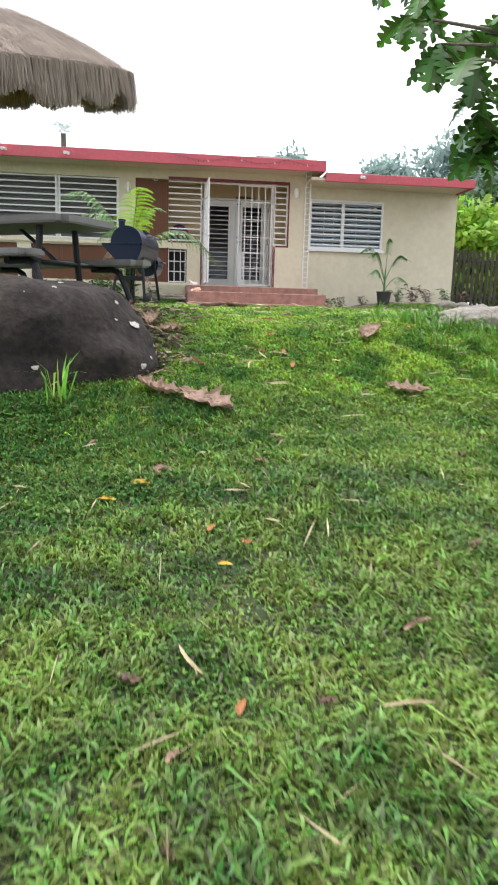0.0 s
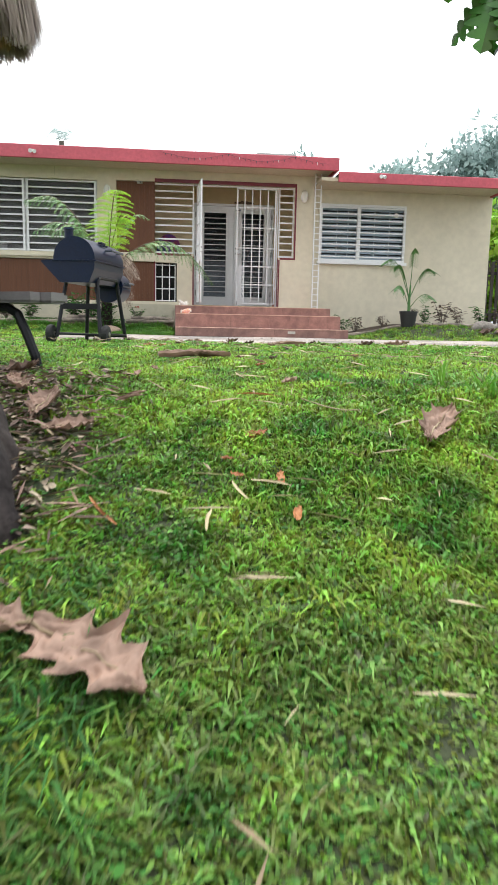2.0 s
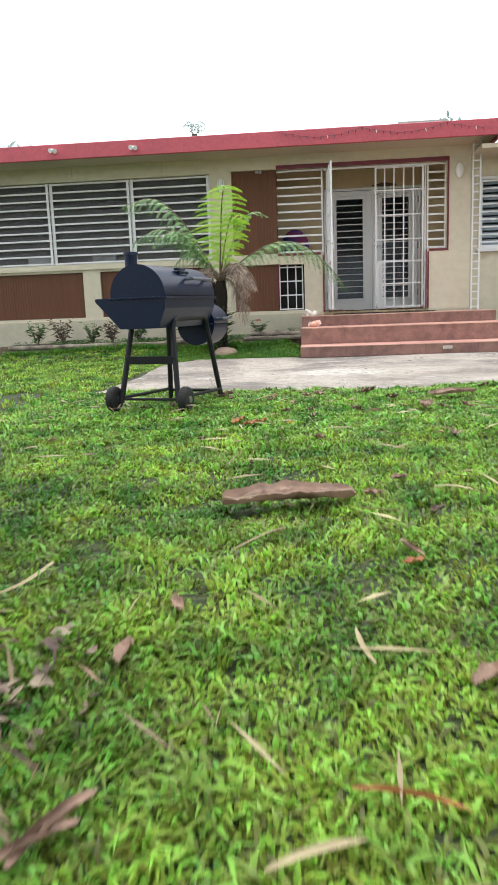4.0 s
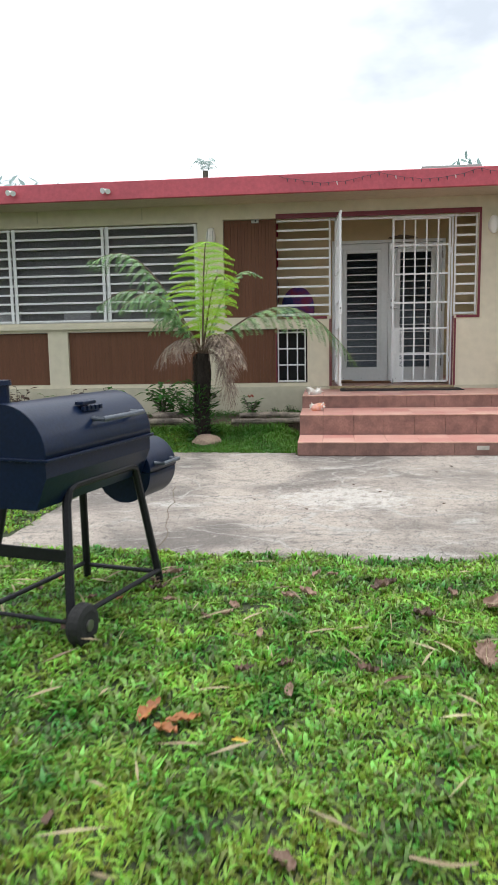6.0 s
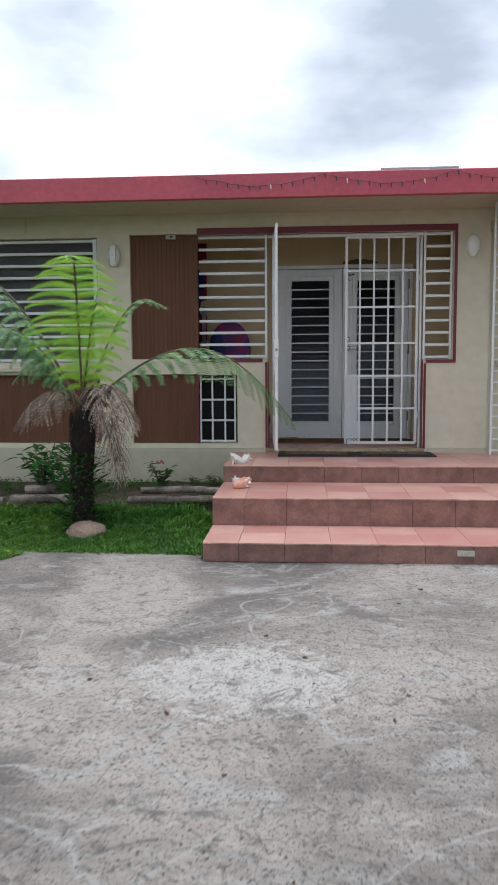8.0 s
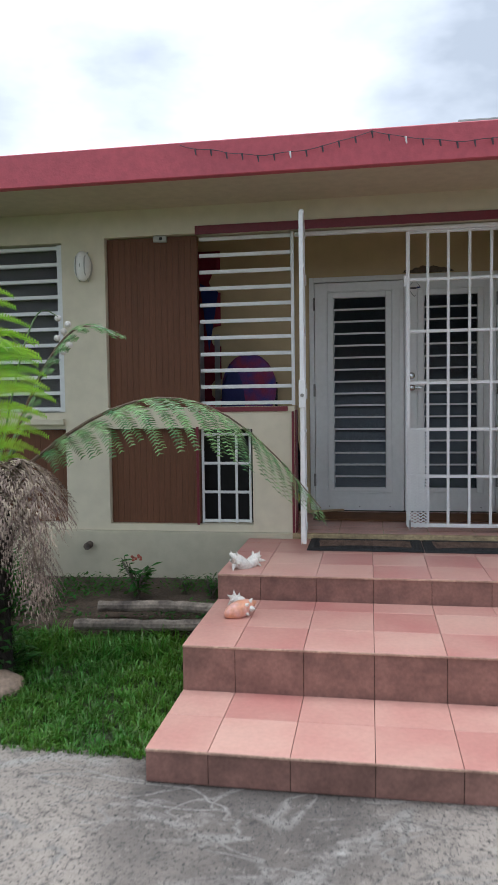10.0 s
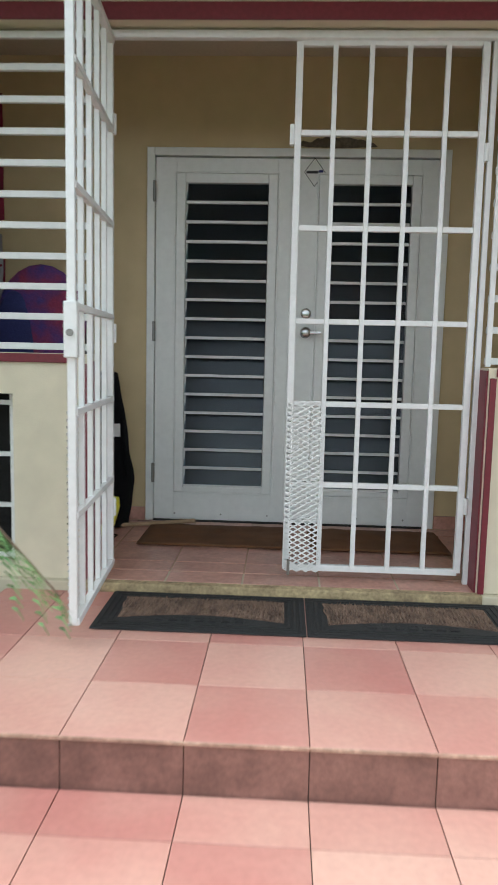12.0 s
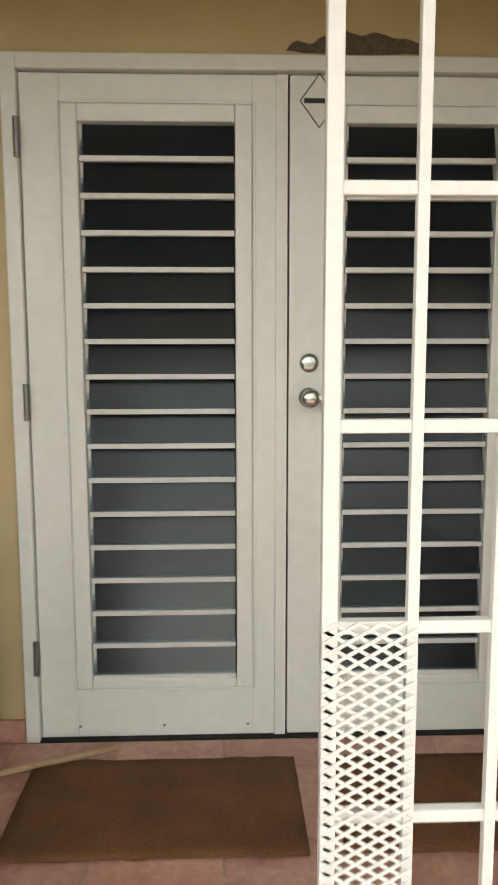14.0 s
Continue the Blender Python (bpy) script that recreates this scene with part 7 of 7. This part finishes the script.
grass("tall_grass", 16, -2.22, -2.14, -12.75, -12.65, 0.22, 0.34, 0.006, "grass", 8, "bright grass tuft before the boulder", lean=0.5)


grass("tall_grass", 9000, -5.7, -1.19, -1.55, -1.18, 0.06, 0.13, 0.0045, "grass_tall", 9, "uncut grass along the bed edge", lean=0.7)


def weeds(n, x0, x1, y0, y1, size, seed, label, mat="weed", even=False):
    """Small rounded leaves of low weeds."""
    rng = np.random.default_rng(seed)
    cx, cy = (x0 + x1) / 2, (y0 + y1) / 2
    x, y = rng.normal(cx, (x1 - x0) / 3.2, n), rng.normal(cy, (y1 - y0) / 3.2, n)
    if even:
        x, y = rng.uniform(x0, x1, n), rng.uniform(y0, y1, n)
    ok = (np.sin(3.1 * x + 1.7 * y) + np.sin(4.3 * y - 2.2 * x) + rng.normal(0, 0.5, n) > -0.2) & (y < -6.5)
    x, y = x[ok], y[ok]
    n = len(x)
    z = lawn_height(x, y) + rng.uniform(0.005, 0.05, n)
    a = rng.uniform(0, 2 * np.pi, n)
    s = size * rng.uniform(0.6, 1.3, n)
    p = np.stack([x, y, z], -1)
    d = np.stack([np.cos(a), np.sin(a), rng.normal(0.1, 0.3, n)], -1) * s[:, None]
    w = np.stack([-np.sin(a), np.cos(a), rng.normal(0, 0.25, n)], -1) * s[:, None] * 0.62
    V = np.stack([p - d, p - d * 0.4 + w * 0.85, p + d * 0.5 + w, p + d, p + d * 0.5 - w, p - d * 0.4 - w * 0.85], 1).reshape(-1, 3)
    ob = big_mesh("weeds", V, np.arange(n * 6).reshape(-1, 6), 6, mat)
    tagged(ob, label, "weeds", kind="stuff")


weeds(20000, -3.5, -1.3, -13.9, -12.1, 0.0105, 1, "dark clover-like weeds on the shaded bank")
weeds(6000, -3.0, 2.2, -16.2, -6.4, 0.008, 2, "scattered low weeds in the lawn")
weeds(15000, -3.2, 2.2, -16.2, -12.0, 0.0075, 3, "bright broad-leaved clover in the bank's grass", "clover", True)
weeds(18000, -3.2, 2.2, -12.2, -6.2, 0.0075, 4, "bright broad-leaved clover in the lawn", "clover", True)


def litter(n, cx, cy, rx, ry, seed):
    """A drift of small crumpled dry leaves, each folded along its middle."""
    rng = np.random.default_rng(seed)
    a, r = rng.uniform(0, 2 * np.pi, n), np.sqrt(rng.uniform(0, 1, n)) * rng.uniform(0.7, 1.15, n)
    x, y = cx + rx * r * np.cos(a), cy + ry * r * np.sin(a)
    z = lawn_height(x, y) + rng.uniform(0.008, 0.04, n)
    b = rng.uniform(0, 2 * np.pi, n)
    s = rng.uniform(0.007, 0.028, n)[:, None]
    p = np.stack([x, y, z], -1)
    d = np.stack([np.cos(b), np.sin(b), rng.normal(0, 0.35, n)], -1) * s
    w = np.stack([-np.sin(b), np.cos(b), rng.normal(0, 0.3, n)], -1) * s * 0.55
    up = np.array([0, 0, 1.0]) * s * rng.uniform(0.1, 0.6, (n, 1))
    V = np.stack([p - d, p + d + up * 0.4, p - d * 0.3 + w + up, p + d * 0.45 + w * 0.8 + up * 0.6, p - d * 0.3 - w + up * 0.8, p + d * 0.45 - w * 0.8 + up], 1).reshape(-1, 3)
    k = np.arange(n)[:, None] * 6
    F = np.concatenate([k + [0, 1, 3, 2], k + [1, 0, 4, 5]], 1).reshape(-1, 4)
    tagged(big_mesh("leaf_litter", V, F, 4, "litter"), "drift of crumpled brown leaf litter beside the boulder", "leaf litter", kind="stuff")


litter(1500, -1.88, -11.6, 0.36, 0.80, 9)
litter(350, -1.9, -10.75, 0.5, 0.3, 10)


def long_blades(n, seed):
    """Broad dry blades lying on the lawn, bowed a little."""
    rng = np.random.default_rng(seed)
    V, F = [], []
    for k in range(n):
        x, y, a = rng.uniform(-2.4, 1.6), rng.uniform(-15.8, -6.6), rng.uniform(0, 6.28)
        ln, w, bow = rng.uniform(0.10, 0.24), rng.uniform(0.004, 0.009), rng.normal(0, 0.25)
        base = len(V)
        for i in range(6):
            u = i / 5
            px, py = x + ln * (u * math.cos(a) + bow * u * u * -math.sin(a)), y + ln * (u * math.sin(a) + bow * u * u * math.cos(a))
            pz = float(lawn_height(px, py)) + 0.045 + 0.012 * math.sin(3 * u + k)
            ww = w * (0.35 + 0.65 * math.sin(math.pi * min(0.97, 0.15 + 0.8 * u)))
            V += [(px - ww * math.sin(a), py + ww * math.cos(a), pz), (px, py, pz - 0.003), (px + ww * math.sin(a), py - ww * math.cos(a), pz + 0.002)]
            if i:
                q = base + 3 * i
                F += [(q - 3, q - 2, q + 1, q), (q - 2, q - 1, q + 2, q + 1)]
    ob = mesh_from("dry_blades", V, F, "straw")
    tagged(ob, "broad pale dry grass blades lying on the lawn", "dry grass", kind="stuff")


long_blades(16, 4)


def straw(n, seed, x0=-3.0, x1=2.2, y0=-16.2, y1=-6.2, mat="straw", label="dry straw and cut stalks lying in the lawn"):
    rng = np.random.default_rng(seed)
    x, y = rng.uniform(x0, x1, n), rng.uniform(y0, y1, n)
    z = lawn_height(x, y) + rng.uniform(0.03, 0.06, n)
    a = rng.uniform(0, 2 * np.pi, n)
    ln = rng.uniform(0.03, 0.11, n) ** 1.0
    w = rng.uniform(0.0015, 0.005, n)
    tl = rng.normal(0, 0.18, n)
    d = np.stack([np.cos(a), np.sin(a), tl], -1) * ln[:, None]
    s = np.stack([-np.sin(a), np.cos(a), 0 * a], -1) * w[:, None]
    up = np.array([0, 0, 0.003])
    p = np.stack([x, y, z], -1)
    V = np.stack([p - d, p + s + up * 2, p + d, p - s], 1).reshape(-1, 3)
    ob = big_mesh("straw", V, np.arange(n * 4).reshape(-1, 4), 4, mat)
    tagged(ob, label, "straw", kind="stuff")


straw(750, 3)
straw(230, 5, -2.25, -1.4, -12.4, -10.6, "dead_leaf_dark", "dark leaf litter on the bare earth beside the boulder")
straw(90, 6, -2.2, -1.4, -12.4, -10.7, "dead_leaf", "pale leaf scraps on the bare earth beside the boulder")


# ---------------------------------------------------------------- tiled steps and porch floor, piece by piece
def tile_mesh(w, d, h=0.008, bevel=0.0012, gap=0.0013):
    bm = boxed(gap, w - gap, gap, d - gap, 0, h)
    top = [e for e in bm.edges if all(v.co.z > h - 1e-5 for v in e.verts)]
    bmesh.ops.bevel(bm, geom=top, offset=bevel, segments=1, affect='EDGES')
    me = bpy.data.meshes.new("tile")
    bmesh.ops.recalc_face_normals(bm, faces=bm.faces)
    bm.to_mesh(me)
    bm.free()
    return me


TILES = {}


def tile(parent, w, d, mat, m):
    key = (round(w, 3), round(d, 3), mat)
    if key not in TILES:
        TILES[key] = tile_mesh(w, d, gap=0.004 if mat == "porch_tile" else 0.0013)
        TILES[key].materials.append(M[mat])
    ob = new("tile", TILES[key])
    ob.parent = parent
    ob.matrix_local = m
    return ob


X0, X1 = -1.170, 1.607
COLS = [X0, -0.912]
while COLS[-1] + 0.329 < X1:
    COLS.append(round(COLS[-1] + 0.329, 3))
COLS.append(X1)


def steps():
    s = thing("entrance_steps", "three broad terracotta tiled entrance steps", "steps", (0, 0, 0), kind="structure")
    levels = [(-2.633, -2.028, -0.08, 0.131), (-2.028, -1.188, -0.08, 0.352), (-1.188, -0.037, -0.08, LAND)]
    for y0, y1, z0, z1 in levels:
        part("step_core", boxed(X0 + 0.008, X1 - 0.008, y0 + 0.008, y1 + 0.008 if y1 < -0.1 else y1, z0, z1 - 0.0005), "grout", s)
    below = 0.0
    for (y0, y1, z0, z1) in levels:
        rows = [y0]
        first = y0 + 0.325
        while first < y1 - 0.02:
            rows.append(first)
            first += 0.329
        rows.append(y1)
        for a, b in zip(COLS, COLS[1:]):
            for c, d in zip(rows, rows[1:]):
                tile(s, b - a, d - c, "tile", pose(a, c, z1))
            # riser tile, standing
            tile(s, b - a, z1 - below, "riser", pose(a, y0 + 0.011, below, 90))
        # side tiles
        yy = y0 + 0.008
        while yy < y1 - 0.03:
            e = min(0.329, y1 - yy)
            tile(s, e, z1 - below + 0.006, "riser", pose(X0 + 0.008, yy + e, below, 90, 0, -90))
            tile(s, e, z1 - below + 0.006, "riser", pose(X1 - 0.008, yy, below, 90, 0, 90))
            yy += 0.329
        part("nosing", boxed(X0 + 0.002, X1 - 0.002, y0 - 0.003, y0 + 0.004, z1 - 0.004, z1 + 0.0065, bevel=0.002), "nosing", s, "worn pale step edge")
        below = z1
    part("plaster_mend", boxed(0.62, 0.74, -2.645, -2.6335, 0.06, 0.10, bevel=0.002), "patch", s, "pale mortar mend on the lowest riser")


steps()


def porch_floor():
    p = thing("porch_floor", "worn terracotta tiled porch floor", "floor", (0, 0, 0), kind="structure")
    part("slab", boxed(-2.45, 1.32, 0.161, 1.13, 0.3, FLOOR - 0.002), "grout_pale", p)
    part("sill_slab", boxed(-0.818, 0.798, 0.007, 0.1605, 0.3, FLOOR - 0.0035), "grout_pale", p)
    xs = [-2.45, -2.146, -1.817, -1.488, -1.159, -0.83, -0.501, -0.172, 0.157, 0.486, 0.815, 1.144, 1.32]
    ys = [0.161, 0.31, 0.639, 0.968, 1.127]
    for a, b in zip(xs, xs[1:]):
        for c, d in zip(ys, ys[1:]):
            tile(p, b - a, d - c, "porch_tile", pose(a, c, FLOOR - 0.008))
    for a, b in zip((-0.818, -0.501, -0.172, 0.157, 0.486), (-0.501, -0.172, 0.157, 0.486, 0.798)):
        tile(p, b - a, 0.15, "porch_tile", pose(a, 0.009, FLOOR - 0.008))
    part("worn_edge", boxed(-0.84, 0.82, -0.043, 0.0065, LAND + 0.009, FLOOR + 0.0015, bevel=0.006), "yellow_edge", p, "worn yellowed threshold edge")


porch_floor()
